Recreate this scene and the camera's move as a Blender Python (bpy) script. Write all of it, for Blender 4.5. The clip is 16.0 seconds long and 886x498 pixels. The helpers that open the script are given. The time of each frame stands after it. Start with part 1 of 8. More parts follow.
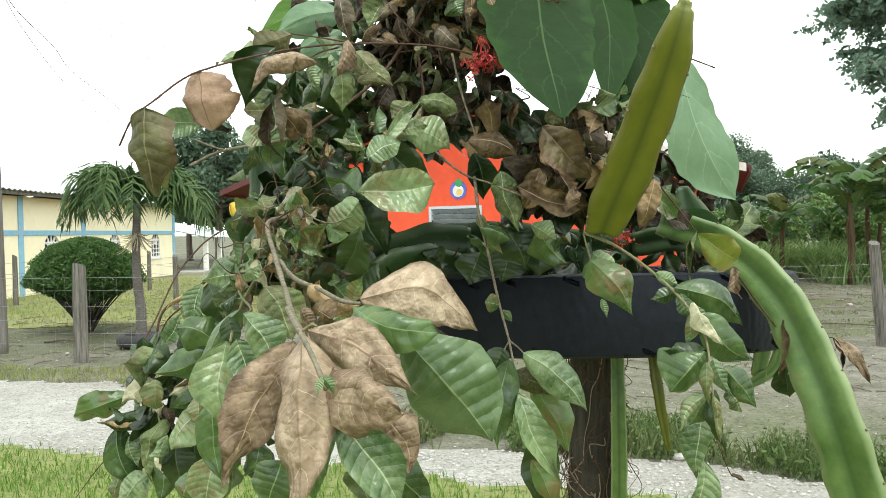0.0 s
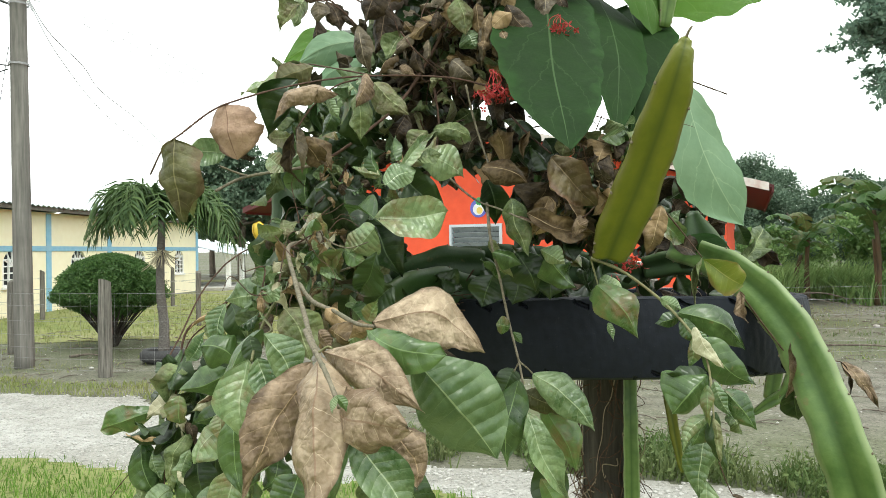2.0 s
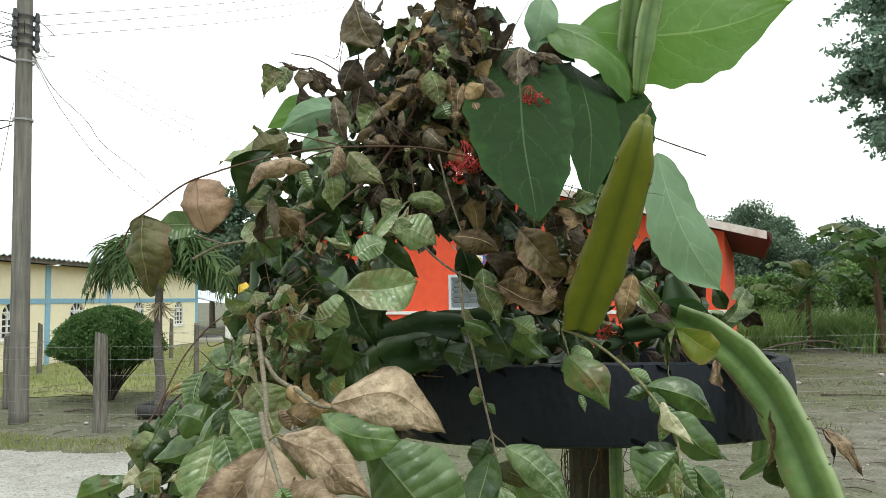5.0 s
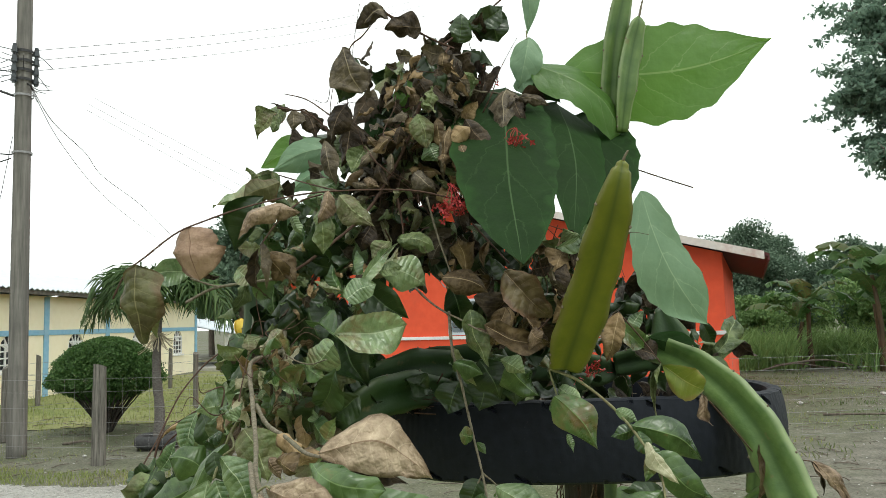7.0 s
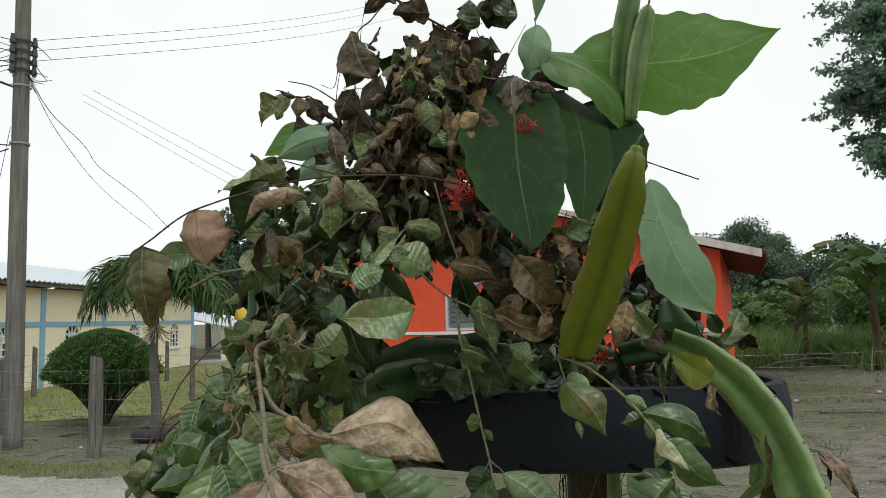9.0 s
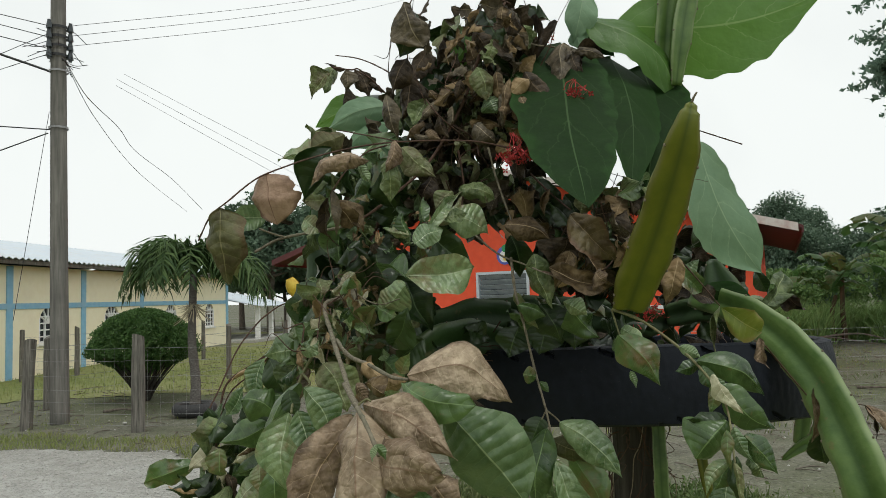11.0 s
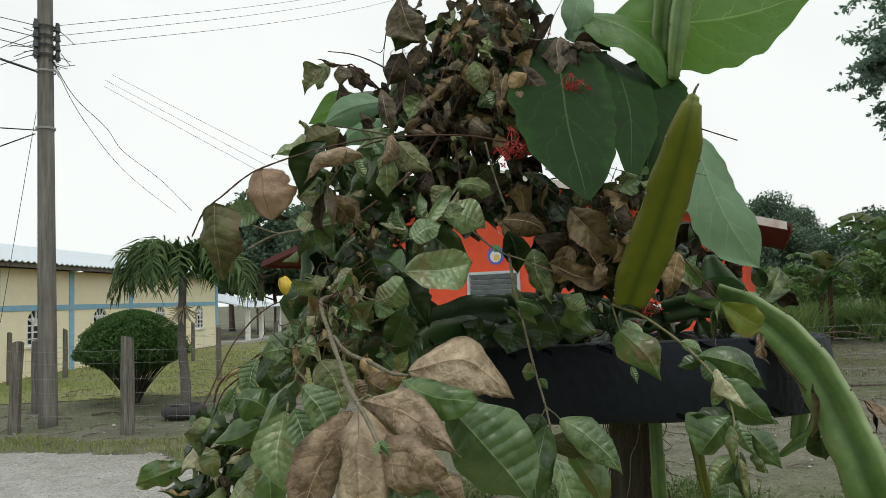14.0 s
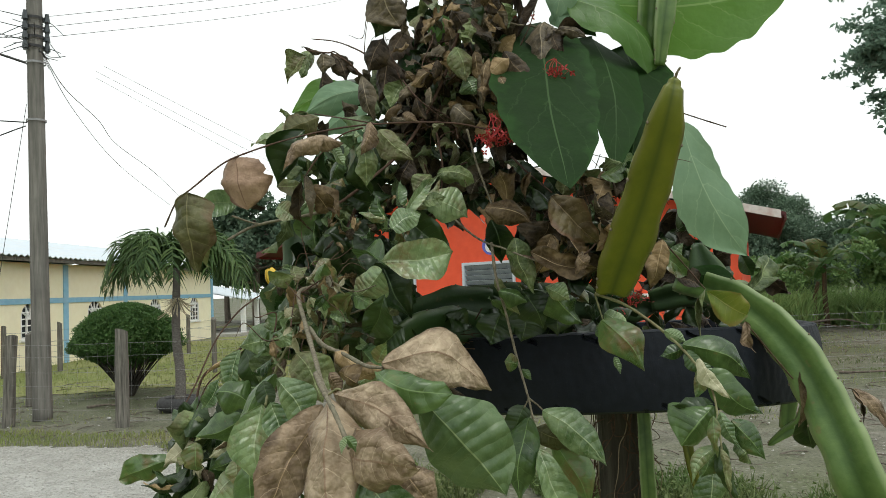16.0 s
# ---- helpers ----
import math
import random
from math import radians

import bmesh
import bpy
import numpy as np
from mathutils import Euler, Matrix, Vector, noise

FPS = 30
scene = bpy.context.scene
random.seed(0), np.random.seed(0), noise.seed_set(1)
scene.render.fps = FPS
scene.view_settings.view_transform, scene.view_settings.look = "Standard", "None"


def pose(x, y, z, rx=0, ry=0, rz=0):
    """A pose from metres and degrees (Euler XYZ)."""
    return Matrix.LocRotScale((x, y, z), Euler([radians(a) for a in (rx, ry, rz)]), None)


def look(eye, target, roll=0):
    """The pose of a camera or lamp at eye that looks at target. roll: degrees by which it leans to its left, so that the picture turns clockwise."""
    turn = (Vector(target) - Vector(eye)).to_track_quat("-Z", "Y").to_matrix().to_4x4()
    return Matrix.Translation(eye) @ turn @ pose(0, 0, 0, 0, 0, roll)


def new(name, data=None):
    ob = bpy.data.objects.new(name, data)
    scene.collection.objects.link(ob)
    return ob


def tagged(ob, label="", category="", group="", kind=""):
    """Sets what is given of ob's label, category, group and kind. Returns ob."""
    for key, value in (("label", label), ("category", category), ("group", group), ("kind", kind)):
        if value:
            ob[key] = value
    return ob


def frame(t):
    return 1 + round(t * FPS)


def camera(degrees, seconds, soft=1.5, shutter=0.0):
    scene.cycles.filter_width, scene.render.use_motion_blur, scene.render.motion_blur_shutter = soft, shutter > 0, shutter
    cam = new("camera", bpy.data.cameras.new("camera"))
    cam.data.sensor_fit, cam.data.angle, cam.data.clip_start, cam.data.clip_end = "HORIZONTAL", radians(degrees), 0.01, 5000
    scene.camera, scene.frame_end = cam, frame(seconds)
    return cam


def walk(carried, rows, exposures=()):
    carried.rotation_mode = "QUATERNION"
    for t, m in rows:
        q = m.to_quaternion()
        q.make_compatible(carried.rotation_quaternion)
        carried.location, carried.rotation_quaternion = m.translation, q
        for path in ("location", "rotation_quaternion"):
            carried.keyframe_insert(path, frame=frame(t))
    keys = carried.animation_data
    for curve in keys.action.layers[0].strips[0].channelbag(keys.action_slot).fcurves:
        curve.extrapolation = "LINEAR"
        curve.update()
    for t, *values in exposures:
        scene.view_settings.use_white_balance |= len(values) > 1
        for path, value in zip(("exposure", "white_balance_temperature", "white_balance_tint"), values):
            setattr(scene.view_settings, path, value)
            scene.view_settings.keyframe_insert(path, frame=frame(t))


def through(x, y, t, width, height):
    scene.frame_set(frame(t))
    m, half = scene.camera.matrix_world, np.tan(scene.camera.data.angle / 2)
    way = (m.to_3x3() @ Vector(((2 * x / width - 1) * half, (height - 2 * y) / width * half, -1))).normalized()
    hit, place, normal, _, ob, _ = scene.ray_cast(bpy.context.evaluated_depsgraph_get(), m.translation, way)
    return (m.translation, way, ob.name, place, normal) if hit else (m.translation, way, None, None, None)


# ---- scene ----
cam = camera(63.7, 16.0, soft=0.5)
 
PATH = [
    (0, (0.025, -0.003, 1.584), (0.053, 1.996, 1.536), -0.8),
    (0.5, (0.026, -0.005, 1.584), (0.012, 1.995, 1.537), -1.1),
    (1, (0.03, -0.009, 1.588), (0.004, 1.991, 1.555), -1.0),
    (1.5, (0.038, -0.022, 1.588), (-0.01, 1.978, 1.569), -0.9),
    (2, (0.034, -0.036, 1.592), (0.005, 1.964, 1.594), -0.5),
    (2.5, (0.042, -0.04, 1.601), (0.039, 1.959, 1.641), -1.0),
    (3, (0.051, -0.045, 1.602), (0.022, 1.953, 1.683), -1.4),
    (3.5, (0.052, -0.051, 1.601), (0.002, 1.948, 1.669), -1.3),
    (4, (0.053, -0.041, 1.604), (0.009, 1.956, 1.69), -1.0),
    (4.2, (0.057, -0.038, 1.607), (0.023, 1.959, 1.708), -0.5),
    (6.3, (0.077, -0.036, 1.623), (0.058, 1.959, 1.774), -1.7),
    (6.5, (0.079, -0.036, 1.623), (0.061, 1.958, 1.776), -1.7),
    (7, (0.084, -0.055, 1.637), (0.058, 1.934, 1.843), -1.8),
    (7.5, (0.076, -0.054, 1.635), (0.063, 1.935, 1.851), -2.0),
    (8, (0.068, -0.033, 1.631), (0.071, 1.956, 1.841), -1.6),
    (8.5, (0.068, -0.04, 1.629), (0.063, 1.949, 1.835), -1.6),
    (9, (0.07, -0.047, 1.626), (0.051, 1.944, 1.82), -1.3),
    (9.5, (0.074, -0.053, 1.624), (0.042, 1.938, 1.806), -1.5),
    (10, (0.067, -0.069, 1.612), (-0.01, 1.924, 1.763), -1.0),
    (10.2, (0.054, -0.077, 1.607), (-0.051, 1.915, 1.749), -1.9),
    (12.5, (0.026, -0.088, 1.597), (-0.065, 1.905, 1.732), -1.3),
    (13, (0.022, -0.082, 1.596), (-0.085, 1.91, 1.734), -1.9),
    (13.5, (0.02, -0.08, 1.597), (-0.088, 1.912, 1.744), -2.0),
    (14, (0.025, -0.073, 1.595), (-0.049, 1.921, 1.733), -2.0),
    (14.5, (0.029, -0.066, 1.596), (-0.041, 1.928, 1.738), -2.1),
    (15, (0.035, -0.054, 1.592), (-0.025, 1.942, 1.695), -2.0),
    (15.5, (0.037, -0.055, 1.593), (-0.039, 1.94, 1.704), -2.3),
    (16, (0.043, -0.056, 1.594), (-0.02, 1.94, 1.705), -2.4),
]
EXPOSURE = [(0.0, -0.09, 6500, 2), (1.5, -0.12, 6500, 2), (3.5, -0.39, 6500, 2), (4.2, -0.47, 6500, 2), (6.5, -0.70, 6500, 2), (7.5, -0.81, 6500, 3), (8.0, -1.14, 6500, 4), (10.0, -1.24, 6500, 5), (12.5, -1.33, 6500, 3), (13.0, -1.24, 6500, 4), (14.0, -1.24, 6500, 4), (16.0, -0.95, 6500, 3)]
walk(cam, [(t, look(eye, target, roll)) for t, eye, target, roll in PATH], EXPOSURE)

# ---- light ----
world = bpy.data.worlds.new("sky")
scene.world = world
world.use_nodes = True
wt = world.node_tree
wt.nodes.clear()
w_out = wt.nodes.new("ShaderNodeOutputWorld")
w_bg = wt.nodes.new("ShaderNodeBackground")
w_sky = wt.nodes.new("ShaderNodeTexSky")
w_sky.sky_type = "NISHITA"
w_sky.sun_disc = False
w_sky.sun_elevation = radians(62)
w_sky.sun_rotation = radians(146)
w_gain = wt.nodes.new("ShaderNodeVectorMath")
w_gain.operation = "SCALE"
w_gain.inputs["Scale"].default_value = 0.11
w_map = wt.nodes.new("ShaderNodeTexCoord")
w_noise = wt.nodes.new("ShaderNodeTexNoise")
w_noise.inputs["Scale"].default_value = 2.6
w_noise.inputs["Detail"].default_value = 5
w_ramp = wt.nodes.new("ShaderNodeValToRGB")
w_ramp.color_ramp.elements[0].position = 0.36
w_ramp.color_ramp.elements[0].color = (0.92, 0.92, 0.92, 1)
w_ramp.color_ramp.elements[1].position = 0.56
w_ramp.color_ramp.elements[1].color = (1, 1, 1, 1)
w_mix = wt.nodes.new("ShaderNodeMix")
w_mix.data_type = "RGBA"
w_mix.inputs["B"].default_value = (2.3, 2.32, 2.34, 1)
wt.links.new(w_sky.outputs["Color"], w_gain.inputs[0])
wt.links.new(w_gain.outputs[0], w_mix.inputs["A"])
wt.links.new(w_map.outputs["Generated"], w_noise.inputs["Vector"])
wt.links.new(w_noise.outputs["Fac"], w_ramp.inputs["Fac"])
wt.links.new(w_ramp.outputs["Color"], w_mix.inputs["Factor"])
wt.links.new(w_mix.outputs["Result"], w_bg.inputs["Color"])
wt.links.new(w_bg.outputs[0], w_out.inputs["Surface"])

sun_data = bpy.data.lights.new("sun", "SUN")
sun_data.energy = 2.6
sun_data.angle = radians(20)
sun_data.color = (1.0, 0.97, 0.92)
sun = new("sun", sun_data)
sun.matrix_world = look((0, 0, 30), (-30 * math.cos(radians(62)) * 0.55, 30 * math.cos(radians(62)) * 0.83, 30 - 30 * math.sin(radians(62))))


# ---- materials ----
class Nodes:
    """Short hand for a node material."""

    def __init__(self, name):
        self.mat = bpy.data.materials.new(name)
        self.mat.use_nodes = True
        self.t = self.mat.node_tree
        self.t.nodes.clear()
        self.out = self.t.nodes.new("ShaderNodeOutputMaterial")

    def node(self, kind, **sets):
        n = self.t.nodes.new(kind)
        for k, v in sets.items():
            n.inputs[k.replace("_", " ")].default_value = v
        return n

    def link(self, a, b):
        self.t.links.new(a, b)

    def math(self, op, a, b=None, c=None):
        n = self.t.nodes.new("ShaderNodeMath")
        n.operation = op
        for i, v in enumerate((a, b, c)):
            if v is None:
                continue
            if isinstance(v, (int, float)):
                n.inputs[i].default_value = v
            else:
                self.link(v, n.inputs[i])
        return n.outputs[0]

    def mix(self, fac, a, b):
        n = self.t.nodes.new("ShaderNodeMix")
        n.data_type = "RGBA"
        for key, v in (("Factor", fac), ("A", a), ("B", b)):
            if isinstance(v, (int, float)):
                n.inputs[key].default_value = v
            elif isinstance(v, tuple):
                n.inputs[key].default_value = (*v, 1)
            else:
                self.link(v, n.inputs[key])
        return n.outputs["Result"]

    def coords(self, what="Object"):
        return self.t.nodes.new("ShaderNodeTexCoord").outputs[what]

    def noise(self, vec, scale, detail=4, rough=0.55):
        n = self.node("ShaderNodeTexNoise", Scale=scale, Detail=detail, Roughness=rough)
        if vec is not None:
            self.link(vec, n.inputs["Vector"])
        return n.outputs["Fac"]

    def step(self, v, lo, hi):
        n = self.t.nodes.new("ShaderNodeMapRange")
        n.inputs["From Min"].default_value = lo
        n.inputs["From Max"].default_value = hi
        n.clamp = True
        self.link(v, n.inputs["Value"])
        return n.outputs["Result"]

    def rand(self):
        return self.t.nodes.new("ShaderNodeObjectInfo").outputs["Random"]

    def island(self):
        return self.t.nodes.new("ShaderNodeNewGeometry").outputs["Random Per Island"]

    def bump(self, height, strength=0.3, distance=0.01):
        n = self.node("ShaderNodeBump", Strength=strength, Distance=distance)
        self.link(height, n.inputs["Height"])
        return n.outputs["Normal"]

    def finish(self, color, rough=0.6, normal=None, metal=0.0, through=0.0, through_color=None, spec=0.5):
        p = self.node("ShaderNodeBsdfPrincipled")
        p.inputs["Metallic"].default_value = metal
        p.inputs["Specular IOR Level"].default_value = spec
        for key, v in (("Base Color", color), ("Roughness", rough)):
            if isinstance(v, tuple):
                p.inputs[key].default_value = (*v, 1)
            elif isinstance(v, (int, float)):
                p.inputs[key].default_value = v
            else:
                self.link(v, p.inputs[key])
        if normal is not None:
            self.link(normal, p.inputs["Normal"])
        shader = p.outputs[0]
        if through > 0:
            tr = self.node("ShaderNodeBsdfTranslucent")
            c = through_color if through_color is not None else color
            if isinstance(c, tuple):
                tr.inputs["Color"].default_value = (*c, 1)
            else:
                self.link(c, tr.inputs["Color"])
            m = self.node("ShaderNodeMixShader")
            m.inputs[0].default_value = through
            self.link(shader, m.inputs[1])
            self.link(tr.outputs[0], m.inputs[2])
            shader = m.outputs[0]
        self.link(shader, self.out.inputs["Surface"])
        return self.mat


def plain(name, a, b, scale=20.0, rough=0.6, bump=0.2, dist=0.005, metal=0.0, stain=None, stain_scale=2.0, spec=0.5):
    """Two shades in fine noise, with larger stains and a fine relief."""
    m = Nodes(name)
    co = m.coords()
    f = m.noise(co, scale, 6)
    c = m.mix(m.step(f, 0.3, 0.7), a, b)
    if stain:
        c = m.mix(m.math("MULTIPLY", m.step(m.noise(co, stain_scale, 5, 0.65), 0.5, 0.68), 0.75), c, stain)
    r = m.math("ADD", m.math("MULTIPLY", f, 0.2), rough - 0.1)
    return m.finish(c, r, m.bump(f, bump, dist), metal, spec=spec)


def leaf_material(name, a, b, vein, dry=(0.2, 0.11, 0.05), dry_amount=0.0, rough=0.45, through=0.25, count=7.0, slope=0.9, relief=0.5, edge=None, glow=None, spec=0.4, quilt=0.4, crinkle=0.0, midrib=0.966, vein_gain=0.5, patchy=2.1, side_vein=None, net=0.05, depth=0.002):
    """A leaf's skin, drawn along its length and across its width."""
    m = Nodes(name)
    sep = m.t.nodes.new("ShaderNodeSeparateXYZ")
    m.link(m.coords("UV"), sep.inputs[0])
    u, v = sep.outputs[0], sep.outputs[1]
    across = m.math("ABSOLUTE", m.math("SUBTRACT", m.math("MULTIPLY", u, 2.0), 1.0))
    rnd = m.rand()
    co = m.coords()
    fine = m.noise(co, 260, 5)
    patch = m.noise(co, 28, 5, 0.62)
    wob = m.math("MULTIPLY", m.math("SUBTRACT", patch, 0.5), 0.8)
    s = m.math("SUBTRACT", m.math("MULTIPLY", v, count), m.math("MULTIPLY", m.math("POWER", across, 1.3), slope))
    s = m.math("FRACT", m.math("ADD", m.math("ADD", s, wob), 10.0))
    rib = m.math("ABSOLUTE", m.math("SUBTRACT", m.math("MULTIPLY", s, 2.0), 1.0))
    side = m.math("MULTIPLY", m.step(rib, 0.935, 0.985), m.math("SUBTRACT", 1.0, m.math("MULTIPLY", across, 0.55)))
    mid = m.step(m.math("SUBTRACT", 1.0, across), midrib, midrib + 0.45 * (1 - midrib))
    # a net of small veins
    cells = m.node("ShaderNodeTexVoronoi", Scale=330.0)
    cells.feature = "DISTANCE_TO_EDGE"
    m.link(co, cells.inputs["Vector"])
    mesh = m.step(cells.outputs["Distance"], 0.09, 0.02)
    c = m.mix(m.math("ADD", m.math("MULTIPLY", rnd, 0.6), m.math("MULTIPLY", m.math("SUBTRACT", patch, 0.45), patchy)), a, b)
    c = m.mix(m.math("MULTIPLY", m.math("SUBTRACT", fine, 0.4), 0.16), c, vein)
    c = m.mix(m.math("MULTIPLY", mesh, net), c, side_vein or vein)
    if edge:
        rim = m.math("ADD", across, m.math("MULTIPLY", m.math("SUBTRACT", m.noise(co, 45, 4), 0.5), 1.2))
        c = m.mix(m.math("MULTIPLY", m.step(rim, 0.72, 1.02), 0.8), c, edge)
    if dry_amount > 0:
        big = m.noise(co, 30, 6, 0.7)
        k = m.math("ADD", big, m.math("MULTIPLY", m.math("SUBTRACT", rnd, 0.5), 0.35))
        c = m.mix(m.math("MULTIPLY", m.step(k, 0.6 - dry_amount * 0.4, 0.84 - dry_amount * 0.4), 0.85), c, dry)
        spots = m.step(m.noise(co, 120, 3, 0.6), 0.66, 0.74)
        c = m.mix(m.math("MULTIPLY", spots, 0.35 + 0.4 * dry_amount), c, dry)
    c = m.mix(m.math("MULTIPLY", side, vein_gain), c, side_vein or vein)
    c = m.mix(m.math("MULTIPLY", mid, 0.8), c, vein)
    puff = m.math("ADD", m.math("MULTIPLY", m.math("SINE", m.math("MULTIPLY", s, 3.14159)), quilt * 0.5), m.math("MULTIPLY", m.noise(co, 60, 2, 0.45), 1.1))
    if crinkle:
        fold_line = m.math("ABSOLUTE", m.math("SUBTRACT", m.noise(co, 48, 3, 0.55), 0.5))
        puff = m.math("ADD", puff, m.math("MULTIPLY", fold_line, crinkle))
        c = m.mix(m.math("MULTIPLY", m.step(fold_line, 0.07, 0.0), min(0.3, crinkle * 0.06)), c, vein)
    h = m.math("ADD", puff, m.math("ADD", m.math("MULTIPLY", fine, 0.1), m.math("MULTIPLY", mesh, -0.02)))
    return m.finish(c, m.math("ADD", m.math("MULTIPLY", patch, 0.25), rough - 0.12), m.bump(h, relief, depth), through=through, through_color=glow, spec=spec)


M_LEAF = {
    "green": leaf_material("leaf_green", (0.017, 0.046, 0.009), (0.125, 0.215, 0.058), (0.21, 0.31, 0.12), dry_amount=0.08, rough=0.3, relief=0.7, spec=0.7, quilt=0.5, count=7, vein_gain=0.3),
    "pale": leaf_material("leaf_pale_green", (0.05, 0.108, 0.032), (0.3, 0.4, 0.19), (0.42, 0.5, 0.3), dry_amount=0.1, rough=0.3, relief=0.9, spec=0.8, quilt=0.5, count=9, crinkle=1.8, vein_gain=0.42, depth=0.003),
    # near-black green; as filler its colour also stands in for shade among leaves
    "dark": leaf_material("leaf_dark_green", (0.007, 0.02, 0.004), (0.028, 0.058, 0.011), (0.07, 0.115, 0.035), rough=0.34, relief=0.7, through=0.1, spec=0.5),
    "wilted": leaf_material("leaf_wilted_green", (0.035, 0.062, 0.019), (0.21, 0.27, 0.1), (0.3, 0.34, 0.17), dry=(0.12, 0.095, 0.05), dry_amount=0.32, rough=0.48, relief=0.9, through=0.1, quilt=0.4, crinkle=3.0, vein_gain=0.35, depth=0.003),
    "dry": leaf_material("leaf_dry_brown", (0.12, 0.083, 0.053), (0.44, 0.335, 0.23), (0.43, 0.31, 0.2), dry=(0.085, 0.055, 0.032), dry_amount=0.4, edge=(0.045, 0.028, 0.016), rough=0.52, relief=1.0, through=0.06, slope=1.3, spec=0.25, quilt=0.3, count=8, crinkle=2.8, midrib=0.972, vein_gain=0.6, patchy=2.8, side_vein=(0.45, 0.34, 0.23), net=0.04, depth=0.0035),
    "tan": leaf_material("leaf_dry_tan", (0.36, 0.255, 0.135), (0.17, 0.115, 0.055), (0.46, 0.35, 0.21), dry=(0.05, 0.033, 0.017), dry_amount=0.5, edge=(0.06, 0.038, 0.018), rough=0.55, relief=0.9, through=0.12, spec=0.25, quilt=0.4, crinkle=2.5, side_vein=(0.12, 0.075, 0.04), net=0.04),
    "brown": leaf_material("leaf_dead_dark_brown", (0.02, 0.0155, 0.01), (0.095, 0.068, 0.04), (0.17, 0.125, 0.08), dry=(0.012, 0.009, 0.007), dry_amount=0.5, rough=0.6, relief=1.0, through=0.05, spec=0.2, crinkle=3.0, net=0.04),
    "ribbed": leaf_material("leaf_ribbed_green", (0.06, 0.112, 0.04), (0.165, 0.235, 0.1), (0.3, 0.38, 0.2), rough=0.34, relief=0.7, spec=0.55, quilt=0.9, count=9, midrib=0.974, vein_gain=0.22, patchy=1.8, net=0.04, depth=0.003),
    "bleach": leaf_material("leaf_dry_bleached", (0.22, 0.165, 0.105), (0.56, 0.45, 0.32), (0.2, 0.125, 0.078), dry=(0.13, 0.085, 0.05), dry_amount=0.4, edge=(0.09, 0.055, 0.03), rough=0.52, relief=1.0, through=0.06, slope=1.3, spec=0.28, quilt=0.3, count=8, crinkle=2.8, midrib=0.965, vein_gain=0.5, patchy=2.8, side_vein=(0.6, 0.5, 0.36), net=0.04, depth=0.0035),
    "salmon": leaf_material("leaf_dry_salmon", (0.27, 0.175, 0.115), (0.46, 0.32, 0.225), (0.16, 0.09, 0.06), dry=(0.13, 0.075, 0.045), dry_amount=0.2, edge=(0.1, 0.06, 0.035), rough=0.5, relief=0.9, through=0.2, slope=1.2, spec=0.3, quilt=0.15, count=6, crinkle=2.4, midrib=0.975, vein_gain=0.3, side_vein=(0.14, 0.075, 0.05), net=0.04),
    "spent": leaf_material("leaf_half_dead", (0.05, 0.044, 0.018), (0.15, 0.115, 0.05), (0.2, 0.15, 0.085), dry=(0.05, 0.03, 0.017), dry_amount=0.45, edge=(0.12, 0.062, 0.035), rough=0.5, relief=0.9, through=0.15, spec=0.3, quilt=0.4, crinkle=2.5, net=0.04),
    "olive": leaf_material("leaf_olive_drying", (0.055, 0.06, 0.022), (0.17, 0.165, 0.075), (0.22, 0.2, 0.1), dry=(0.045, 0.028, 0.017), dry_amount=0.36, edge=(0.11, 0.07, 0.035), rough=0.5, relief=0.9, through=0.15, spec=0.3, quilt=0.5, crinkle=2.0, vein_gain=0.6),
    "grey": leaf_material("leaf_dead_grey_brown", (0.05, 0.041, 0.027), (0.22, 0.178, 0.115), (0.32, 0.265, 0.18), dry=(0.02, 0.015, 0.01), dry_amount=0.45, rough=0.55, relief=1.0, through=0.06, spec=0.28, quilt=0.4, crinkle=2.5, net=0.04),
    "cream": leaf_material("leaf_bleached_cream", (0.36, 0.34, 0.22), (0.62, 0.59, 0.43), (0.66, 0.62, 0.46), dry=(0.16, 0.19, 0.08), dry_amount=0.3, rough=0.55, relief=0.9, through=0.15, spec=0.28, quilt=0.4, crinkle=2.5),
    "yellow": leaf_material("leaf_yellowing", (0.12, 0.17, 0.022), (0.24, 0.25, 0.04), (0.33, 0.33, 0.1), dry=(0.07, 0.045, 0.02), dry_amount=0.25, edge=(0.2, 0.15, 0.05), rough=0.42, through=0.25),
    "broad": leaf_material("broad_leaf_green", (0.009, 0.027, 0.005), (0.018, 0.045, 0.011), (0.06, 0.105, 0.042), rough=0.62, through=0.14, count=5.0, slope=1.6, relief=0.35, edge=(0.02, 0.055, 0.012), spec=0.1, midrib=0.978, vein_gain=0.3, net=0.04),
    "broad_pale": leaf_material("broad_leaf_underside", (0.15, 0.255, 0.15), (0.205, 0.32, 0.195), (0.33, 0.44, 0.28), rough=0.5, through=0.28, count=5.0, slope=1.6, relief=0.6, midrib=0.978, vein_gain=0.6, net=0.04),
    # brighter copy of the broad leaf: light through the blade is painted in
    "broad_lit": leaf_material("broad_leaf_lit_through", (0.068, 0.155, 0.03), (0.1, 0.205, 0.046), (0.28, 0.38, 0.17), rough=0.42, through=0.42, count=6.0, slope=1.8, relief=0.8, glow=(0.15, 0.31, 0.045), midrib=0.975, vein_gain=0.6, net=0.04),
}


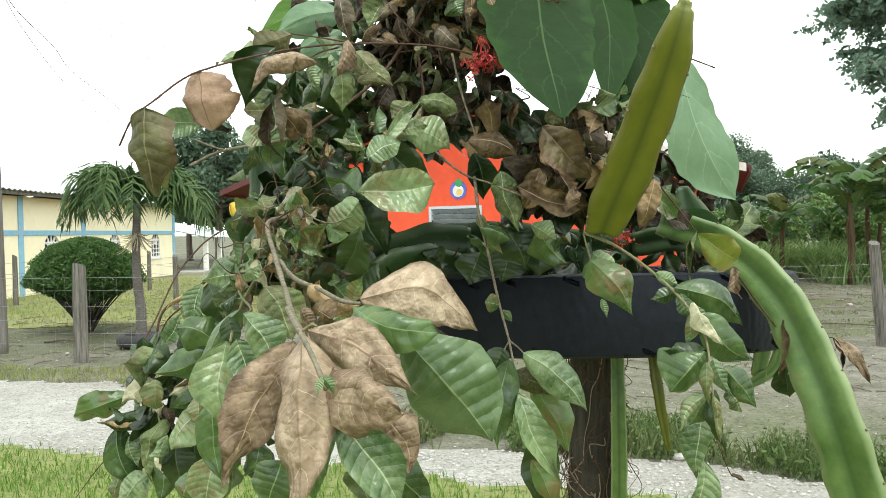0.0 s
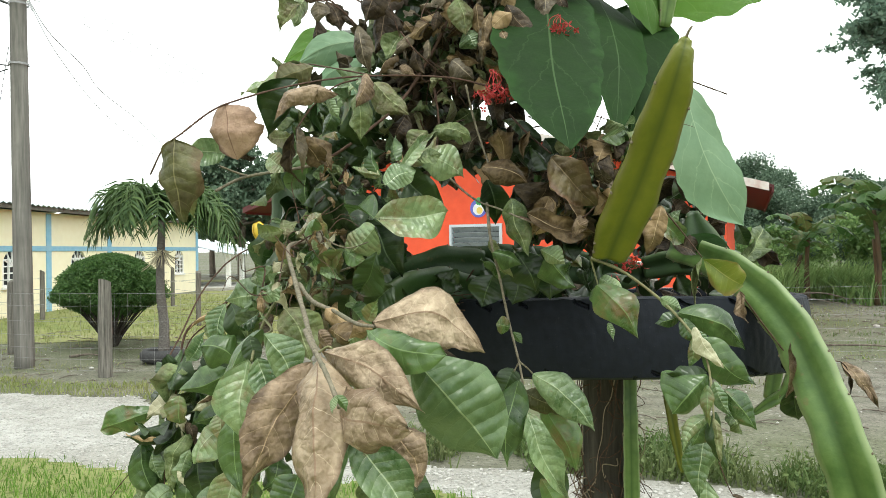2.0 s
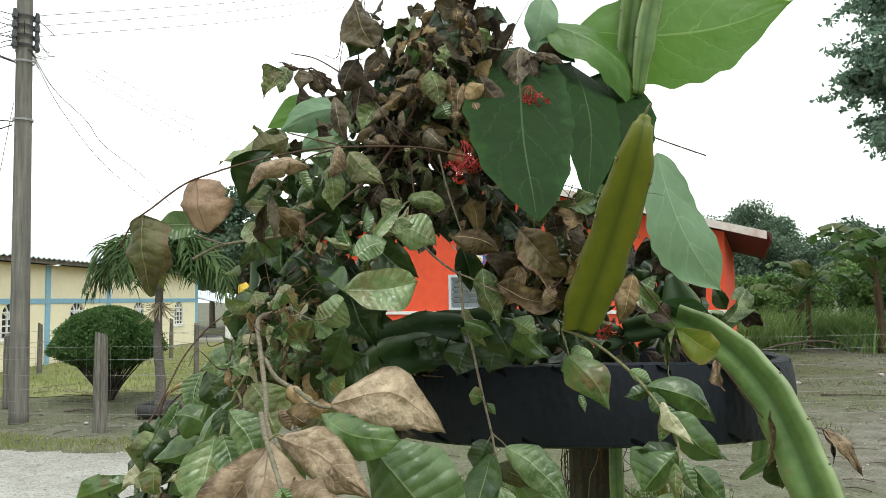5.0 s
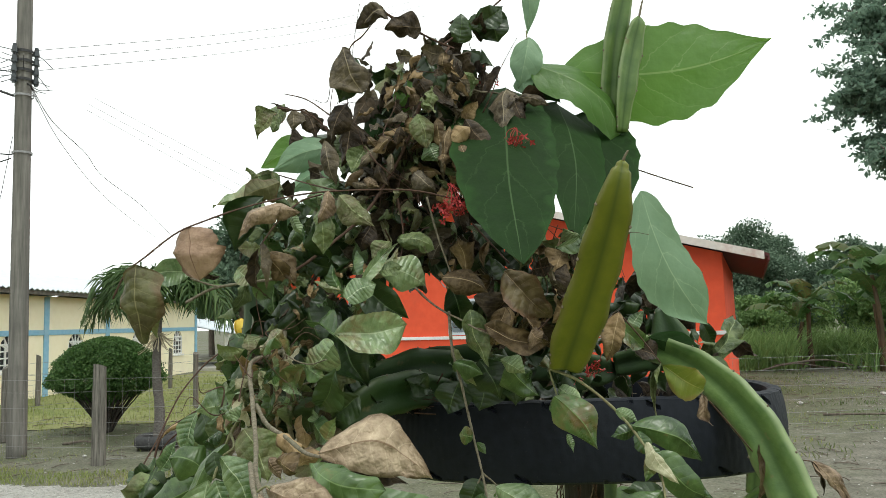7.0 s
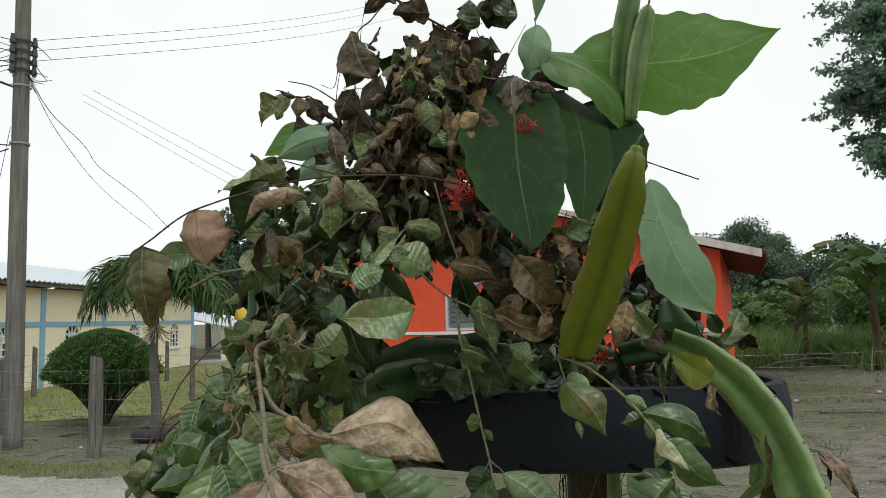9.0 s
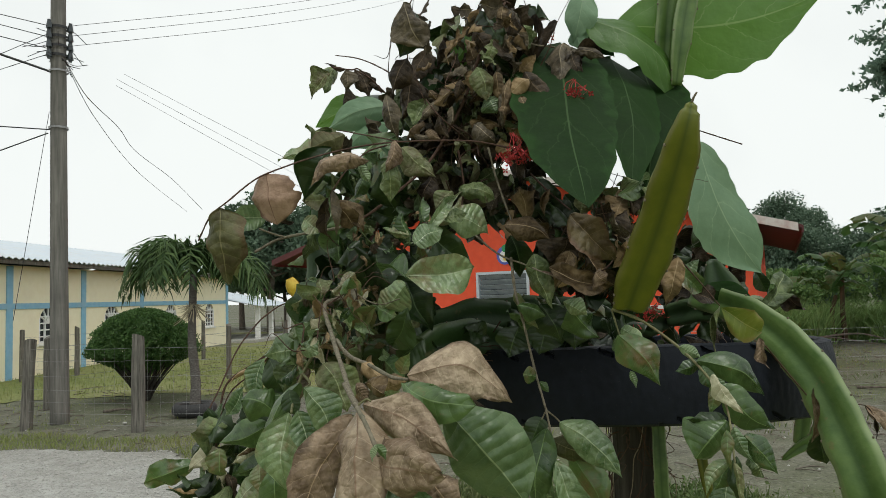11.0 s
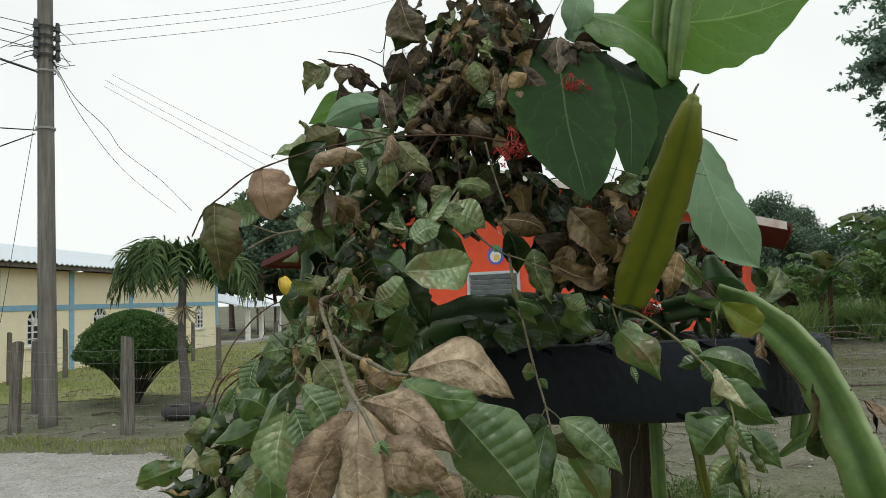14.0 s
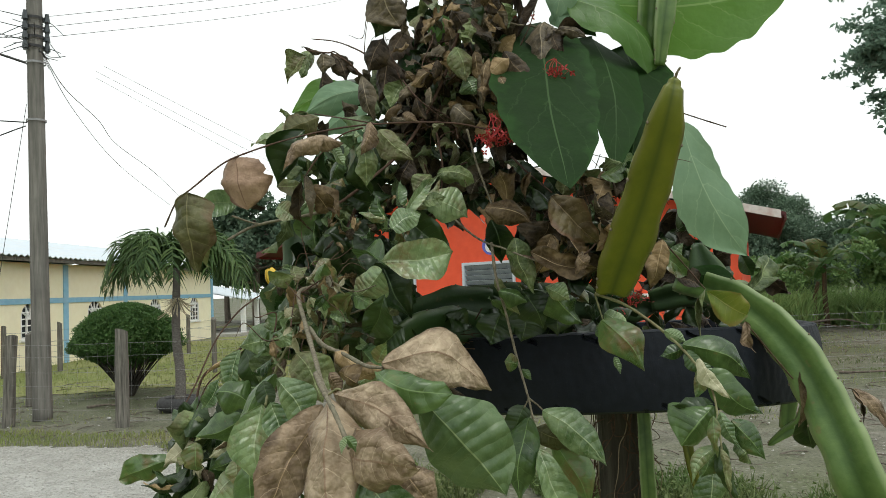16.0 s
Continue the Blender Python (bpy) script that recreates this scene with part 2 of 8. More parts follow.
def bark_material(name, a, b, scale=60.0, stretch=0.15, bump=0.6, dist=0.004, stain=(0.1, 0.1, 0.085)):
    m = Nodes(name)
    mp = m.node("ShaderNodeMapping")
    mp.inputs["Scale"].default_value = (1, 1, stretch)
    m.link(m.coords(), mp.inputs["Vector"])
    f = m.noise(mp.outputs[0], scale, 8, 0.65)
    c = m.mix(m.step(f, 0.32, 0.66), a, b)
    c = m.mix(m.math("MULTIPLY", m.step(m.noise(m.coords(), scale * 0.09, 5), 0.5, 0.7), 0.6), c, stain)
    return m.finish(c, 0.85, m.bump(f, bump, dist), spec=0.2)


M_TWIG = bark_material("twig_bark", (0.075, 0.066, 0.046), (0.24, 0.21, 0.155), 240, 0.5, 0.5, 0.002, (0.13, 0.13, 0.09))
M_TWIG_DARK = bark_material("dry_twig", (0.045, 0.028, 0.022), (0.11, 0.065, 0.045), 240, 0.5, 0.5, 0.002, (0.06, 0.035, 0.03))
M_TWIG_GREEN = bark_material("green_twig", (0.12, 0.13, 0.06), (0.21, 0.2, 0.11), 240, 0.5, 0.4, 0.002, (0.16, 0.11, 0.07))
M_POST = bark_material("weathered_post", (0.02, 0.018, 0.015), (0.075, 0.067, 0.056), 60, 0.08, 0.9, 0.006)
M_FENCE = bark_material("fence_post_wood", (0.045, 0.042, 0.036), (0.22, 0.205, 0.18), 40, 0.06, 1.0, 0.012)
M_TRUNK = bark_material("tree_bark", (0.09, 0.075, 0.06), (0.2, 0.17, 0.14), 14, 0.3, 0.8, 0.03)
M_PALM_TRUNK = bark_material("palm_bark", (0.06, 0.055, 0.05), (0.18, 0.165, 0.15), 30, 2.5, 0.9, 0.01, (0.07, 0.06, 0.05))
M_POLE = bark_material("weathered_pole", (0.1, 0.096, 0.088), (0.22, 0.21, 0.19), 22, 0.06, 0.6, 0.006, (0.1, 0.097, 0.09))


def cactus_material(name, a, b, rim, centre):
    m = Nodes(name)
    sep = m.t.nodes.new("ShaderNodeSeparateXYZ")
    m.link(m.coords("UV"), sep.inputs[0])
    co = m.coords()
    f = m.noise(co, 35, 5)
    c = m.mix(m.step(f, 0.3, 0.72), a, b)
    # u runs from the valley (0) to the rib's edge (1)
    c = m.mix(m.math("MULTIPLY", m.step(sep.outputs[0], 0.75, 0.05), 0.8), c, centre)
    c = m.mix(m.math("MULTIPLY", m.step(sep.outputs[0], 0.93, 1.0), 0.6), c, rim)
    spots = m.step(m.noise(co, 55, 3, 0.5), 0.68, 0.76)
    c = m.mix(m.math("MULTIPLY", spots, 0.45), c, (0.16, 0.12, 0.05))
    return m.finish(c, m.math("ADD", 0.33, m.math("MULTIPLY", f, 0.25)), m.bump(m.noise(co, 160, 4), 0.25, 0.002), through=0.08, spec=0.45)


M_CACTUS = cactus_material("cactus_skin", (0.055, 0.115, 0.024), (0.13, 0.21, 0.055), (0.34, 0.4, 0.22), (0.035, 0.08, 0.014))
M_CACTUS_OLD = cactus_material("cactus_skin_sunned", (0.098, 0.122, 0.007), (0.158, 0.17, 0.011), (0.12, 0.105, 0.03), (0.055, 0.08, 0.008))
# the same skin with shade painted in, for stems low among the leaves
M_CACTUS_SHADED = cactus_material("cactus_skin_shaded", (0.02, 0.05, 0.014), (0.036, 0.075, 0.022), (0.09, 0.12, 0.05), (0.014, 0.038, 0.01))
M_AREOLE = plain("areole_cork", (0.1, 0.08, 0.05), (0.22, 0.19, 0.14), 300, 0.9)


def rubber_material():
    m = Nodes("old_rubber")
    co = m.coords()
    f = m.noise(co, 70, 6, 0.6)
    big = m.noise(co, 7, 5, 0.6)
    c = m.mix(m.step(f, 0.3, 0.75), (0.004, 0.006, 0.01), (0.009, 0.012, 0.02))
    c = m.mix(m.math("MULTIPLY", m.step(big, 0.48, 0.72), 0.4), c, (0.018, 0.022, 0.03))
    c = m.mix(m.math("MULTIPLY", m.step(m.noise(co, 190, 3), 0.68, 0.76), 0.2), c, (0.1, 0.095, 0.085))
    return m.finish(c, m.math("ADD", 0.48, m.math("MULTIPLY", big, 0.3)), m.bump(f, 0.35, 0.002), spec=0.2)


M_RUBBER = rubber_material()
M_SOIL = plain("potting_soil", (0.035, 0.026, 0.02), (0.085, 0.065, 0.05), 60, 0.95, 1.0, 0.02)
M_STRAW = plain("dry_straw", (0.16, 0.12, 0.08), (0.3, 0.24, 0.17), 200, 0.9)
M_BLOSSOM = plain("pale_palm_blossom", (0.3, 0.26, 0.17), (0.5, 0.45, 0.32), 200, 0.9)
M_RED = plain("wilted_red_petals", (0.26, 0.013, 0.014), (0.4, 0.03, 0.028), 150, 0.6, 0.2, 0.001)
M_BUD = plain("yellow_bud", (0.6, 0.38, 0.02), (0.8, 0.6, 0.1), 160, 0.5, 0.3, 0.002)


def ground_material(name, a, b, c3, scale, stones=None, bump=0.5, dist=0.02):
    """Earth in two shades with worn patches and, if asked, small stones."""
    m = Nodes(name)
    co = m.coords()
    f = m.noise(co, scale, 8, 0.65)
    big = m.noise(co, scale * 0.06, 6, 0.6)
    c = m.mix(m.step(f, 0.32, 0.7), a, b)
    c = m.mix(m.step(big, 0.42, 0.62), c, c3)
    grit = m.noise(co, scale * 9, 4, 0.7)
    c = m.mix(m.math("MULTIPLY", m.step(grit, 0.54, 0.64), 0.7), c, tuple(q * 0.45 for q in a))
    c = m.mix(m.math("MULTIPLY", m.step(grit, 0.42, 0.34), 0.35), c, tuple(min(1.0, q * 1.5) for q in b))
    h = m.math("ADD", f, grit)
    if stones:
        vo = m.node("ShaderNodeTexVoronoi", Scale=stones)
        m.link(co, vo.inputs["Vector"])
        st = m.step(vo.outputs["Distance"], 0.34, 0.16)
        c = m.mix(m.math("MULTIPLY", m.math("MULTIPLY", st, m.step(m.noise(co, scale * 0.7, 3), 0.45, 0.65)), 0.35), c, m.mix(0.5, b, (0.55, 0.54, 0.5)))
        h = m.math("ADD", h, st)
    return m.finish(c, 0.95, m.bump(h, bump, dist), spec=0.15)


M_DIRT = ground_material("bare_earth", (0.1, 0.097, 0.076), (0.22, 0.21, 0.175), (0.1, 0.115, 0.06), 3.4, 13.0)
M_ROAD = ground_material("white_gravel_road", (0.31, 0.305, 0.28), (0.47, 0.465, 0.44), (0.25, 0.24, 0.205), 4.0, 14.0, 0.8, 0.03)
M_LAWN = ground_material("lawn_soil", (0.12, 0.15, 0.05), (0.2, 0.22, 0.08), (0.26, 0.25, 0.12), 1.6)


def foliage_material(name, a, b, c3, through=0.3, rough=0.55):
    """Small leaves of a crown: each one has its own shade."""
    m = Nodes(name)
    i = m.island()
    c = m.mix(i, a, b)
    c = m.mix(m.math("MULTIPLY", m.step(m.noise(m.coords(), 0.9, 3), 0.45, 0.65), 0.6), c, c3)
    return m.finish(c, rough, through=through, spec=0.25)


# lighter and bluer than the leaves themselves: distance haze painted in
M_FAR = foliage_material("far_foliage_hazy", (0.065, 0.11, 0.072), (0.14, 0.2, 0.13), (0.095, 0.15, 0.095))
M_FAR2 = foliage_material("far_foliage_lighter", (0.1, 0.18, 0.055), (0.2, 0.3, 0.1), (0.14, 0.23, 0.08))
# colours raised to carry the haze on boughs seen against the sky
M_BOUGH = foliage_material("bough_leaves_hazy", (0.13, 0.21, 0.155), (0.25, 0.35, 0.26), (0.18, 0.27, 0.2), 0.55)
M_PALM = foliage_material("palm_leaflets", (0.035, 0.075, 0.025), (0.11, 0.17, 0.055), (0.065, 0.115, 0.038))
M_BUSH = foliage_material("clipped_bush_leaves", (0.035, 0.085, 0.022), (0.1, 0.18, 0.05), (0.06, 0.13, 0.035))
M_REED = foliage_material("tall_grass", (0.15, 0.25, 0.075), (0.29, 0.41, 0.15), (0.2, 0.31, 0.1))
M_GRASS = foliage_material("grass_blades", (0.075, 0.165, 0.022), (0.165, 0.275, 0.048), (0.12, 0.22, 0.04))
M_LAWNGRASS = foliage_material("lawn_blades", (0.16, 0.2, 0.06), (0.26, 0.3, 0.1), (0.3, 0.29, 0.13))
M_WEED = foliage_material("weed_leaves", (0.06, 0.11, 0.03), (0.13, 0.18, 0.06), (0.17, 0.17, 0.08))
M_BANANA = leaf_material("banana_leaf", (0.05, 0.12, 0.03), (0.12, 0.22, 0.06), (0.2, 0.3, 0.11), dry_amount=0.12, count=26, slope=2.0, through=0.35)
M_BANANA_STEM = bark_material("banana_stem", (0.05, 0.04, 0.025), (0.13, 0.09, 0.05), 12, 0.1, 0.5, 0.01)

M_CREAM = plain("cream_wall_paint", (0.86, 0.8, 0.58), (0.9, 0.85, 0.65), 5, 0.85, 0.15, 0.004, stain=(0.8, 0.74, 0.56), stain_scale=0.9)
M_BLUE = plain("light_blue_trim", (0.2, 0.42, 0.6), (0.27, 0.5, 0.67), 8, 0.7, 0.1, 0.003, stain=(0.3, 0.45, 0.55))
M_ORANGE = plain("orange_wall_paint", (0.78, 0.085, 0.03), (0.85, 0.11, 0.045), 5, 0.8, 0.15, 0.004, stain=(0.7, 0.09, 0.04), stain_scale=1.2)
M_ZINC = plain("zinc_roof", (0.5, 0.56, 0.62), (0.6, 0.65, 0.7), 2, 0.45, 0.05, 0.003, stain=(0.5, 0.52, 0.53))
M_REDROOF = plain("dark_red_roof", (0.07, 0.012, 0.013), (0.11, 0.02, 0.02), 4, 0.6, 0.1, 0.004)
M_SOFFIT = plain("dark_red_soffit", (0.06, 0.012, 0.012), (0.09, 0.018, 0.018), 5, 0.8, 0.1, 0.004)
M_FASCIA = plain("pale_fascia", (0.55, 0.5, 0.47), (0.66, 0.6, 0.56), 9, 0.7, 0.1, 0.003, stain=(0.4, 0.2, 0.17))
M_WHITE = plain("white_paint", (0.74, 0.75, 0.75), (0.82, 0.82, 0.81), 14, 0.6, 0.1, 0.002, stain=(0.6, 0.59, 0.56))
M_GLASS = plain("dark_window_glass", (0.03, 0.036, 0.042), (0.05, 0.06, 0.065), 3, 0.2, 0.02, 0.001)
M_LOUVRE = plain("grey_glass_louvre", (0.24, 0.27, 0.29), (0.36, 0.4, 0.42), 6, 0.3, 0.05, 0.002)
# dark wall colour stands in for the shade under the porch roof
M_PORCH_SHADE = plain("porch_shade", (0.05, 0.045, 0.04), (0.09, 0.08, 0.07), 6, 0.9)
M_WIRE = plain("galvanised_wire", (0.2, 0.2, 0.2), (0.33, 0.33, 0.33), 40, 0.5, 0.1, 0.001, metal=0.6)
M_CABLE = plain("black_cable", (0.015, 0.015, 0.016), (0.03, 0.03, 0.032), 40, 0.6)
M_STONE = plain("pale_stone", (0.3, 0.29, 0.27), (0.46, 0.45, 0.42), 30, 0.9, 0.6, 0.01)
M_POT = plain("black_tyre_pot", (0.02, 0.02, 0.022), (0.05, 0.05, 0.05), 30, 0.8)


# ---- builders ----
def mesh_object(name, verts, faces, material, parent=None, label="", smooth=False, uvs=None):
    me = bpy.data.meshes.new(name)
    me.from_pydata([tuple(v) for v in verts], [], faces)
    if uvs is not None:
        layer = me.uv_layers.new(name="along")
        loops = np.empty(len(me.loops), dtype=np.int32)
        me.loops.foreach_get("vertex_index", loops)
        layer.data.foreach_set("uv", np.asarray(uvs, dtype=np.float32)[loops].ravel())
    if smooth:
        me.polygons.foreach_set("use_smooth", [True] * len(me.polygons))
    me.materials.append(material)
    ob = new(name, me)
    if parent is not None:
        ob.parent = parent
    if label:
        ob["label"] = label
    return ob


def part(name, bm, material, parent, label="", smooth=False):
    me = bpy.data.meshes.new(name)
    bm.to_mesh(me)
    bm.free()
    if smooth:
        me.polygons.foreach_set("use_smooth", [True] * len(me.polygons))
    me.materials.append(material)
    ob = new(name, me)
    ob.parent = parent
    if label:
        ob["label"] = label
    return ob


def thing(name, label, category, group="", kind=""):
    return tagged(new(name), label, category, group, kind)


def box(bm, x0, x1, y0, y1, z0, z1, m=None, bevel=0.0):
    """A box between two corners, set by the pose m."""
    r = bmesh.ops.create_cube(bm, size=1.0, matrix=Matrix.Translation(((x0 + x1) / 2, (y0 + y1) / 2, (z0 + z1) / 2)) @ Matrix.Diagonal((x1 - x0, y1 - y0, z1 - z0, 1)))
    vs = r["verts"]
    if bevel:
        es = {e for v in vs for e in v.link_edges}
        r2 = bmesh.ops.bevel(bm, geom=list(es), offset=bevel, segments=1, affect="EDGES")
        vs = list({v for f in r2["faces"] for v in f.verts} | {v for v in vs if v.is_valid})
    if m is not None:
        bmesh.ops.transform(bm, matrix=m, verts=vs)
    return vs


def smooth_path(points, steps):
    """A Catmull-Rom curve through the points."""
    p = [Vector(q) for q in points]
    p = [p[0] * 2 - p[1]] + p + [p[-1] * 2 - p[-2]]
    out = []
    for i in range(1, len(p) - 2):
        for k in range(steps):
            s = k / steps
            out.append(0.5 * ((2 * p[i]) + (p[i + 1] - p[i - 1]) * s + (2 * p[i - 1] - 5 * p[i] + 4 * p[i + 1] - p[i + 2]) * s * s + (3 * p[i] - p[i - 1] - 3 * p[i + 1] + p[i + 2]) * s**3))
    out.append(p[-2].copy())
    return out


def frames_along(path, up=(0, -1, 0)):
    """A normal and a side for each point of a path, without twist."""
    out, n = [], Vector(up)
    for i, q in enumerate(path):
        d = (path[min(i + 1, len(path) - 1)] - path[max(i - 1, 0)]).normalized()
        n = n - d * n.dot(d)
        if n.length < 1e-5:
            n = d.orthogonal()
        n.normalize()
        out.append((d, n.copy(), d.cross(n)))
    return out


def tube(points, r0, r1, sides=7, steps=5, knots=0.0, rng=None):
    """Vertices and faces of a tapering round stem."""
    path = smooth_path(points, steps)
    fr = frames_along(path)
    vs, fs = [], []
    for i, (q, (d, n, s)) in enumerate(zip(path, fr)):
        k = i / (len(path) - 1)
        r = r0 + (r1 - r0) * k
        if knots and rng:
            r *= 1 + knots * rng.uniform(-1, 1)
        for j in range(sides):
            a = 2 * math.pi * j / sides
            vs.append(q + (n * math.cos(a) + s * math.sin(a)) * r)
    for i in range(len(path) - 1):
        for j in range(sides):
            a, b = i * sides + j, i * sides + (j + 1) % sides
            fs.append((a, b, b + sides, a + sides))
    fs.append(tuple(range(sides))[::-1])
    fs.append(tuple(range(len(vs) - sides, len(vs))))
    return vs, fs


def stem(parent, material, r0, r1, *points, name="stem", label="", knots=0.16):
    rng = random.Random(len(points) * 7 + int(abs(points[0][0]) * 1e4))
    vs, fs = tube(points, r0 * 0.64, r1 * 0.56, 8, 9, knots, rng)
    return mesh_object(name, vs, fs, material, parent, label, True)


LEAF_SHAPES = {
    "oval": lambda v: max(0.0, math.sin(math.pi * v**0.84)) ** 0.8 * min(1.0, (1 - v) / 0.36) ** 0.4,
    "lance": lambda v: max(0.0, math.sin(math.pi * v**0.72)) ** 0.85 * min(1.0, (1 - v) / 0.4) ** 0.4,
    "shield": lambda v: max(0.0, math.sin(math.pi * min(1.0, v**0.72))) ** 0.5 * min(1.0, (1 - v) / 0.14) ** 0.35,
    "ample": lambda v: max(0.0, math.sin(math.pi * v**1.02)) ** 0.55 * min(1.0, (1 - v) / 0.16) ** 0.5,
    "heart": lambda v: min(1.0, (max(0.0, math.sin(math.pi * min(1.0, v**0.6))) ** 0.75) * 1.04),
    "round": lambda v: max(0.0, math.sin(math.pi * v**0.86)) ** 0.52 * min(1.0, (1 - v) / 0.22) ** 0.4,
    "obov": lambda v: max(0.0, math.sin(math.pi * v**1.12)) ** 0.68 * min(1.0, (1 - v) / 0.14) ** 0.3,
}
leaf_count = [0]


def leaf(parent, kind, shape, base, tip, width, tilt=0.0, bend=0.08, fold=0.2, wave=0.03, curl=0.0, twist=0.0, scallop=0.0, crumple=None, name="leaf", label="", n=0, m=0, material=None, bow=None, lop=None, exact=False):
    """One leaf from its stalk to its tip. It faces -y, turned by tilt round its length; bend bows it, fold closes it along the midrib,
    wave ripples its edges, curl rolls the edges over, twist turns the tip, bow arcs it sideways."""
    leaf_count[0] += 1
    rng = random.Random(leaf_count[0] * 31 + 5)
    base, tip = Vector(base), Vector(tip)
    axis = tip - base
    ln = axis.length
    d = axis / ln
    big = ln > 0.045
    dead = kind in ("dry", "brown", "tan", "grey", "cream", "bleach", "spent", "salmon", "olive")
    limp = kind == "wilted"
    smooth_kind = kind.startswith("broad") or name != "leaf"
    n = n or (34 if big else 16)
    m = m or (20 if ln > 0.075 else 12 if big else 8)
    calm = crumple is not None
    if crumple is None:
        crumple = {"dry": 0.32, "grey": 0.28, "cream": 0.26, "brown": 0.3, "tan": 0.26, "wilted": 0.24, "pale": 0.17, "green": 0.15, "spent": 0.26, "dark": 0.12, "salmon": 0.2}.get(kind, 0.05)
    nrm = Vector((0, -1, 0.12))
    nrm = nrm - d * nrm.dot(d)
    if nrm.length < 0.05:
        nrm = Vector((0, 0, 1)) - d * d.z
    nrm.normalize()
    if not smooth_kind and not exact:
        tilt += rng.uniform(-22, 22) * (0.3 if calm else 1.0)
        width *= 1.16
    nrm.rotate(Matrix.Rotation(radians(tilt), 3, d))
    side = d.cross(nrm)
    prof = LEAF_SHAPES[shape]
    ph, ph2 = rng.uniform(0, 60), rng.uniform(0, 60)
    fr = rng.uniform(1.4, 2.8)
    lop = rng.uniform(-0.09, 0.09) if lop is None else lop
    arch = lop if bow is None else bow
    droop = rng.uniform(-0.06, 0.14)
    roll = curl
    way = [1.0, 1.0]
    vfold = [fold, fold]
    if exact:
        droop = rng.uniform(-0.03, 0.05)
        twist += rng.uniform(-14, 14)
        vfold = [fold * rng.uniform(0.7, 1.3), fold * rng.uniform(0.7, 1.3)]
        way = [math.copysign(1, fold), math.copysign(1, fold)]
    elif not smooth_kind:
        twist += rng.uniform(-30, 30) * (0.4 if calm else 1.2 if dead or limp else 1.0)
        turn = 1.0 if rng.random() < 0.35 else -1.0
        vfold = [min(0.8, 0.25 + fold * rng.uniform(0.3, 1.5)) * turn, min(0.8, 0.25 + fold * rng.uniform(0.3, 1.5)) * turn]
        if (dead or limp) and not calm:
            # a dead leaf closes like a book or rolls one edge over
            vfold = [f * rng.uniform(0.8, 1.9) for f in vfold]
            if rng.random() < 0.4:
                vfold[rng.randrange(2)] *= -0.6
            roll = max(roll, rng.uniform(0.1, 0.9))
            way = [rng.choice((-1, 1, 1)), rng.choice((-1, 1, 1))]
            wave *= 1.5
        else:
            roll = curl + rng.uniform(0, 0.3)
            wave *= 1.5
    if smooth_kind:
        ragged, sway, uneven = 0.1, 0.0, 0.0
    else:
        ragged, sway, uneven = (0.3 if dead or limp else 0.2), (0.075 if dead or limp else 0.05), 1.0
    bite = rng.uniform(0.25, 0.85) if (dead or limp) and rng.random() < 0.5 else 9.0
    bite_side = rng.choice((-1, 1))
    veins = {"pale": 9, "dry": 9, "bleach": 9, "ribbed": 9, "green": 8}.get(kind, 7)
    vs, uv, fs = [], [], []
    for i in range(n + 1):
        v = i / n
        half = prof(v) * width / 2
        if i == 0:
            half = width * 0.015
        a = radians(twist) * v
        nn = nrm * math.cos(a) + side * math.sin(a)
        ss = side * math.cos(a) - nrm * math.sin(a)
        arc = math.sin(math.pi * v)
        mid = base + d * (ln * v) + nrm * (bend * ln * arc - droop * ln * v**3) + side * (arch * ln * arc)
        # the whole blade sways, and each edge rolls more in some stretches than in others
        mid += (nrm * noise.noise((v * 2.6 + ph, 1.0, ph2)) + side * 0.7 * noise.noise((v * 2.2 + ph2, 4.0, ph))) * (sway * ln * arc)
        rolls = [roll * (1 + uneven * 1.7 * noise.noise((v * 2.4 + ph, q, ph2))) for q in (11.0, 17.0)]
        folds = [q * (1 + uneven * 0.8 * noise.noise((v * 1.8 + ph2, 23.0, ph))) for q in vfold]
        soft = min(1.0, v * 5) * min(1.0, (1 - v) * 8)
        for j in range(m + 1):
            u = j / m * 2 - 1
            u = math.copysign(abs(u) ** 1.35, u)
            e = abs(u)
            k = 1 if u > 0 else 0
            sgn = 1 if u > 0 else -1
            h = half * (1 + lop * u + ragged * noise.noise((v * 2.9 + ph, sgn * 2.0, ph2)) + (0.1 if dead else 0.035) * noise.noise((v * 11 + ph, sgn * 5.0, ph2)))
            if sgn == bite_side and abs(v - bite) < 0.08:
                h *= 1 - 0.22 * math.cos((v - bite) / 0.08 * 1.57) ** 2
            if scallop:
                h *= 1 + scallop * math.sin(v * 46 + ph) * e**3
            x = u * h * math.cos(folds[k])
            z = -e * h * math.sin(folds[k])
            # the outer third of each half rolls over
            over = max(0.0, e - 0.5) / 0.5
            z -= way[k] * rolls[k] * h * 0.55 * over**1.6
            x -= sgn * rolls[k] * h * 0.3 * over**2
            z += wave * width * (math.sin(v * fr * 6.28 + ph + (0 if u > 0 else 1.9)) * e**1.6 + 0.3 * math.sin(v * fr * 2.7 + u * 3 + ph2))
            if ln > 0.075 and not smooth_kind:
                # a raised midrib
                z += 0.014 * width * max(0.0, 1 - e * 14) * (1 - v)
            if big and not smooth_kind:
                # the skin swells between the side veins
                z += (0.026 if kind == "ribbed" else 0.012 if dead else 0.007) * width * soft * (1 - e * 0.5) * abs(math.sin(math.pi * (v * veins - 0.9 * e**1.3))) * min(1, e * 5)
            q = mid + ss * x + nn * z
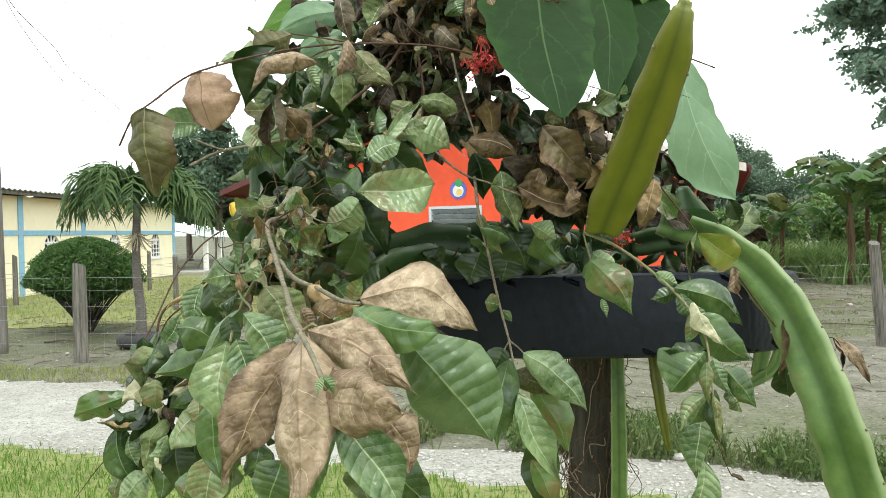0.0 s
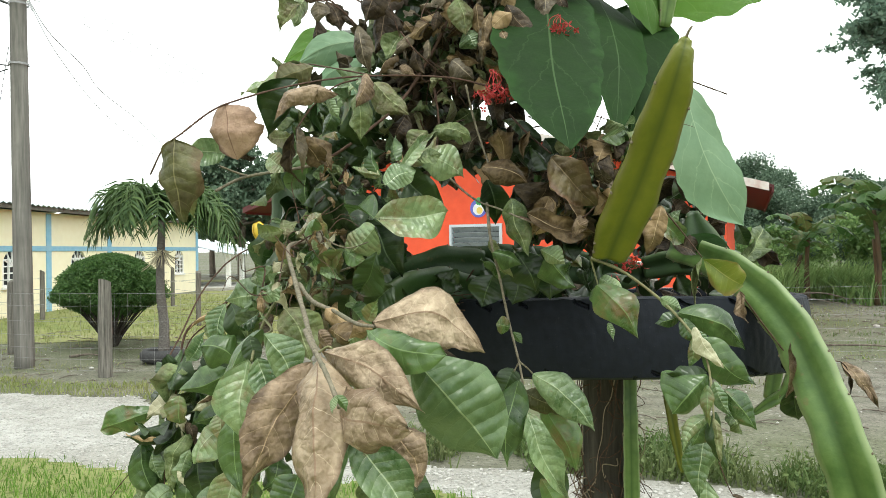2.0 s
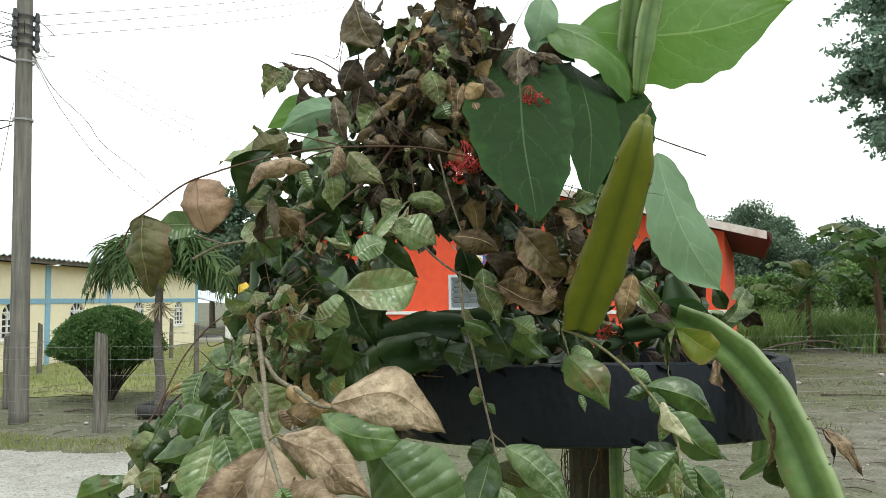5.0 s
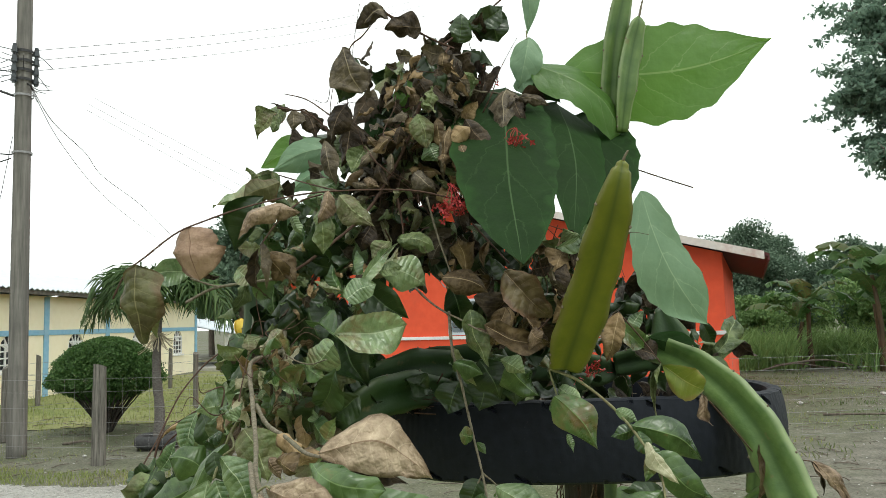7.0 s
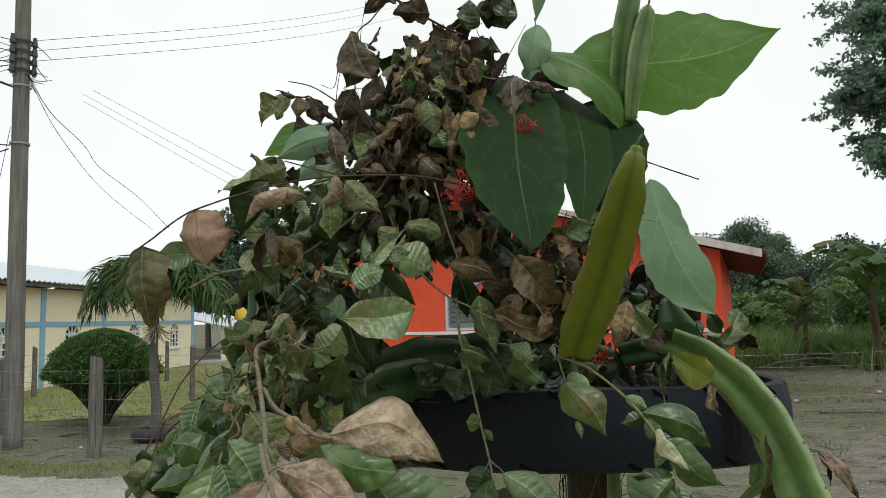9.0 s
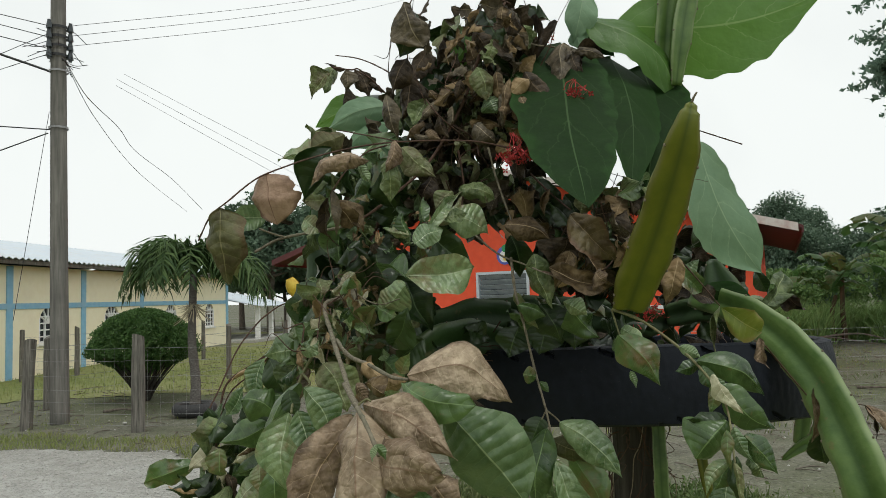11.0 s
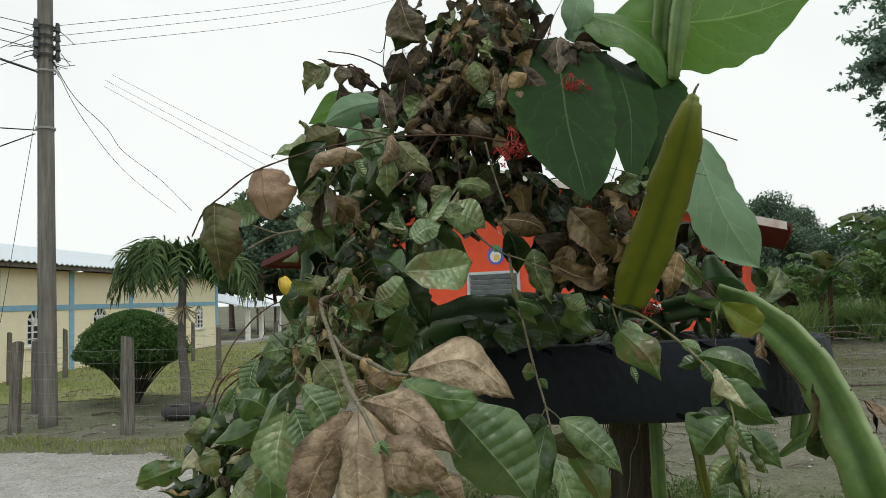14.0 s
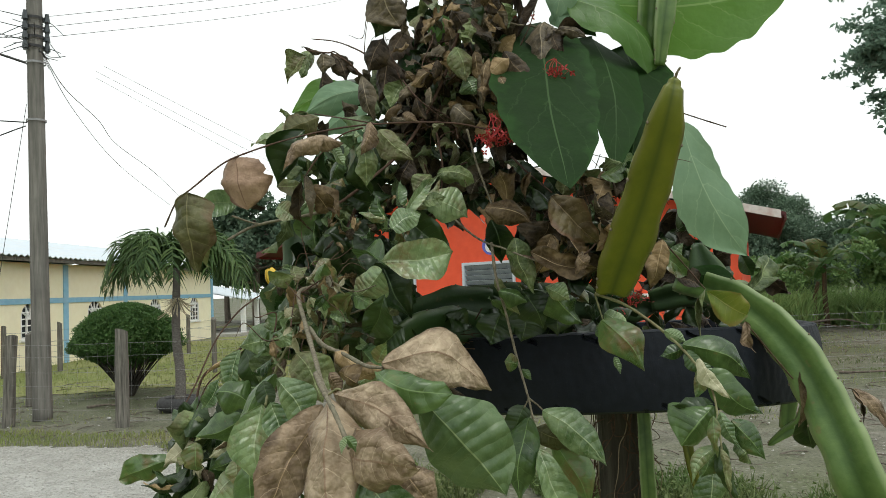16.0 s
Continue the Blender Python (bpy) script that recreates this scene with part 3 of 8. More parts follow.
            if crumple:
                w = noise.noise((u * 0.9 + ph, v * ln / width * 1.3, ph2))
                r1 = 0.5 - abs(noise.noise((u * 1.1 + ph2, v * ln / width * 1.5 + ph, 3.0)))
                r2 = 0.3 - abs(noise.noise((u * 2.6 + ph, v * ln / width * 3.2 + ph2, 7.0)))
                amp = crumple * width * soft
                q += nn * (amp * (0.55 * w + 0.6 * r1 * (0.3 + 0.7 * e) + 0.3 * r2))
                q += ss * (amp * 0.6 * e * noise.noise((u * 0.8, v * ln / width * 1.7 + ph2, ph)))
            vs.append(q)
            uv.append((u * 0.5 + 0.5, v))
    for i in range(n):
        for j in range(m):
            a = i * (m + 1) + j
            fs.append((a, a + 1, a + m + 2, a + m + 1))
    return mesh_object(name, vs, fs, material or M_LEAF[kind], parent, label, True, uv)


def cactus_stem(parent, material, widths, turn, *points, name="stem", label="", knob=0.062):
    """A three-winged climbing cactus stem with scalloped ribs and corky areoles. widths: full widths at even steps."""
    path = smooth_path(points, 9)
    total = sum((path[i + 1] - path[i]).length for i in range(len(path) - 1))
    fr = frames_along(path)
    vs, uv, fs, dist = [], [], [], 0.0
    sides = 24
    areoles = []
    last = [-1, -1, -1]
    for i, (q, (d, n, s)) in enumerate(zip(path, fr)):
        if i:
            dist += (q - path[i - 1]).length
        k = dist / total
        w = float(np.interp(k, np.linspace(0, 1, len(widths)), widths)) / 1.75
        if k > 0.965:
            w *= 0.75
        if i == len(path) - 1:
            w *= 0.35
        for j in range(sides):
            a = 2 * math.pi * j / sides + radians(turn)
            rib = abs(math.cos(1.5 * 2 * math.pi * j / sides))
            which = round(3 * j / sides) % 3
            edge = rib**3.6
            sc = 1 + 0.045 * edge * math.sin(dist / knob * 6.28 + which * 2.1)
            r = w * (0.45 + 0.55 * edge) * sc
            vs.append(q + (n * math.cos(a) + s * math.sin(a)) * r)
            uv.append((rib, k))
            if j % 8 == 0:
                step = int(dist / knob + which / 3)
                if step != last[j // 8] and 0.02 < k < 0.98:
                    last[j // 8] = step
                    areoles.append(vs[-1].copy())
    rings = len(path)
    for i in range(rings - 1):
        for j in range(sides):
            a, b = i * sides + j, i * sides + (j + 1) % sides
            fs.append((a, b, b + sides, a + sides))
    fs.append(tuple(range(sides))[::-1])
    fs.append(tuple(range(len(vs) - sides, len(vs))))
    ob = mesh_object(name, vs, fs, material, parent, label, True, uv)
    bm = bmesh.new()
    for q in areoles:
        bmesh.ops.create_icosphere(bm, subdivisions=1, radius=0.0016, matrix=Matrix.Translation(q) @ Matrix.Diagonal((1, 1, 1.3, 1)))
    part("areole", bm, M_AREOLE, ob, "small grey corky areoles")["kind"] = "stuff"
    return ob


def clump_mesh(name, spots, size, material, parent, rng, spread=1.0, long=1.6, label="", kind="", smooth=False):
    """Many small leaves, one at each spot: a bent diamond of two triangles turned at random."""
    n = len(spots)
    base = np.asarray(spots, dtype=float)
    g = np.random.default_rng(rng.randrange(1 << 30))
    d = g.normal(size=(n, 3))
    d[:, 2] -= 0.3
    d /= np.linalg.norm(d, axis=1)[:, None]
    s = np.cross(d, g.normal(size=(n, 3)))
    s /= np.linalg.norm(s, axis=1)[:, None] + 1e-9
    sz = size * g.uniform(0.6, 1.35, n)[:, None]
    nn = np.cross(d, s)
    a = base - d * sz * long * 0.5
    b = base + s * sz * 0.5 + nn * sz * 0.12
    c = base + d * sz * long * 0.5
    e = base - s * sz * 0.5 + nn * sz * 0.12
    verts = np.stack([a, b, c, e], 1).reshape(-1, 3)
    me = bpy.data.meshes.new(name)
    me.vertices.add(4 * n)
    me.vertices.foreach_set("co", verts.astype(np.float32).ravel())
    me.loops.add(6 * n)
    me.polygons.add(2 * n)
    o = np.arange(n)[:, None] * 4
    tri = np.concatenate([o + [[0, 1, 2]], o + [[0, 2, 3]]], 1)
    me.loops.foreach_set("vertex_index", tri.ravel().astype(np.int32))
    me.polygons.foreach_set("loop_start", (np.arange(2 * n) * 3).astype(np.int32))
    me.update(calc_edges=True)
    me.validate()
    me.materials.append(material)
    ob = new(name, me)
    ob.parent = parent
    if label:
        ob["label"] = label
    if kind:
        ob["kind"] = kind
    return ob


def blades_object(name, roots, height, width, material, rng, lean=0.35, parent=None):
    """Many bent grass blades, each of two segments, in one mesh."""
    n = len(roots)
    g = np.random.default_rng(rng.randrange(1 << 30))
    r = np.asarray(roots, dtype=float)
    h = height * g.uniform(0.45, 1.25, n)
    a = g.uniform(0, 6.283, n)
    sx, sy = np.cos(a), np.sin(a)
    b = g.uniform(0, 6.283, n)
    off = h * lean * g.uniform(0.2, 1.3, n)
    w = width * g.uniform(0.6, 1.4, n)
    side = np.stack([sx, sy, 0 * a], 1)
    bend = np.stack([np.cos(b), np.sin(b), 0 * b], 1)
    up = np.array([0, 0, 1.0])
    p0, p1 = r - side * w[:, None] / 2, r + side * w[:, None] / 2
    q = r + up * (h * 0.6)[:, None] + bend * (off * 0.4)[:, None]
    p2, p3 = q - side * w[:, None] * 0.38, q + side * w[:, None] * 0.38
    p4 = r + up * h[:, None] + bend * off[:, None]
    verts = np.stack([p0, p1, p2, p3, p4], 1).reshape(-1, 3)
    me = bpy.data.meshes.new(name)
    me.vertices.add(5 * n)
    me.vertices.foreach_set("co", verts.astype(np.float32).ravel())
    me.loops.add(9 * n)
    me.polygons.add(3 * n)
    o = np.arange(n)[:, None] * 5
    tri = np.concatenate([o + [[0, 1, 3]], o + [[0, 3, 2]], o + [[2, 3, 4]]], 1)
    me.loops.foreach_set("vertex_index", tri.ravel().astype(np.int32))
    me.polygons.foreach_set("loop_start", (np.arange(3 * n) * 3).astype(np.int32))
    me.update(calc_edges=True)
    me.validate()
    me.materials.append(material)
    ob = new(name, me)
    if parent is not None:
        ob.parent = parent
    return ob


# ---- plan ----
CREAM_END, CREAM_CORNER = (-11.13, 13.0), (-10.5, 29.2)
CREAM_EAVE, CREAM_SILL, CREAM_BAND = 2.68, 0.77, 1.64
CREAM_WINDOWS = (1.6, 4.6, 7.5, 11.2, 14.4)
CREAM_COLUMNS = (3.12, 6.05, 9.2, 12.7, 16.1)
ORANGE_LEFT, ORANGE_RIGHT, ORANGE_SKEW = (-4.26, 17.95), (5.0, 13.0), -0.1
ORANGE_EAVE, ORANGE_BAND, ORANGE_BADGE, ORANGE_PEAK = 2.76, 1.27, (5.5, 2.48), (5.3, 4.26)
ORANGE_WINDOWS = [(2.2, 3.57, 1.36, 2.02), (4.78, 6.05, 1.36, 2.14)]
POLE = (-5.97, 9.85)


# ---- ground ----
def ground_height(x, y):
    """Gentle unevenness, flat far off."""
    far = math.hypot(x, y)
    k = 1.0 if far < 40 else max(0.0, 1 - (far - 40) / 60)
    return k * (0.05 * noise.noise((x * 0.35, y * 0.35, 0.3)) + 0.02 * noise.noise((x * 1.7, y * 1.7, 4.1)))


def sheet(name, xs, ys, material, lift, inside=None, label="", category=""):
    """A patch of ground that follows the unevenness, lifted a little over what lies below it."""
    idx, vs, fs = {}, [], []
    for j, y in enumerate(ys):
        for i, x in enumerate(xs):
            idx[i, j] = len(vs)
            vs.append((x, y, ground_height(x, y) + lift))
    for j in range(len(ys) - 1):
        for i in range(len(xs) - 1):
            cx, cy = (xs[i] + xs[i + 1]) / 2, (ys[j] + ys[j + 1]) / 2
            if inside is None or inside(cx, cy):
                fs.append((idx[i, j], idx[i + 1, j], idx[i + 1, j + 1], idx[i, j + 1]))
    ob = mesh_object(name, vs, fs, material, smooth=True)
    return tagged(ob, label, category, kind="structure")


def steps_out(near, far, fine, grow):
    """Coordinates that step finely near zero and ever more widely outwards."""
    out, v, s = [0.0], 0.0, fine
    while v < far:
        if v > near:
            s *= grow
        v += s
        out.append(v)
    return [-q for q in out[:0:-1]] + out


axis_steps = steps_out(16, 1800, 0.4, 1.25)
sheet("ground", axis_steps, axis_steps, M_DIRT, -0.012, label="bare grey-brown earth with sparse grass", category="ground")


def wobble(x, k=0.25):
    return k * noise.noise((x * 0.9, 7.7, 0)) + k * 0.5 * noise.noise((x * 3.1, 1.7, 0))


def road_near(x):
    """The road's edge towards the camera."""
    return float(np.interp(x, [-40, -6, -3.6, -2.5, 0, 0.7, 2.4, 40], [9.0, 5.9, 5.5, 5.3, 4.45, 4.25, 3.6, -10.0])) + wobble(x)


def road_far(x):
    """The road's edge towards the houses."""
    return float(np.interp(x, [-40, -5.2, -3.4, -1.2, 0, 1.4, 2.4, 40], [11.5, 7.95, 7.6, 5.9, 5.0, 4.75, 4.35, -8.0])) + wobble(x + 50)


fine_x = np.arange(-14, 10, 0.09)
fine_y = np.concatenate((np.arange(-12, 0.4, 0.8), np.arange(0.5, 12.5, 0.07)))
sheet("road", fine_x, fine_y, M_ROAD, 0.0, lambda x, y: road_near(x) < y < road_far(x), "pale gravel road with small white stones", "road")
sheet("grass_verge", fine_x, fine_y, M_LAWN, 0.0, lambda x, y: y < road_near(x), "short green grass beside the road", "grass")


def lawn_inside(x, y):
    return 12.6 + 0.35 * noise.noise((x, 0.2, 3)) + 0.08 * (x + 6) < y < 40 and x < -1.5 - 0.06 * y


sheet("lawn", np.arange(-34, -2, 0.4), np.arange(11, 40, 0.3), M_LAWN, 0.0, lawn_inside, "thin yellowish lawn before the cream house", "lawn")

rng = random.Random(11)


def scatter(n, x0, x1, y0, y1, keep):
    out = []
    while len(out) < n:
        x, y = rng.uniform(x0, x1), rng.uniform(y0, y1)
        if keep(x, y):
            out.append((x, y, ground_height(x, y) - 0.005))
    return out


tagged(blades_object("verge_grass", scatter(26000, -6.5, 4.5, 2.6, 6.2, lambda x, y: y < road_near(x) + rng.uniform(-0.25, 0.06)), 0.07, 0.006, M_GRASS, rng, 0.6), "short bright green grass blades on the verge", "grass", kind="stuff")
tagged(blades_object("lawn_grass", scatter(16000, -20, -2, 12, 26, lawn_inside), 0.09, 0.012, M_LAWNGRASS, rng, 0.6), "thin yellow-green lawn grass", "grass", kind="stuff")
tagged(blades_object("field_grass", scatter(9000, -9, 12, 7.4, 24, lambda x, y: y > road_far(x) + 0.1 and noise.noise((x * 0.5, y * 0.5, 9)) > 0.02), 0.05, 0.01, M_LAWNGRASS, rng, 0.8), "sparse dry grass on the earth", "grass", kind="stuff")


def weed_strip(x, y):
    e = road_far(x)
    return e + 0.02 < y < e + 0.75 + 0.5 * noise.noise((x * 1.3, 0.4, 0)) and noise.noise((x * 1.6, y * 1.6, 2)) > -0.25


weeds = scatter(5200, -0.6, 6.0, 2.5, 6.5, weed_strip)
tagged(blades_object("roadside_weeds", weeds, 0.2, 0.012, M_WEED, rng, 0.7), "tangled low green weeds along the road", "weeds", kind="stuff")
spots = [(x + rng.gauss(0, 0.04), y + rng.gauss(0, 0.04), z + abs(rng.gauss(0.07, 0.06))) for x, y, z in weeds for _ in range(2)]
tagged(clump_mesh("weed_leaves", spots, 0.022, M_WEED, None, rng), "small leaves of the roadside weeds", "weeds", kind="stuff")
left_strip = scatter(5000, -9, -2.5, 7.2, 9.2, lambda x, y: road_far(x) < y < road_far(x) + 0.75 + 0.4 * noise.noise((x, 3.3, 0)))
tagged(blades_object("roadside_grass", left_strip, 0.06, 0.008, M_LAWNGRASS, rng, 0.7), "dry grass strip along the road's far edge", "grass", kind="stuff")


def pebbles():
    vs, fs = [], []
    for i in range(2200):
        x = rng.uniform(-7, 5)
        a, b = road_near(x), road_far(x)
        y = rng.uniform(a, b)
        r = rng.uniform(0.005, 0.017)
        bm = bmesh.new()
        bmesh.ops.create_icosphere(bm, subdivisions=1, radius=r)
        o = len(vs)
        vs += [(x + v.co.x * rng.uniform(0.8, 1.3), y + v.co.y * rng.uniform(0.8, 1.3), ground_height(x, y) + v.co.z * 0.6 + 0.003) for v in bm.verts]
        fs += [tuple(v.index + o for v in f.verts) for f in bm.faces]
        bm.free()
    tagged(mesh_object("road_pebbles", vs, fs, M_STONE), "loose pale pebbles on the gravel road", "gravel", kind="stuff")


pebbles()


# ---- trees ----
def tree(name, x, y, height, crown, seed, material, label, leaves=5200, size=0.3, low=0.35, flat=0.8, category="tree", lean=0.0):
    """A tapered trunk with limbs and a crown of many small leaves in uneven clumps."""
    r = random.Random(seed)
    t = thing(name, label, category)
    t.location = (x, y, ground_height(x, y) - 0.05)
    top = height * 0.72
    trunk = [(0, 0, 0), (lean * 0.2, r.uniform(-0.2, 0.2), top * 0.3), (lean * 0.6 + r.uniform(-0.3, 0.3), r.uniform(-0.3, 0.3), top * 0.65), (lean, 0, top)]
    vs, fs = tube(trunk, height * 0.03, height * 0.012, 8, 4)
    clumps = []
    n_limb = 9
    for i in range(n_limb):
        k = r.uniform(low, 0.95)
        p = Vector(trunk[1]).lerp(Vector(trunk[3]), k)
        a = i * 2.4 + r.uniform(-0.4, 0.4)
        ln = crown * r.uniform(0.55, 1.0)
        q = p + Vector((math.cos(a) * ln, math.sin(a) * ln, ln * r.uniform(0.15, 0.6)))
        v2, f2 = tube([p, p.lerp(q, 0.5) + Vector((0, 0, -0.06 * ln)), q], height * 0.011, height * 0.003, 5, 3)
        o = len(vs)
        vs += v2
        fs += [tuple(c + o for c in f) for f in f2]
        clumps.append((q, crown * r.uniform(0.28, 0.45)))
        clumps.append((p.lerp(q, 0.62) + Vector((0, 0, 0.1 * crown)), crown * r.uniform(0.25, 0.4)))
    for i in range(9):
        a = r.uniform(0, 6.28)
        rr = crown * r.uniform(0, 0.8)
        clumps.append((Vector((math.cos(a) * rr + lean, math.sin(a) * rr, height * (low + (1 - low) * r.uniform(0.4, 0.95)) - crown * 0.1)), crown * r.uniform(0.25, 0.42)))
    mesh_object("trunk", vs, fs, M_TRUNK, t, smooth=True)
    spots = []
    for i in range(leaves):
        c, cr = clumps[i % len(clumps)]
        d = Vector((r.gauss(0, 1), r.gauss(0, 1), r.gauss(0, 1))).normalized() * cr * (r.random() ** 0.35) * r.uniform(0.75, 1.15)
        spots.append((c.x + d.x, c.y + d.y, c.z + d.z * flat))
    clump_mesh("crown", spots, size, material, t, r)
    return t


# the wood behind the houses
WOOD = random.Random(5)
for i in range(10):
    x = -15.5 + i * 2.3 + WOOD.uniform(-0.8, 0.8)
    tree("tree", x, 43 + WOOD.uniform(-3, 4), WOOD.uniform(6.0, 7.6) - 0.12 * i, WOOD.uniform(2.4, 3.2), 100 + i, M_FAR, "tall dark leafy tree behind the houses", 11000, 0.19, 0.15)["group"] = "wood behind the houses"
for i in range(13):
    x = 9.5 + i * 2.3 + WOOD.uniform(-0.8, 0.8)
    tree("tree", x, 36 + WOOD.uniform(-4, 5), WOOD.uniform(4.3, 5.8), WOOD.uniform(2.2, 2.9), 140 + i, M_FAR, "leafy tree at the field's far side", 17000, 0.11, 0.08)["group"] = "wood across the field"
tree("tree", 18.7, 45, 7.6, 3.3, 171, M_FAR, "broad rounded dark tree standing above the others", 30000, 0.1, 0.25)
tree("tree", -11.6, 39, 8.2, 3.2, 173, M_FAR, "tall dark tree behind the cream house", 14000, 0.17, 0.15)
tree("tree", -7.6, 38, 7.4, 3.0, 174, M_FAR, "tall dark tree behind the cream house", 14000, 0.17, 0.1)
for i in range(13):
    x = 8.4 + i * 1.15 + WOOD.uniform(-0.4, 0.4)
    tree("bush", x, 24.6 + WOOD.uniform(-1.0, 2.5), WOOD.uniform(1.9, 3.3), WOOD.uniform(1.1, 1.6), 190 + i, M_FAR2 if i % 3 else M_FAR, "leafy green bush at the field's edge", 6500, 0.09, 0.03, category="bush")["group"] = "bushes along the field"

reeds = scatter(4200, 7.6, 13.0, 20.4, 23.8, lambda x, y: noise.noise((x * 0.6, y * 0.6, 1)) > -0.3)
tagged(blades_object("tall_grass", reeds, 1.05, 0.035, M_REED, rng, 0.9), "tall rank green grass at the field's edge", "grass", kind="stuff")
reeds2 = scatter(2600, 11, 22, 19.2, 25, lambda x, y: True)
tagged(blades_object("undergrowth", reeds2, 0.8, 0.05, M_FAR2, rng, 1.1), "green undergrowth below the banana plants", "undergrowth", kind="stuff")
field_tufts = scatter(3800, 3.0, 14, 8, 20, lambda x, y: noise.noise((x * 0.8, y * 0.8, 5)) > 0.12)
tagged(blades_object("field_tufts", field_tufts, 0.07, 0.012, M_WEED, rng, 1.2), "low green tufts on the bare field", "grass", kind="stuff")


def field_debris():
    """Twigs, clods and dead leaves strewn over the bare earth."""
    r = random.Random(44)
    vs, fs = [], []
    for i in range(2600):
        x, y = r.uniform(-8, 13), r.uniform(5, 20)
        if y < road_far(x) + 0.2:
            continue
        a, ln = r.uniform(0, 3.14), r.uniform(0.02, 0.16)
        z = ground_height(x, y)
        d = Vector((math.cos(a), math.sin(a), 0)) * ln
        w = r.uniform(0.006, 0.02)
        v2, f2 = tube([(x - d.x, y - d.y, z), (x, y, z + w * 0.8), (x + d.x, y + d.y, z)], w * 0.4, w * 0.3, 4, 2)
        o = len(vs)
        vs += v2
        fs += [tuple(c + o for c in f) for f in f2]
    tagged(mesh_object("ground_debris", vs, fs, M_TRUNK), "small twigs and clods strewn on the earth", "debris", kind="stuff")


field_debris()


def field_stones():
    """Small pale stones and clods lying on the bare earth."""
    r = random.Random(46)
    vs, fs = [], []
    for i in range(1500):
        x, y = r.uniform(-7, 12), r.uniform(4.2, 18)
        if y < road_far(x) + 0.1:
            continue
        w = r.uniform(0.005, 0.018)
        z = ground_height(x, y)
        o = len(vs)
        vs += [(x + w * r.uniform(0.6, 1.2), y, z), (x, y + w, z), (x - w * r.uniform(0.6, 1.2), y, z), (x, y - w * r.uniform(0.6, 1.2), z), (x, y, z + w * r.uniform(0.4, 0.9))]
        fs += [(o, o + 1, o + 4), (o + 1, o + 2, o + 4), (o + 2, o + 3, o + 4), (o + 3, o, o + 4)]
    tagged(mesh_object("field_stones", vs, fs, M_STONE), "small pale stones scattered on the bare field", "stones", kind="stuff")


field_stones()


def banana_leaf(parent, base, a, up, ln, r):
    """One arching blade, torn across into hanging strips on both sides of its midrib."""
    out, sideways = Vector((math.cos(a), math.sin(a), 0)), Vector((-math.sin(a), math.cos(a), 0))
    rise = Vector((0, 0, 1))
    path, q, tilt, n = [Vector(base)], Vector(base), up, 22
    for i in range(n):
        q = q + (out * math.cos(tilt) + rise * math.sin(tilt)) * (ln / n)
        tilt -= (0.03 + 0.1 * (i / n)) * r.uniform(0.9, 1.3)
        path.append(q)
    vs, fs, uv = [], [], []
    for sgn in (-1, 1):
        i = 3
        while i < n:
            # a strip takes in one to four steps of the midrib
            k = min(n, i + r.choice((1, 2, 2, 3, 4)))
            hang = r.uniform(0.1, 0.75)
            o = len(vs)
            for p in range(i, k + 1):
                v = p / n
                w = ln * 0.17 * max(0.06, math.sin(math.pi * min(1.0, (v - 0.08) * 1.02)) ** 0.6)
                shift = (path[min(n, p + 1)] - path[p - 1]) * 0.6
                e = path[p] + sideways * (sgn * w * math.cos(hang)) - rise * (w * math.sin(hang)) + shift * (0.8 if p < k else 0.25)
                m = path[p].lerp(e, 0.5) + rise * w * 0.12
                vs += [path[p], m, e]
                uv += [(0.5, v), (0.5 + 0.25 * sgn, v), (0.5 + 0.5 * sgn, v)]
            for p in range(k - i):
                b = o + p * 3
                fs += [(b, b + 1, b + 4, b + 3), (b + 1, b + 2, b + 5, b + 4)]
            i = k
    mesh_object("leaf", vs, fs, M_BANANA, parent, "", True, uv)


def banana_plant(x, y, height, seed, label):
    r = random.Random(seed)
    t = thing("banana_plant", label, "banana plant", "banana clump")
    t.location = (x, y, ground_height(x, y))
    n_stem = 2
    for k in range(n_stem):
        ox, oy = r.uniform(-0.35, 0.35) * k, r.uniform(-0.3, 0.3) * k
        h = height * (0.52 if k == 0 else 0.36)
        vs, fs = tube([(ox, oy, -0.05), (ox + r.uniform(-0.1, 0.1), oy, h * 0.5), (ox + r.uniform(-0.15, 0.15), oy, h)], 0.085, 0.05, 9, 4)
        mesh_object("stem", vs, fs, M_BANANA_STEM, t, smooth=True)
        for i in range(9 if k == 0 else 6):
            a = i * 2.4 + r.uniform(-0.5, 0.5)
            banana_leaf(t, (ox, oy, h * r.uniform(0.9, 1.0)), a, r.uniform(0.75, 1.45), height * r.uniform(0.36, 0.5), r)
    return t


banana_plant(11.6, 19.6, 5.0, 1, "tall green banana plant with torn leaves")
banana_plant(12.8, 20.6, 4.6, 2, "green banana plant with torn leaves")
banana_plant(10.6, 21.4, 3.7, 3, "green banana plant with torn leaves")
banana_plant(14.2, 20.4, 5.2, 4, "tall green banana plant with torn leaves")
banana_plant(13.0, 18.9, 3.2, 5, "young banana plant at the field's edge")


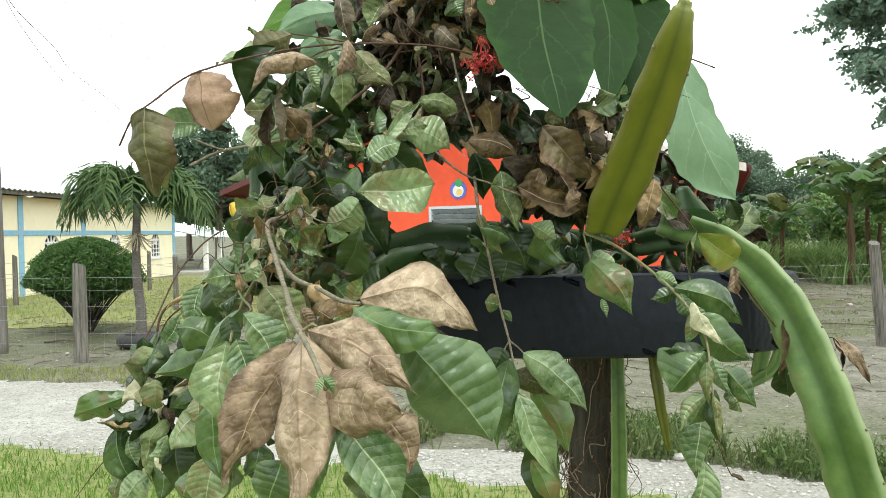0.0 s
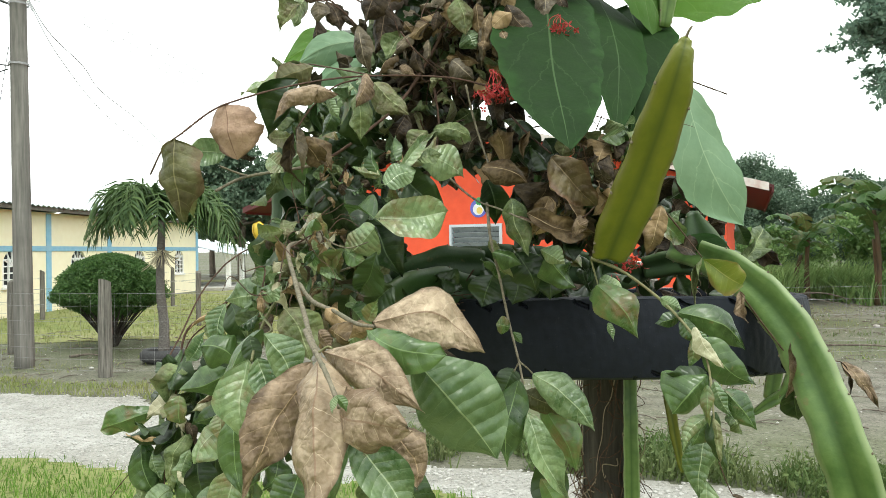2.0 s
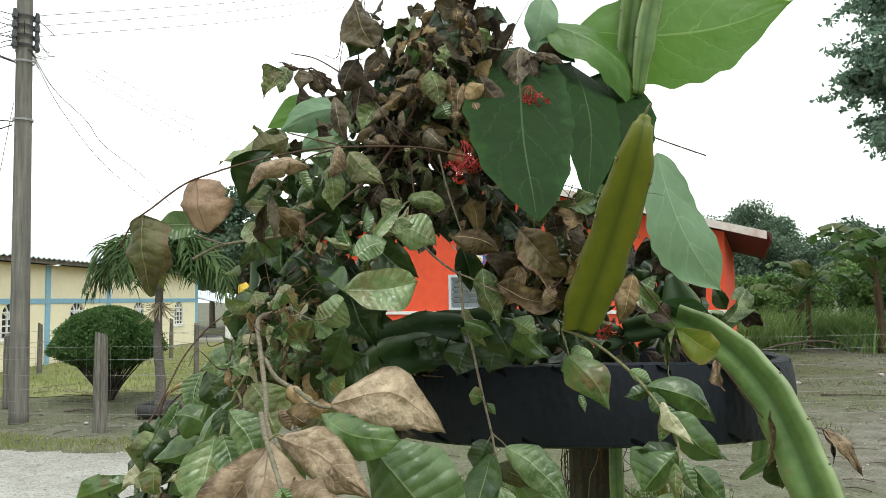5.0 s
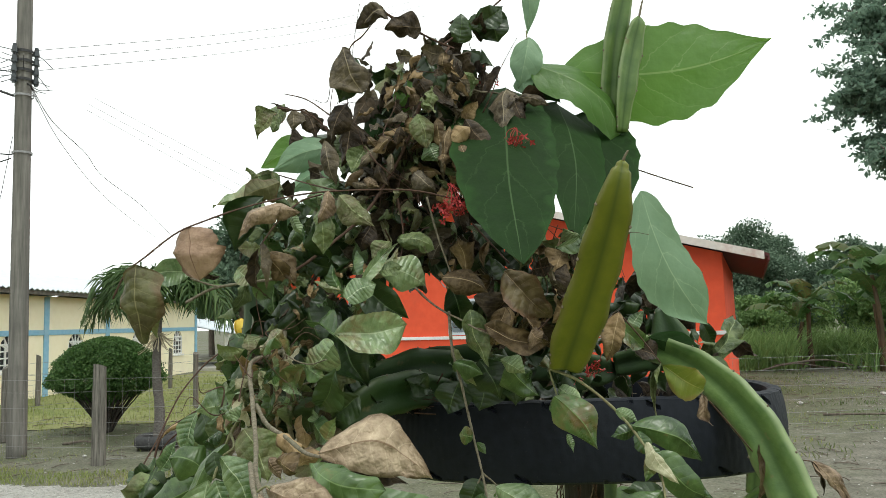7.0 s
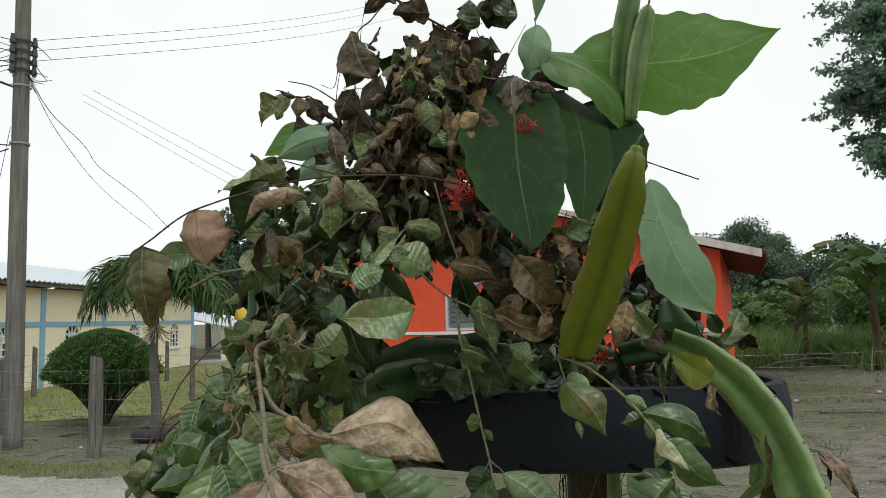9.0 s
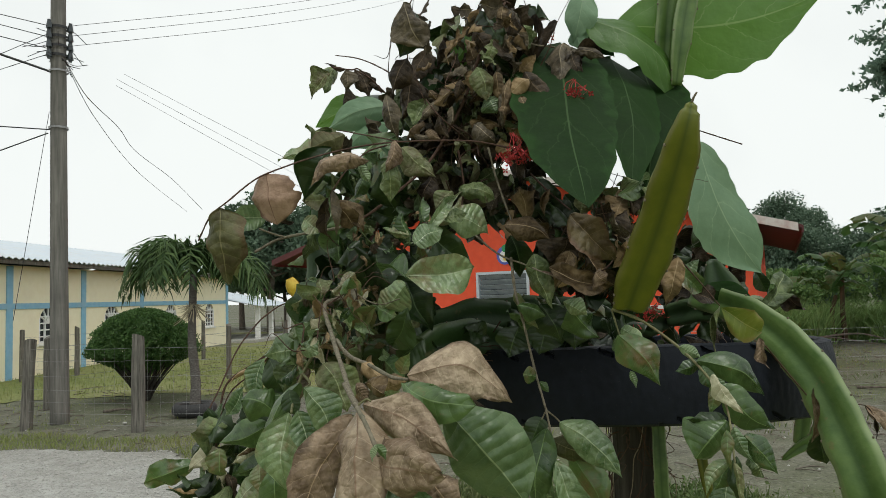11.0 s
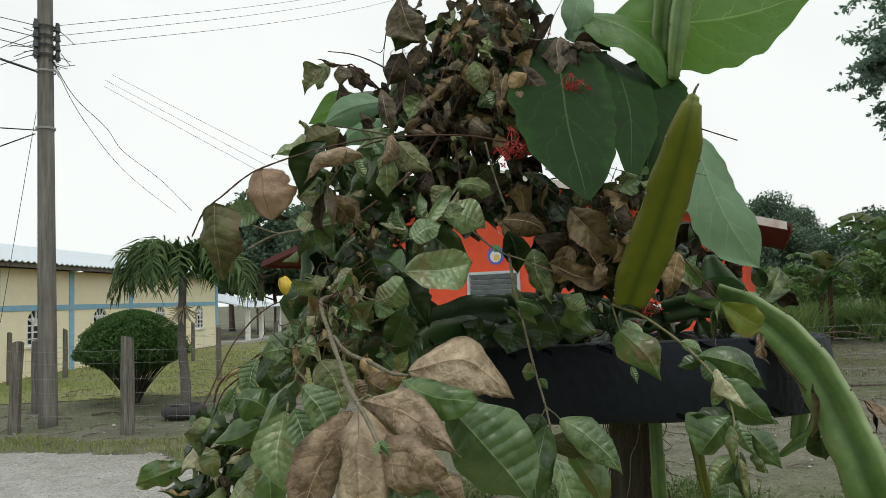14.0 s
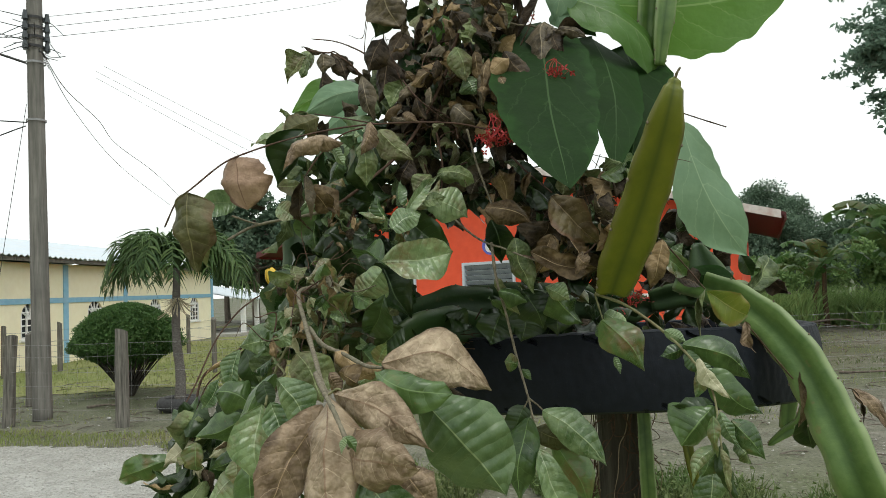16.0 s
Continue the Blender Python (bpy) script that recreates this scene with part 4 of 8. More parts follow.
def overhanging_tree():
    """A big tree outside the view whose leafy boughs hang in from above."""
    r = random.Random(77)
    t = thing("shade_tree", "big tree with feathery dark boughs against the sky", "tree")
    t.location = (17.65, 18.5, 0)
    trunk = [(0, 0, -0.1), (0.1, 0, 3.0), (-0.5, 0.2, 6.5), (-1.2, 0.1, 10.0)]
    vs, fs = tube(trunk, 0.34, 0.2, 10, 5)
    spots = []
    for (z0, dx, dy, dz) in ((5.2, -7.0, -1.0, 2.2), (4.6, -6.7, -1.6, 0.9), (6.8, -6.6, -0.6, 2.6), (7.5, -5.0, -1.2, 2.4), (6.0, -4.5, 1.2, 2.0), (8.4, -3.5, 0.5, 2.6), (4.2, -5.0, 0.4, 0.7), (5.6, -6.6, -0.2, 1.4), (6.1, -6.5, -1.4, 2.1), (6.4, -6.0, 0.6, 1.6), (7.2, -6.2, -0.8, 2.0), (5.0, -6.0, 0.3, 1.2), (8.0, -5.8, -0.5, 2.2)):
        p = Vector((-0.4, 0.1, z0))
        q = p + Vector((dx, dy, dz))
        v2, f2 = tube([p, p.lerp(q, 0.5) + Vector((0, 0, 0.5)), q], 0.1, 0.015, 6, 5)
        o = len(vs)
        vs += v2
        fs += [tuple(c + o for c in f) for f in f2]
        for i in range(60):
            k = r.uniform(0.42, 1.0)
            b = p.lerp(q, k) + Vector((0, 0, 0.5 * 4 * k * (1 - k)))
            e = b + Vector((r.uniform(-0.9, 0.6), r.uniform(-0.7, 0.7), r.uniform(-0.75, 0.35)))
            v2, f2 = tube([b, b.lerp(e, 0.5) + Vector((0, 0, 0.06)), e], 0.012, 0.004, 4, 3)
            o = len(vs)
            vs += v2
            fs += [tuple(c + o for c in f) for f in f2]
            for j in range(68):
                s = r.uniform(0.25, 1.08)
                c = b.lerp(e, s) + Vector((r.gauss(0, 0.11), r.gauss(0, 0.11), r.gauss(0, 0.06)))
                spots.append(tuple(c))
    mesh_object("trunk", vs, fs, M_TRUNK, t, smooth=True)
    clump_mesh("crown", spots, 0.085, M_BOUGH, t, r, long=2.0)


overhanging_tree()


def palm_tree():
    r = random.Random(21)
    t = thing("palm_tree", "small palm with drooping fronds and a pale trunk", "palm")
    t.location = (-4.15, 10.15, ground_height(-4.15, 10.15))
    vs, fs = tube([(0, 0, -0.05), (0.02, 0, 0.5), (-0.03, 0, 1.1), (0, 0, 2.04)], 0.082, 0.05, 14, 12, 0.05, r)
    mesh_object("trunk", vs, fs, M_PALM_TRUNK, t, "grey ringed trunk", True)
    for i in range(40):
        # most fronds lie to both sides, arching over and hanging down
        a = (0 if i % 2 else math.pi) + r.gauss(0, 0.75)
        up = r.uniform(0.3, 1.4) if i > 16 else r.uniform(1.0, 1.5)
        ln = r.uniform(1.05, 1.42)
        d = Vector((math.cos(a), math.sin(a), 0))
        c0 = Vector((0, 0, 2.0))
        p1 = c0 + d * (ln * 0.3 * math.cos(up)) + Vector((0, 0, ln * 0.32 * math.sin(up)))
        p2 = c0 + d * (ln * (0.36 + 0.3 * math.cos(up))) + Vector((0, 0, ln * (0.42 * math.sin(up) - 0.04)))
        p3 = c0 + d * (ln * (0.5 + 0.36 * math.cos(up))) + Vector((0, 0, ln * (0.3 * math.sin(up) - 0.34)))
        path = smooth_path([tuple(c0), tuple(p1), tuple(p2), tuple(p3)], 12)
        vs, fs = tube([path[0], path[12], path[24], path[-1]], 0.014, 0.004, 5, 5)
        side = d.cross(Vector((0, 0, 1))).normalized()
        for k in range(6, len(path)):
            q = path[k]
            along = (path[k] - path[k - 1]).normalized()
            for sgn in (-1, 1):
                if r.random() < 0.12:
                    continue
                ll = 0.5 * math.sin(math.pi * min(1, k / len(path) * 0.8 + 0.15)) ** 0.7 * r.uniform(0.75, 1.2)
                hang = r.uniform(0.0, 0.8)
                e = q + side * sgn * ll * 0.6 + along * ll * r.uniform(0.35, 0.7) + Vector((0, 0, -ll * hang))
                mdl = q.lerp(e, 0.5) + Vector((0, 0, ll * 0.14))
                w = (along + Vector((0, 0, r.uniform(-0.6, 0.6)))).normalized() * 0.019
                o = len(vs)
                vs += [q - w * 0.5, q + w * 0.5, mdl + w, mdl - w, e]
                fs += [(o, o + 1, o + 2, o + 3), (o + 3, o + 2, o + 4)]
        mesh_object("frond", vs, fs, M_PALM, t)
    # dry flower stalks under the crown
    vs, fs = [], []
    for i in range(70):
        a = r.uniform(0, 6.28)
        w = r.uniform(0.1, 0.3)
        e = Vector((math.cos(a) * w, math.sin(a) * w, 1.5 + r.uniform(-0.2, 0.12)))
        v2, f2 = tube([(0, 0, 1.62), tuple(Vector((0, 0, 1.52)).lerp(e, 0.6)), tuple(e)], 0.006, 0.003, 4, 3)
        o = len(vs)
        vs += v2
        fs += [tuple(c + o for c in f) for f in f2]
    mesh_object("inflorescence", vs, fs, M_BLOSSOM, t, "pale dry branching flower stalk")
    pot = thing("palm_planter", "low black ring planter round the palm's foot", "planter")
    pot.location = (-4.15, 10.15, ground_height(-4.15, 10.15))
    prof = [(0.24, 0.0), (0.31, 0.05), (0.31, 0.14), (0.26, 0.19), (0.2, 0.17), (0.19, 0.03)]
    bm = bmesh.new()
    seg = 24
    ring = [[bm.verts.new((c * math.cos(2 * math.pi * i / seg), c * math.sin(2 * math.pi * i / seg), z)) for c, z in prof] for i in range(seg)]
    for i in range(seg):
        for j in range(len(prof)):
            bm.faces.new((ring[i][j], ring[(i + 1) % seg][j], ring[(i + 1) % seg][(j + 1) % len(prof)], ring[i][(j + 1) % len(prof)]))
    part("ring", bm, M_POT, pot, "", True)


palm_tree()


def clipped_bush():
    """A bush clipped like a wide mushroom on a fan of dark stems."""
    r = random.Random(31)
    t = thing("clipped_bush", "dense dark green bush clipped into a wide dome on bare stems", "bush")
    t.location = (-5.74, 11.9, ground_height(-5.74, 11.9))
    for i in range(64):
        a = i * 2.4
        rr = 0.74 * math.sqrt((i + 0.5) / 64)
        e = (math.cos(a) * rr, math.sin(a) * rr, 0.62 + 0.3 * rr)
        vs, fs = tube([(math.cos(a) * 0.07, math.sin(a) * 0.07, -0.04), (math.cos(a) * rr * 0.35, math.sin(a) * rr * 0.35, 0.28), e], 0.017, 0.009, 5, 4)
        mesh_object("stem", vs, fs, M_POST, t, smooth=True)
    spots = []
    for i in range(46000):
        a = r.uniform(0, 6.283)
        k = r.random()
        z = 0.42 + 1.12 * k
        # wide low down, domed above, tapering to the stems underneath
        rad = 0.86 * (min(1.0, (k / 0.33)) ** 0.75 if k < 0.33 else math.sqrt(max(0.0, 1 - ((k - 0.33) / 0.67) ** 2.0)))
        rad *= 1 + 0.08 * noise.noise((math.cos(a) * 2.2, math.sin(a) * 2.2, z * 3)) + 0.12 * noise.noise((math.cos(a) * 7, math.sin(a) * 7, z * 9)) + 0.045 * r.gauss(0, 1)
        s = r.uniform(0.78, 1.0)
        spots.append((math.cos(a) * rad * s, math.sin(a) * rad * s, z))
    clump_mesh("crown", spots, 0.021, M_BUSH, t, r, long=3.0)


clipped_bush()


# ---- the cream house ----
def wall_pose(a, b):
    """A pose whose x runs along the ground from a to b, and whose y points to the left of that way."""
    d = Vector((b[0] - a[0], b[1] - a[1], 0))
    return Matrix.Translation((a[0], a[1], 0)) @ Matrix.Rotation(math.atan2(d.y, d.x), 4, "Z"), d.length


def wall_with_openings(name, length, height, thick, openings, material, parent, m):
    """A wall along x with real rectangular openings (x0, x1, z0, z1)."""
    xs = sorted({0.0, length, *[o[0] for o in openings], *[o[1] for o in openings]})
    zs = sorted({-0.1, height, *[o[2] for o in openings], *[o[3] for o in openings]})
    bm = bmesh.new()
    for i in range(len(xs) - 1):
        for j in range(len(zs) - 1):
            cx, cz = (xs[i] + xs[i + 1]) / 2, (zs[j] + zs[j + 1]) / 2
            if any(o[0] < cx < o[1] and o[2] < cz < o[3] for o in openings):
                continue
            box(bm, xs[i], xs[i + 1], 0, thick, zs[j], zs[j + 1])
    bmesh.ops.remove_doubles(bm, verts=bm.verts, dist=1e-4)
    seen = {}
    for f in list(bm.faces):
        seen.setdefault(tuple(round(c, 3) for c in f.calc_center_median()), []).append(f)
    bmesh.ops.delete(bm, geom=[f for fs in seen.values() if len(fs) > 1 for f in fs], context="FACES")
    ob = part(name, bm, material, parent)
    ob.matrix_local = m
    return ob


def arched_window(parent, m, x0, x1, z0, z1):
    """A white-framed window with an arched head, glazing bars and dark panes, set in the wall."""
    w, cx = x1 - x0, (x0 + x1) / 2
    win = new("window")
    win.parent = parent
    win.matrix_local = m
    bm = bmesh.new()
    box(bm, x0, x1, 0.07, 0.09, z0, z1)
    part("pane", bm, M_GLASS, win, "dark glass")
    bm = bmesh.new()
    b = 0.05
    box(bm, x0, x0 + b, 0.0, 0.06, z0, z1)
    box(bm, x1 - b, x1, 0.0, 0.06, z0, z1)
    box(bm, x0 + b, x1 - b, 0.0, 0.06, z0, z0 + b)
    for k in (1, 2):
        xx = x0 + w * k / 3
        box(bm, xx - 0.018, xx + 0.018, 0.01, 0.05, z0 + b, z1 - w * 0.22)
    for k in range(1, 5):
        zz = z0 + (z1 - z0) * k / 5.4
        box(bm, x0 + b, x1 - b, 0.012, 0.048, zz - 0.016, zz + 0.016)
    for k in range(1, 6):
        a = math.pi * k / 6
        p = Vector((cx, 0.03, z1 - w * 0.5))
        q = p + Vector((math.cos(a) * w * 0.47, 0, math.sin(a) * w * 0.47))
        v = box(bm, 0, (q - p).length, -0.015, 0.015, -0.014, 0.014)
        bmesh.ops.transform(bm, matrix=Matrix.Translation(p) @ Matrix.Rotation(-a, 4, "Y"), verts=v)
    part("frame", bm, M_WHITE, win, "white glazing bars")
    # the arch fills the opening's upper corners
    bm = bmesh.new()
    seg = 10
    for sgn in (-1, 1):
        corner = [(cx + sgn * w / 2, z1)]
        arc = [(cx + sgn * math.cos(math.pi / 2 * k / seg) * w / 2, z1 - w / 2 + math.sin(math.pi / 2 * k / seg) * w / 2) for k in range(seg + 1)]
        ring = corner + arc
        lo = [bm.verts.new((x, -0.001, z)) for x, z in ring]
        hi = [bm.verts.new((x, 0.14, z)) for x, z in ring]
        bm.faces.new(lo)
        bm.faces.new(hi[::-1])
        for k in range(len(ring)):
            bm.faces.new((lo[k], hi[k], hi[(k + 1) % len(ring)], lo[(k + 1) % len(ring)]))
    bmesh.ops.recalc_face_normals(bm, faces=bm.faces)
    part("arch", bm, M_CREAM, win)
    bm = bmesh.new()
    box(bm, x0 - 0.06, x1 + 0.06, -0.05, 0.02, z0 - 0.07, z0 - 0.004, bevel=0.008)
    part("sill", bm, M_WHITE, win)
    return win


def roof_sheet(bm, m, x0, x1, y0, y1, z0, z1, wave=0.22, amp=0.025):
    """A corrugated sheet over x0..x1 that rises from (y0, z0) to (y1, z1)."""
    n = max(2, int((x1 - x0) / (wave / 4)))
    rows = []
    for k in range(2):
        y, z = (y0, z0) if k == 0 else (y1, z1)
        rows.append([[bm.verts.new(m @ Vector((x0 + (x1 - x0) * i / n, y, z + amp * math.sin(i * math.pi / 2) + t))) for i in range(n + 1)] for t in (0.0, 0.02)])
    for t in (0, 1):
        for i in range(n):
            bm.faces.new((rows[0][t][i], rows[0][t][i + 1], rows[1][t][i + 1], rows[1][t][i]))
    for k in (0, 1):
        for i in range(n):
            bm.faces.new((rows[k][0][i], rows[k][0][i + 1], rows[k][1][i + 1], rows[k][1][i]))


def cream_house():
    h = thing("cream_house", "long single-storey cream house with light blue trim and a zinc roof", "house")
    m, ln = wall_pose(CREAM_END, CREAM_CORNER)
    depth, eave, ridge = 8.0, CREAM_EAVE, CREAM_EAVE + 1.1
    wins = [(c - 0.4, c + 0.4, CREAM_SILL, CREAM_SILL + 0.9) for c in CREAM_WINDOWS]
    # x runs along the front to the far corner; the house lies on the +y side of it
    wall_with_openings("wall", ln, eave, 0.16, wins, M_CREAM, h, m)
    for w in wins:
        arched_window(h, m, *w)
    bm = bmesh.new()
    box(bm, 0, 0.16, 0.162, depth, -0.1, eave)
    box(bm, ln - 0.16, ln, 0.162, depth, -0.1, eave)
    box(bm, 0, ln, depth, depth + 0.16, -0.1, eave)
    part("back_wall", bm, M_CREAM, h).matrix_local = m
    for g in (0, ln - 0.16):
        bm = bmesh.new()
        a, b, c = ((g, 0, eave), (g, depth, eave), (g, depth / 2, ridge - 0.1))
        lo = [bm.verts.new(p) for p in (a, b, c)]
        hi = [bm.verts.new((p[0] + 0.16, p[1], p[2])) for p in (a, b, c)]
        bm.faces.new(lo)
        bm.faces.new(hi[::-1])
        for k in range(3):
            bm.faces.new((lo[k], hi[k], hi[(k + 1) % 3], lo[(k + 1) % 3]))
        part("gable", bm, M_CREAM, h).matrix_local = m
    for c in CREAM_COLUMNS:
        bm = bmesh.new()
        box(bm, c - 0.11, c + 0.11, -0.03, -0.002, -0.1, eave - 0.02, bevel=0.006)
        part("pilaster", bm, M_BLUE, h, "light blue pilaster").matrix_local = m
    bm = bmesh.new()
    box(bm, -0.02, ln, -0.026, -0.003, CREAM_BAND, CREAM_BAND + 0.14, bevel=0.006)
    part("band", bm, M_BLUE, h, "light blue band").matrix_local = m
    bm = bmesh.new()
    box(bm, -0.4, ln + 0.3, -0.42, -0.38, eave + 0.0, eave + 0.1)
    part("fascia", bm, M_FENCE, h, "brown eave board").matrix_local = m
    bm = bmesh.new()
    box(bm, -0.4, ln + 0.3, -0.38, -0.004, eave + 0.05, eave + 0.07)
    part("soffit", bm, M_FENCE, h).matrix_local = m
    bm = bmesh.new()
    roof_sheet(bm, Matrix.Identity(4), -0.45, ln + 0.35, -0.48, depth / 2, eave + 0.12, ridge)
    roof_sheet(bm, Matrix.Identity(4), -0.45, ln + 0.35, depth + 0.5, depth / 2, eave + 0.12, ridge)
    part("roof", bm, M_ZINC, h, "pale corrugated zinc roof").matrix_local = m
    # porch beyond the far corner
    bm = bmesh.new()
    roof_sheet(bm, Matrix.Identity(4), ln + 0.5, ln + 5.5, -1.2, 3.2, CREAM_BAND - 0.15, CREAM_BAND + 0.75)
    part("porch_roof", bm, M_ZINC, h, "pale zinc porch roof").matrix_local = m
    for c in (ln + 0.9, ln + 2.6, ln + 5.2):
        bm = bmesh.new()
        box(bm, c - 0.09, c + 0.09, -1.05, -0.87, -0.1, CREAM_BAND - 0.12, bevel=0.01)
        part("porch_post", bm, M_WHITE, h, "white porch post").matrix_local = m
    bm = bmesh.new()
    box(bm, ln + 0.01, ln + 5.5, 3.0, 3.1, -0.1, CREAM_BAND + 0.55)
    part("porch_wall", bm, M_PORCH_SHADE, h).matrix_local = m
    bm = bmesh.new()
    box(bm, ln + 0.01, ln + 5.5, -1.15, 2.99, -0.1, 0.12, bevel=0.02)
    part("porch_floor", bm, M_STONE, h).matrix_local = m


cream_house()


# ---- the orange house ----
def louvre_window(parent, m, x0, x1, z0, z1):
    win = new("window")
    win.parent = parent
    win.matrix_local = m
    bm = bmesh.new()
    b = 0.06
    box(bm, x0, x1, -0.03, 0.1, z1 - b, z1)
    box(bm, x0, x1, -0.03, 0.1, z0, z0 + b)
    box(bm, x0, x0 + b, -0.03, 0.1, z0 + b, z1 - b)
    box(bm, x1 - b, x1, -0.03, 0.1, z0 + b, z1 - b)
    part("frame", bm, M_ZINC, win, "pale grey window frame")
    n = max(3, int((z1 - z0 - 2 * b) / 0.11))
    for k in range(n):
        zz = z0 + b + (z1 - z0 - 2 * b) * (k + 0.5) / n
        bm = bmesh.new()
        v = box(bm, x0 + b, x1 - b, -0.004, 0.004, -0.06, 0.06)
        bmesh.ops.transform(bm, matrix=Matrix.Translation((0, 0.04, zz)) @ Matrix.Rotation(radians(38), 4, "X"), verts=v)
        part("louvre", bm, M_LOUVRE, win, "grey glass louvre")
    bm = bmesh.new()
    box(bm, x0 + b, x1 - b, 0.13, 0.15, z0, z1)
    part("backing", bm, M_GLASS, win)


def prism(bm, pts, y0, y1, slant=0.0):
    """A flat outline in x and z, given thickness from y0 to y1; slant shifts x along y."""
    lo = [bm.verts.new((x + slant * y0, y0, z)) for x, z in pts]
    hi = [bm.verts.new((x + slant * y1, y1, z)) for x, z in pts]
    bm.faces.new(lo)
    bm.faces.new(hi[::-1])
    for k in range(len(pts)):
        bm.faces.new((lo[k], hi[k], hi[(k + 1) % len(pts)], lo[(k + 1) % len(pts)]))
    bmesh.ops.recalc_face_normals(bm, faces=bm.faces)


def orange_house():
    h = thing("orange_house", "bright orange gabled house with a dark red roof and louvred windows", "house")
    m, ln = wall_pose(ORANGE_LEFT, ORANGE_RIGHT)
    # the gable front faces the road (-y of its own pose)
    eave, depth = ORANGE_EAVE, 7.0
    px, pz = ORANGE_PEAK
    wall_with_openings("wall", ln, eave, 0.16, ORANGE_WINDOWS, M_ORANGE, h, m)
    bm = bmesh.new()
    prism(bm, [(0, eave), (ln, eave), (px, pz)], 0, 0.16)
    part("gable", bm, M_ORANGE, h).matrix_local = m
    for w in ORANGE_WINDOWS:
        louvre_window(h, m, *w)
    skew = ORANGE_SKEW
    for x in (0.0, ln - 0.16):
        bm = bmesh.new()
        v = box(bm, 0, 0.16, 0.162, depth, -0.1, eave)
        bmesh.ops.transform(bm, matrix=Matrix.Translation((x, 0, 0)) @ Matrix(((1, skew, 0, 0), (0, 1, 0, 0), (0, 0, 1, 0), (0, 0, 0, 1))), verts=v)
        part("side_wall", bm, M_ORANGE, h).matrix_local = m
    bm = bmesh.new()
    v = box(bm, 0, ln, depth, depth + 0.16, -0.1, eave)
    bmesh.ops.transform(bm, matrix=Matrix.Translation((skew * depth, 0, 0)), verts=v)
    part("back_wall", bm, M_ORANGE, h).matrix_local = m
    bm = bmesh.new()
    box(bm, 0.0, ln, -0.05, -0.003, ORANGE_BAND, ORANGE_BAND + 0.07, bevel=0.006)
    part("band", bm, M_WHITE, h, "narrow white band").matrix_local = m
    # two roof slopes from the ridge, with wide overhangs and rake boards
    for sgn, edge in ((-1, 0.0), (1, ln)):
        ex = edge + sgn * 0.75
        ez = eave - 0.75 * (pz - eave) / abs(edge - px)
        up = 0.06
        bm = bmesh.new()
        prism(bm, [(px, pz + up), (ex, ez + up), (ex, ez + up + 0.05), (px, pz + up + 0.06)], -0.6, depth + 0.4, skew)
        part("roof", bm, M_REDROOF, h, "dark red roof slope").matrix_local = m
        bm = bmesh.new()
        prism(bm, [(px, pz + up - 0.03), (ex, ez + up - 0.03), (ex, ez + up - 0.002), (px, pz + up - 0.002)], -0.58, depth + 0.38, skew)
        part("soffit", bm, M_SOFFIT, h, "dark red soffit").matrix_local = m
        bm = bmesh.new()
        prism(bm, [(px, pz + up - 0.06), (ex + sgn * 0.01, ez + up - 0.06), (ex + sgn * 0.01, ez + up + 0.08), (px, pz + up + 0.08)], -0.64, -0.602)
        part("rake_board", bm, M_FASCIA if sgn > 0 else M_REDROOF, h, "weathered pale rake board" if sgn > 0 else "dark red rake board").matrix_local = m
        bm = bmesh.new()
        x0 = ex if sgn > 0 else ex - 0.03
        prism(bm, [(x0, ez - 0.02), (x0 + 0.03, ez - 0.02), (x0 + 0.03, ez + up + 0.04), (x0, ez + up + 0.04)], -0.6, depth + 0.4, skew)
        part("eave_board", bm, M_REDROOF, h).matrix_local = m
    # a painted round badge above the window: plain coloured shapes
    badge = new("painted_badge")
    badge.parent = h
    badge.matrix_local = m
    badge["label"] = "small round painting in plain colours"
    for (mat, dx, dz, rr, lift) in ((plain("badge_blue", (0.1, 0.12, 0.5), (0.14, 0.16, 0.56)), 0, 0, 0.2, 0.012), (M_WHITE, 0.0, -0.02, 0.13, 0.018), (plain("badge_green", (0.04, 0.3, 0.1), (0.06, 0.36, 0.13)), 0.02, 0.15, 0.085, 0.022), (plain("badge_yellow", (0.75, 0.55, 0.12), (0.8, 0.62, 0.2)), 0.03, -0.05, 0.07, 0.026)):
        bm = bmesh.new()
        bmesh.ops.create_cone(bm, cap_ends=True, segments=24, radius1=rr, radius2=rr, depth=0.01, matrix=Matrix.Translation((ORANGE_BADGE[0] + dx, -lift, ORANGE_BADGE[1] + dz)) @ Matrix.Rotation(radians(90), 4, "X"))
        part("disc", bm, mat, badge)


orange_house()


# ---- fences ----
def fence_post(x, y, h, r, seed, lean=(0, 0), material=None, label="grey weathered wooden fence post", group="roadside fence posts"):
    q = random.Random(seed)
    z = ground_height(x, y)
    sides, rings = 12, 9
    vs, fs = [], []
    for i in range(rings):
        k = i / (rings - 1)
        for j in range(sides):
            a = 2 * math.pi * j / sides
            rr = r * (1 - 0.12 * k) * (1 + 0.12 * noise.noise((math.cos(a) * 1.5 + seed, math.sin(a) * 1.5, k * 2.2)))
            top = 0.03 * math.cos(a + seed) if i == rings - 1 else 0
            vs.append((math.cos(a) * rr + lean[0] * k, math.sin(a) * rr + lean[1] * k, -0.08 + (h + 0.08) * k + top))
    for i in range(rings - 1):
        for j in range(sides):
            a, b = i * sides + j, i * sides + (j + 1) % sides
            fs.append((a, b, b + sides, a + sides))
    fs.append(tuple(range(len(vs) - sides, len(vs))))
    ob = mesh_object("fence_post", vs, fs, material or M_FENCE)
    ob.location = (x, y, z)
    return tagged(ob, label, "fence post", group)


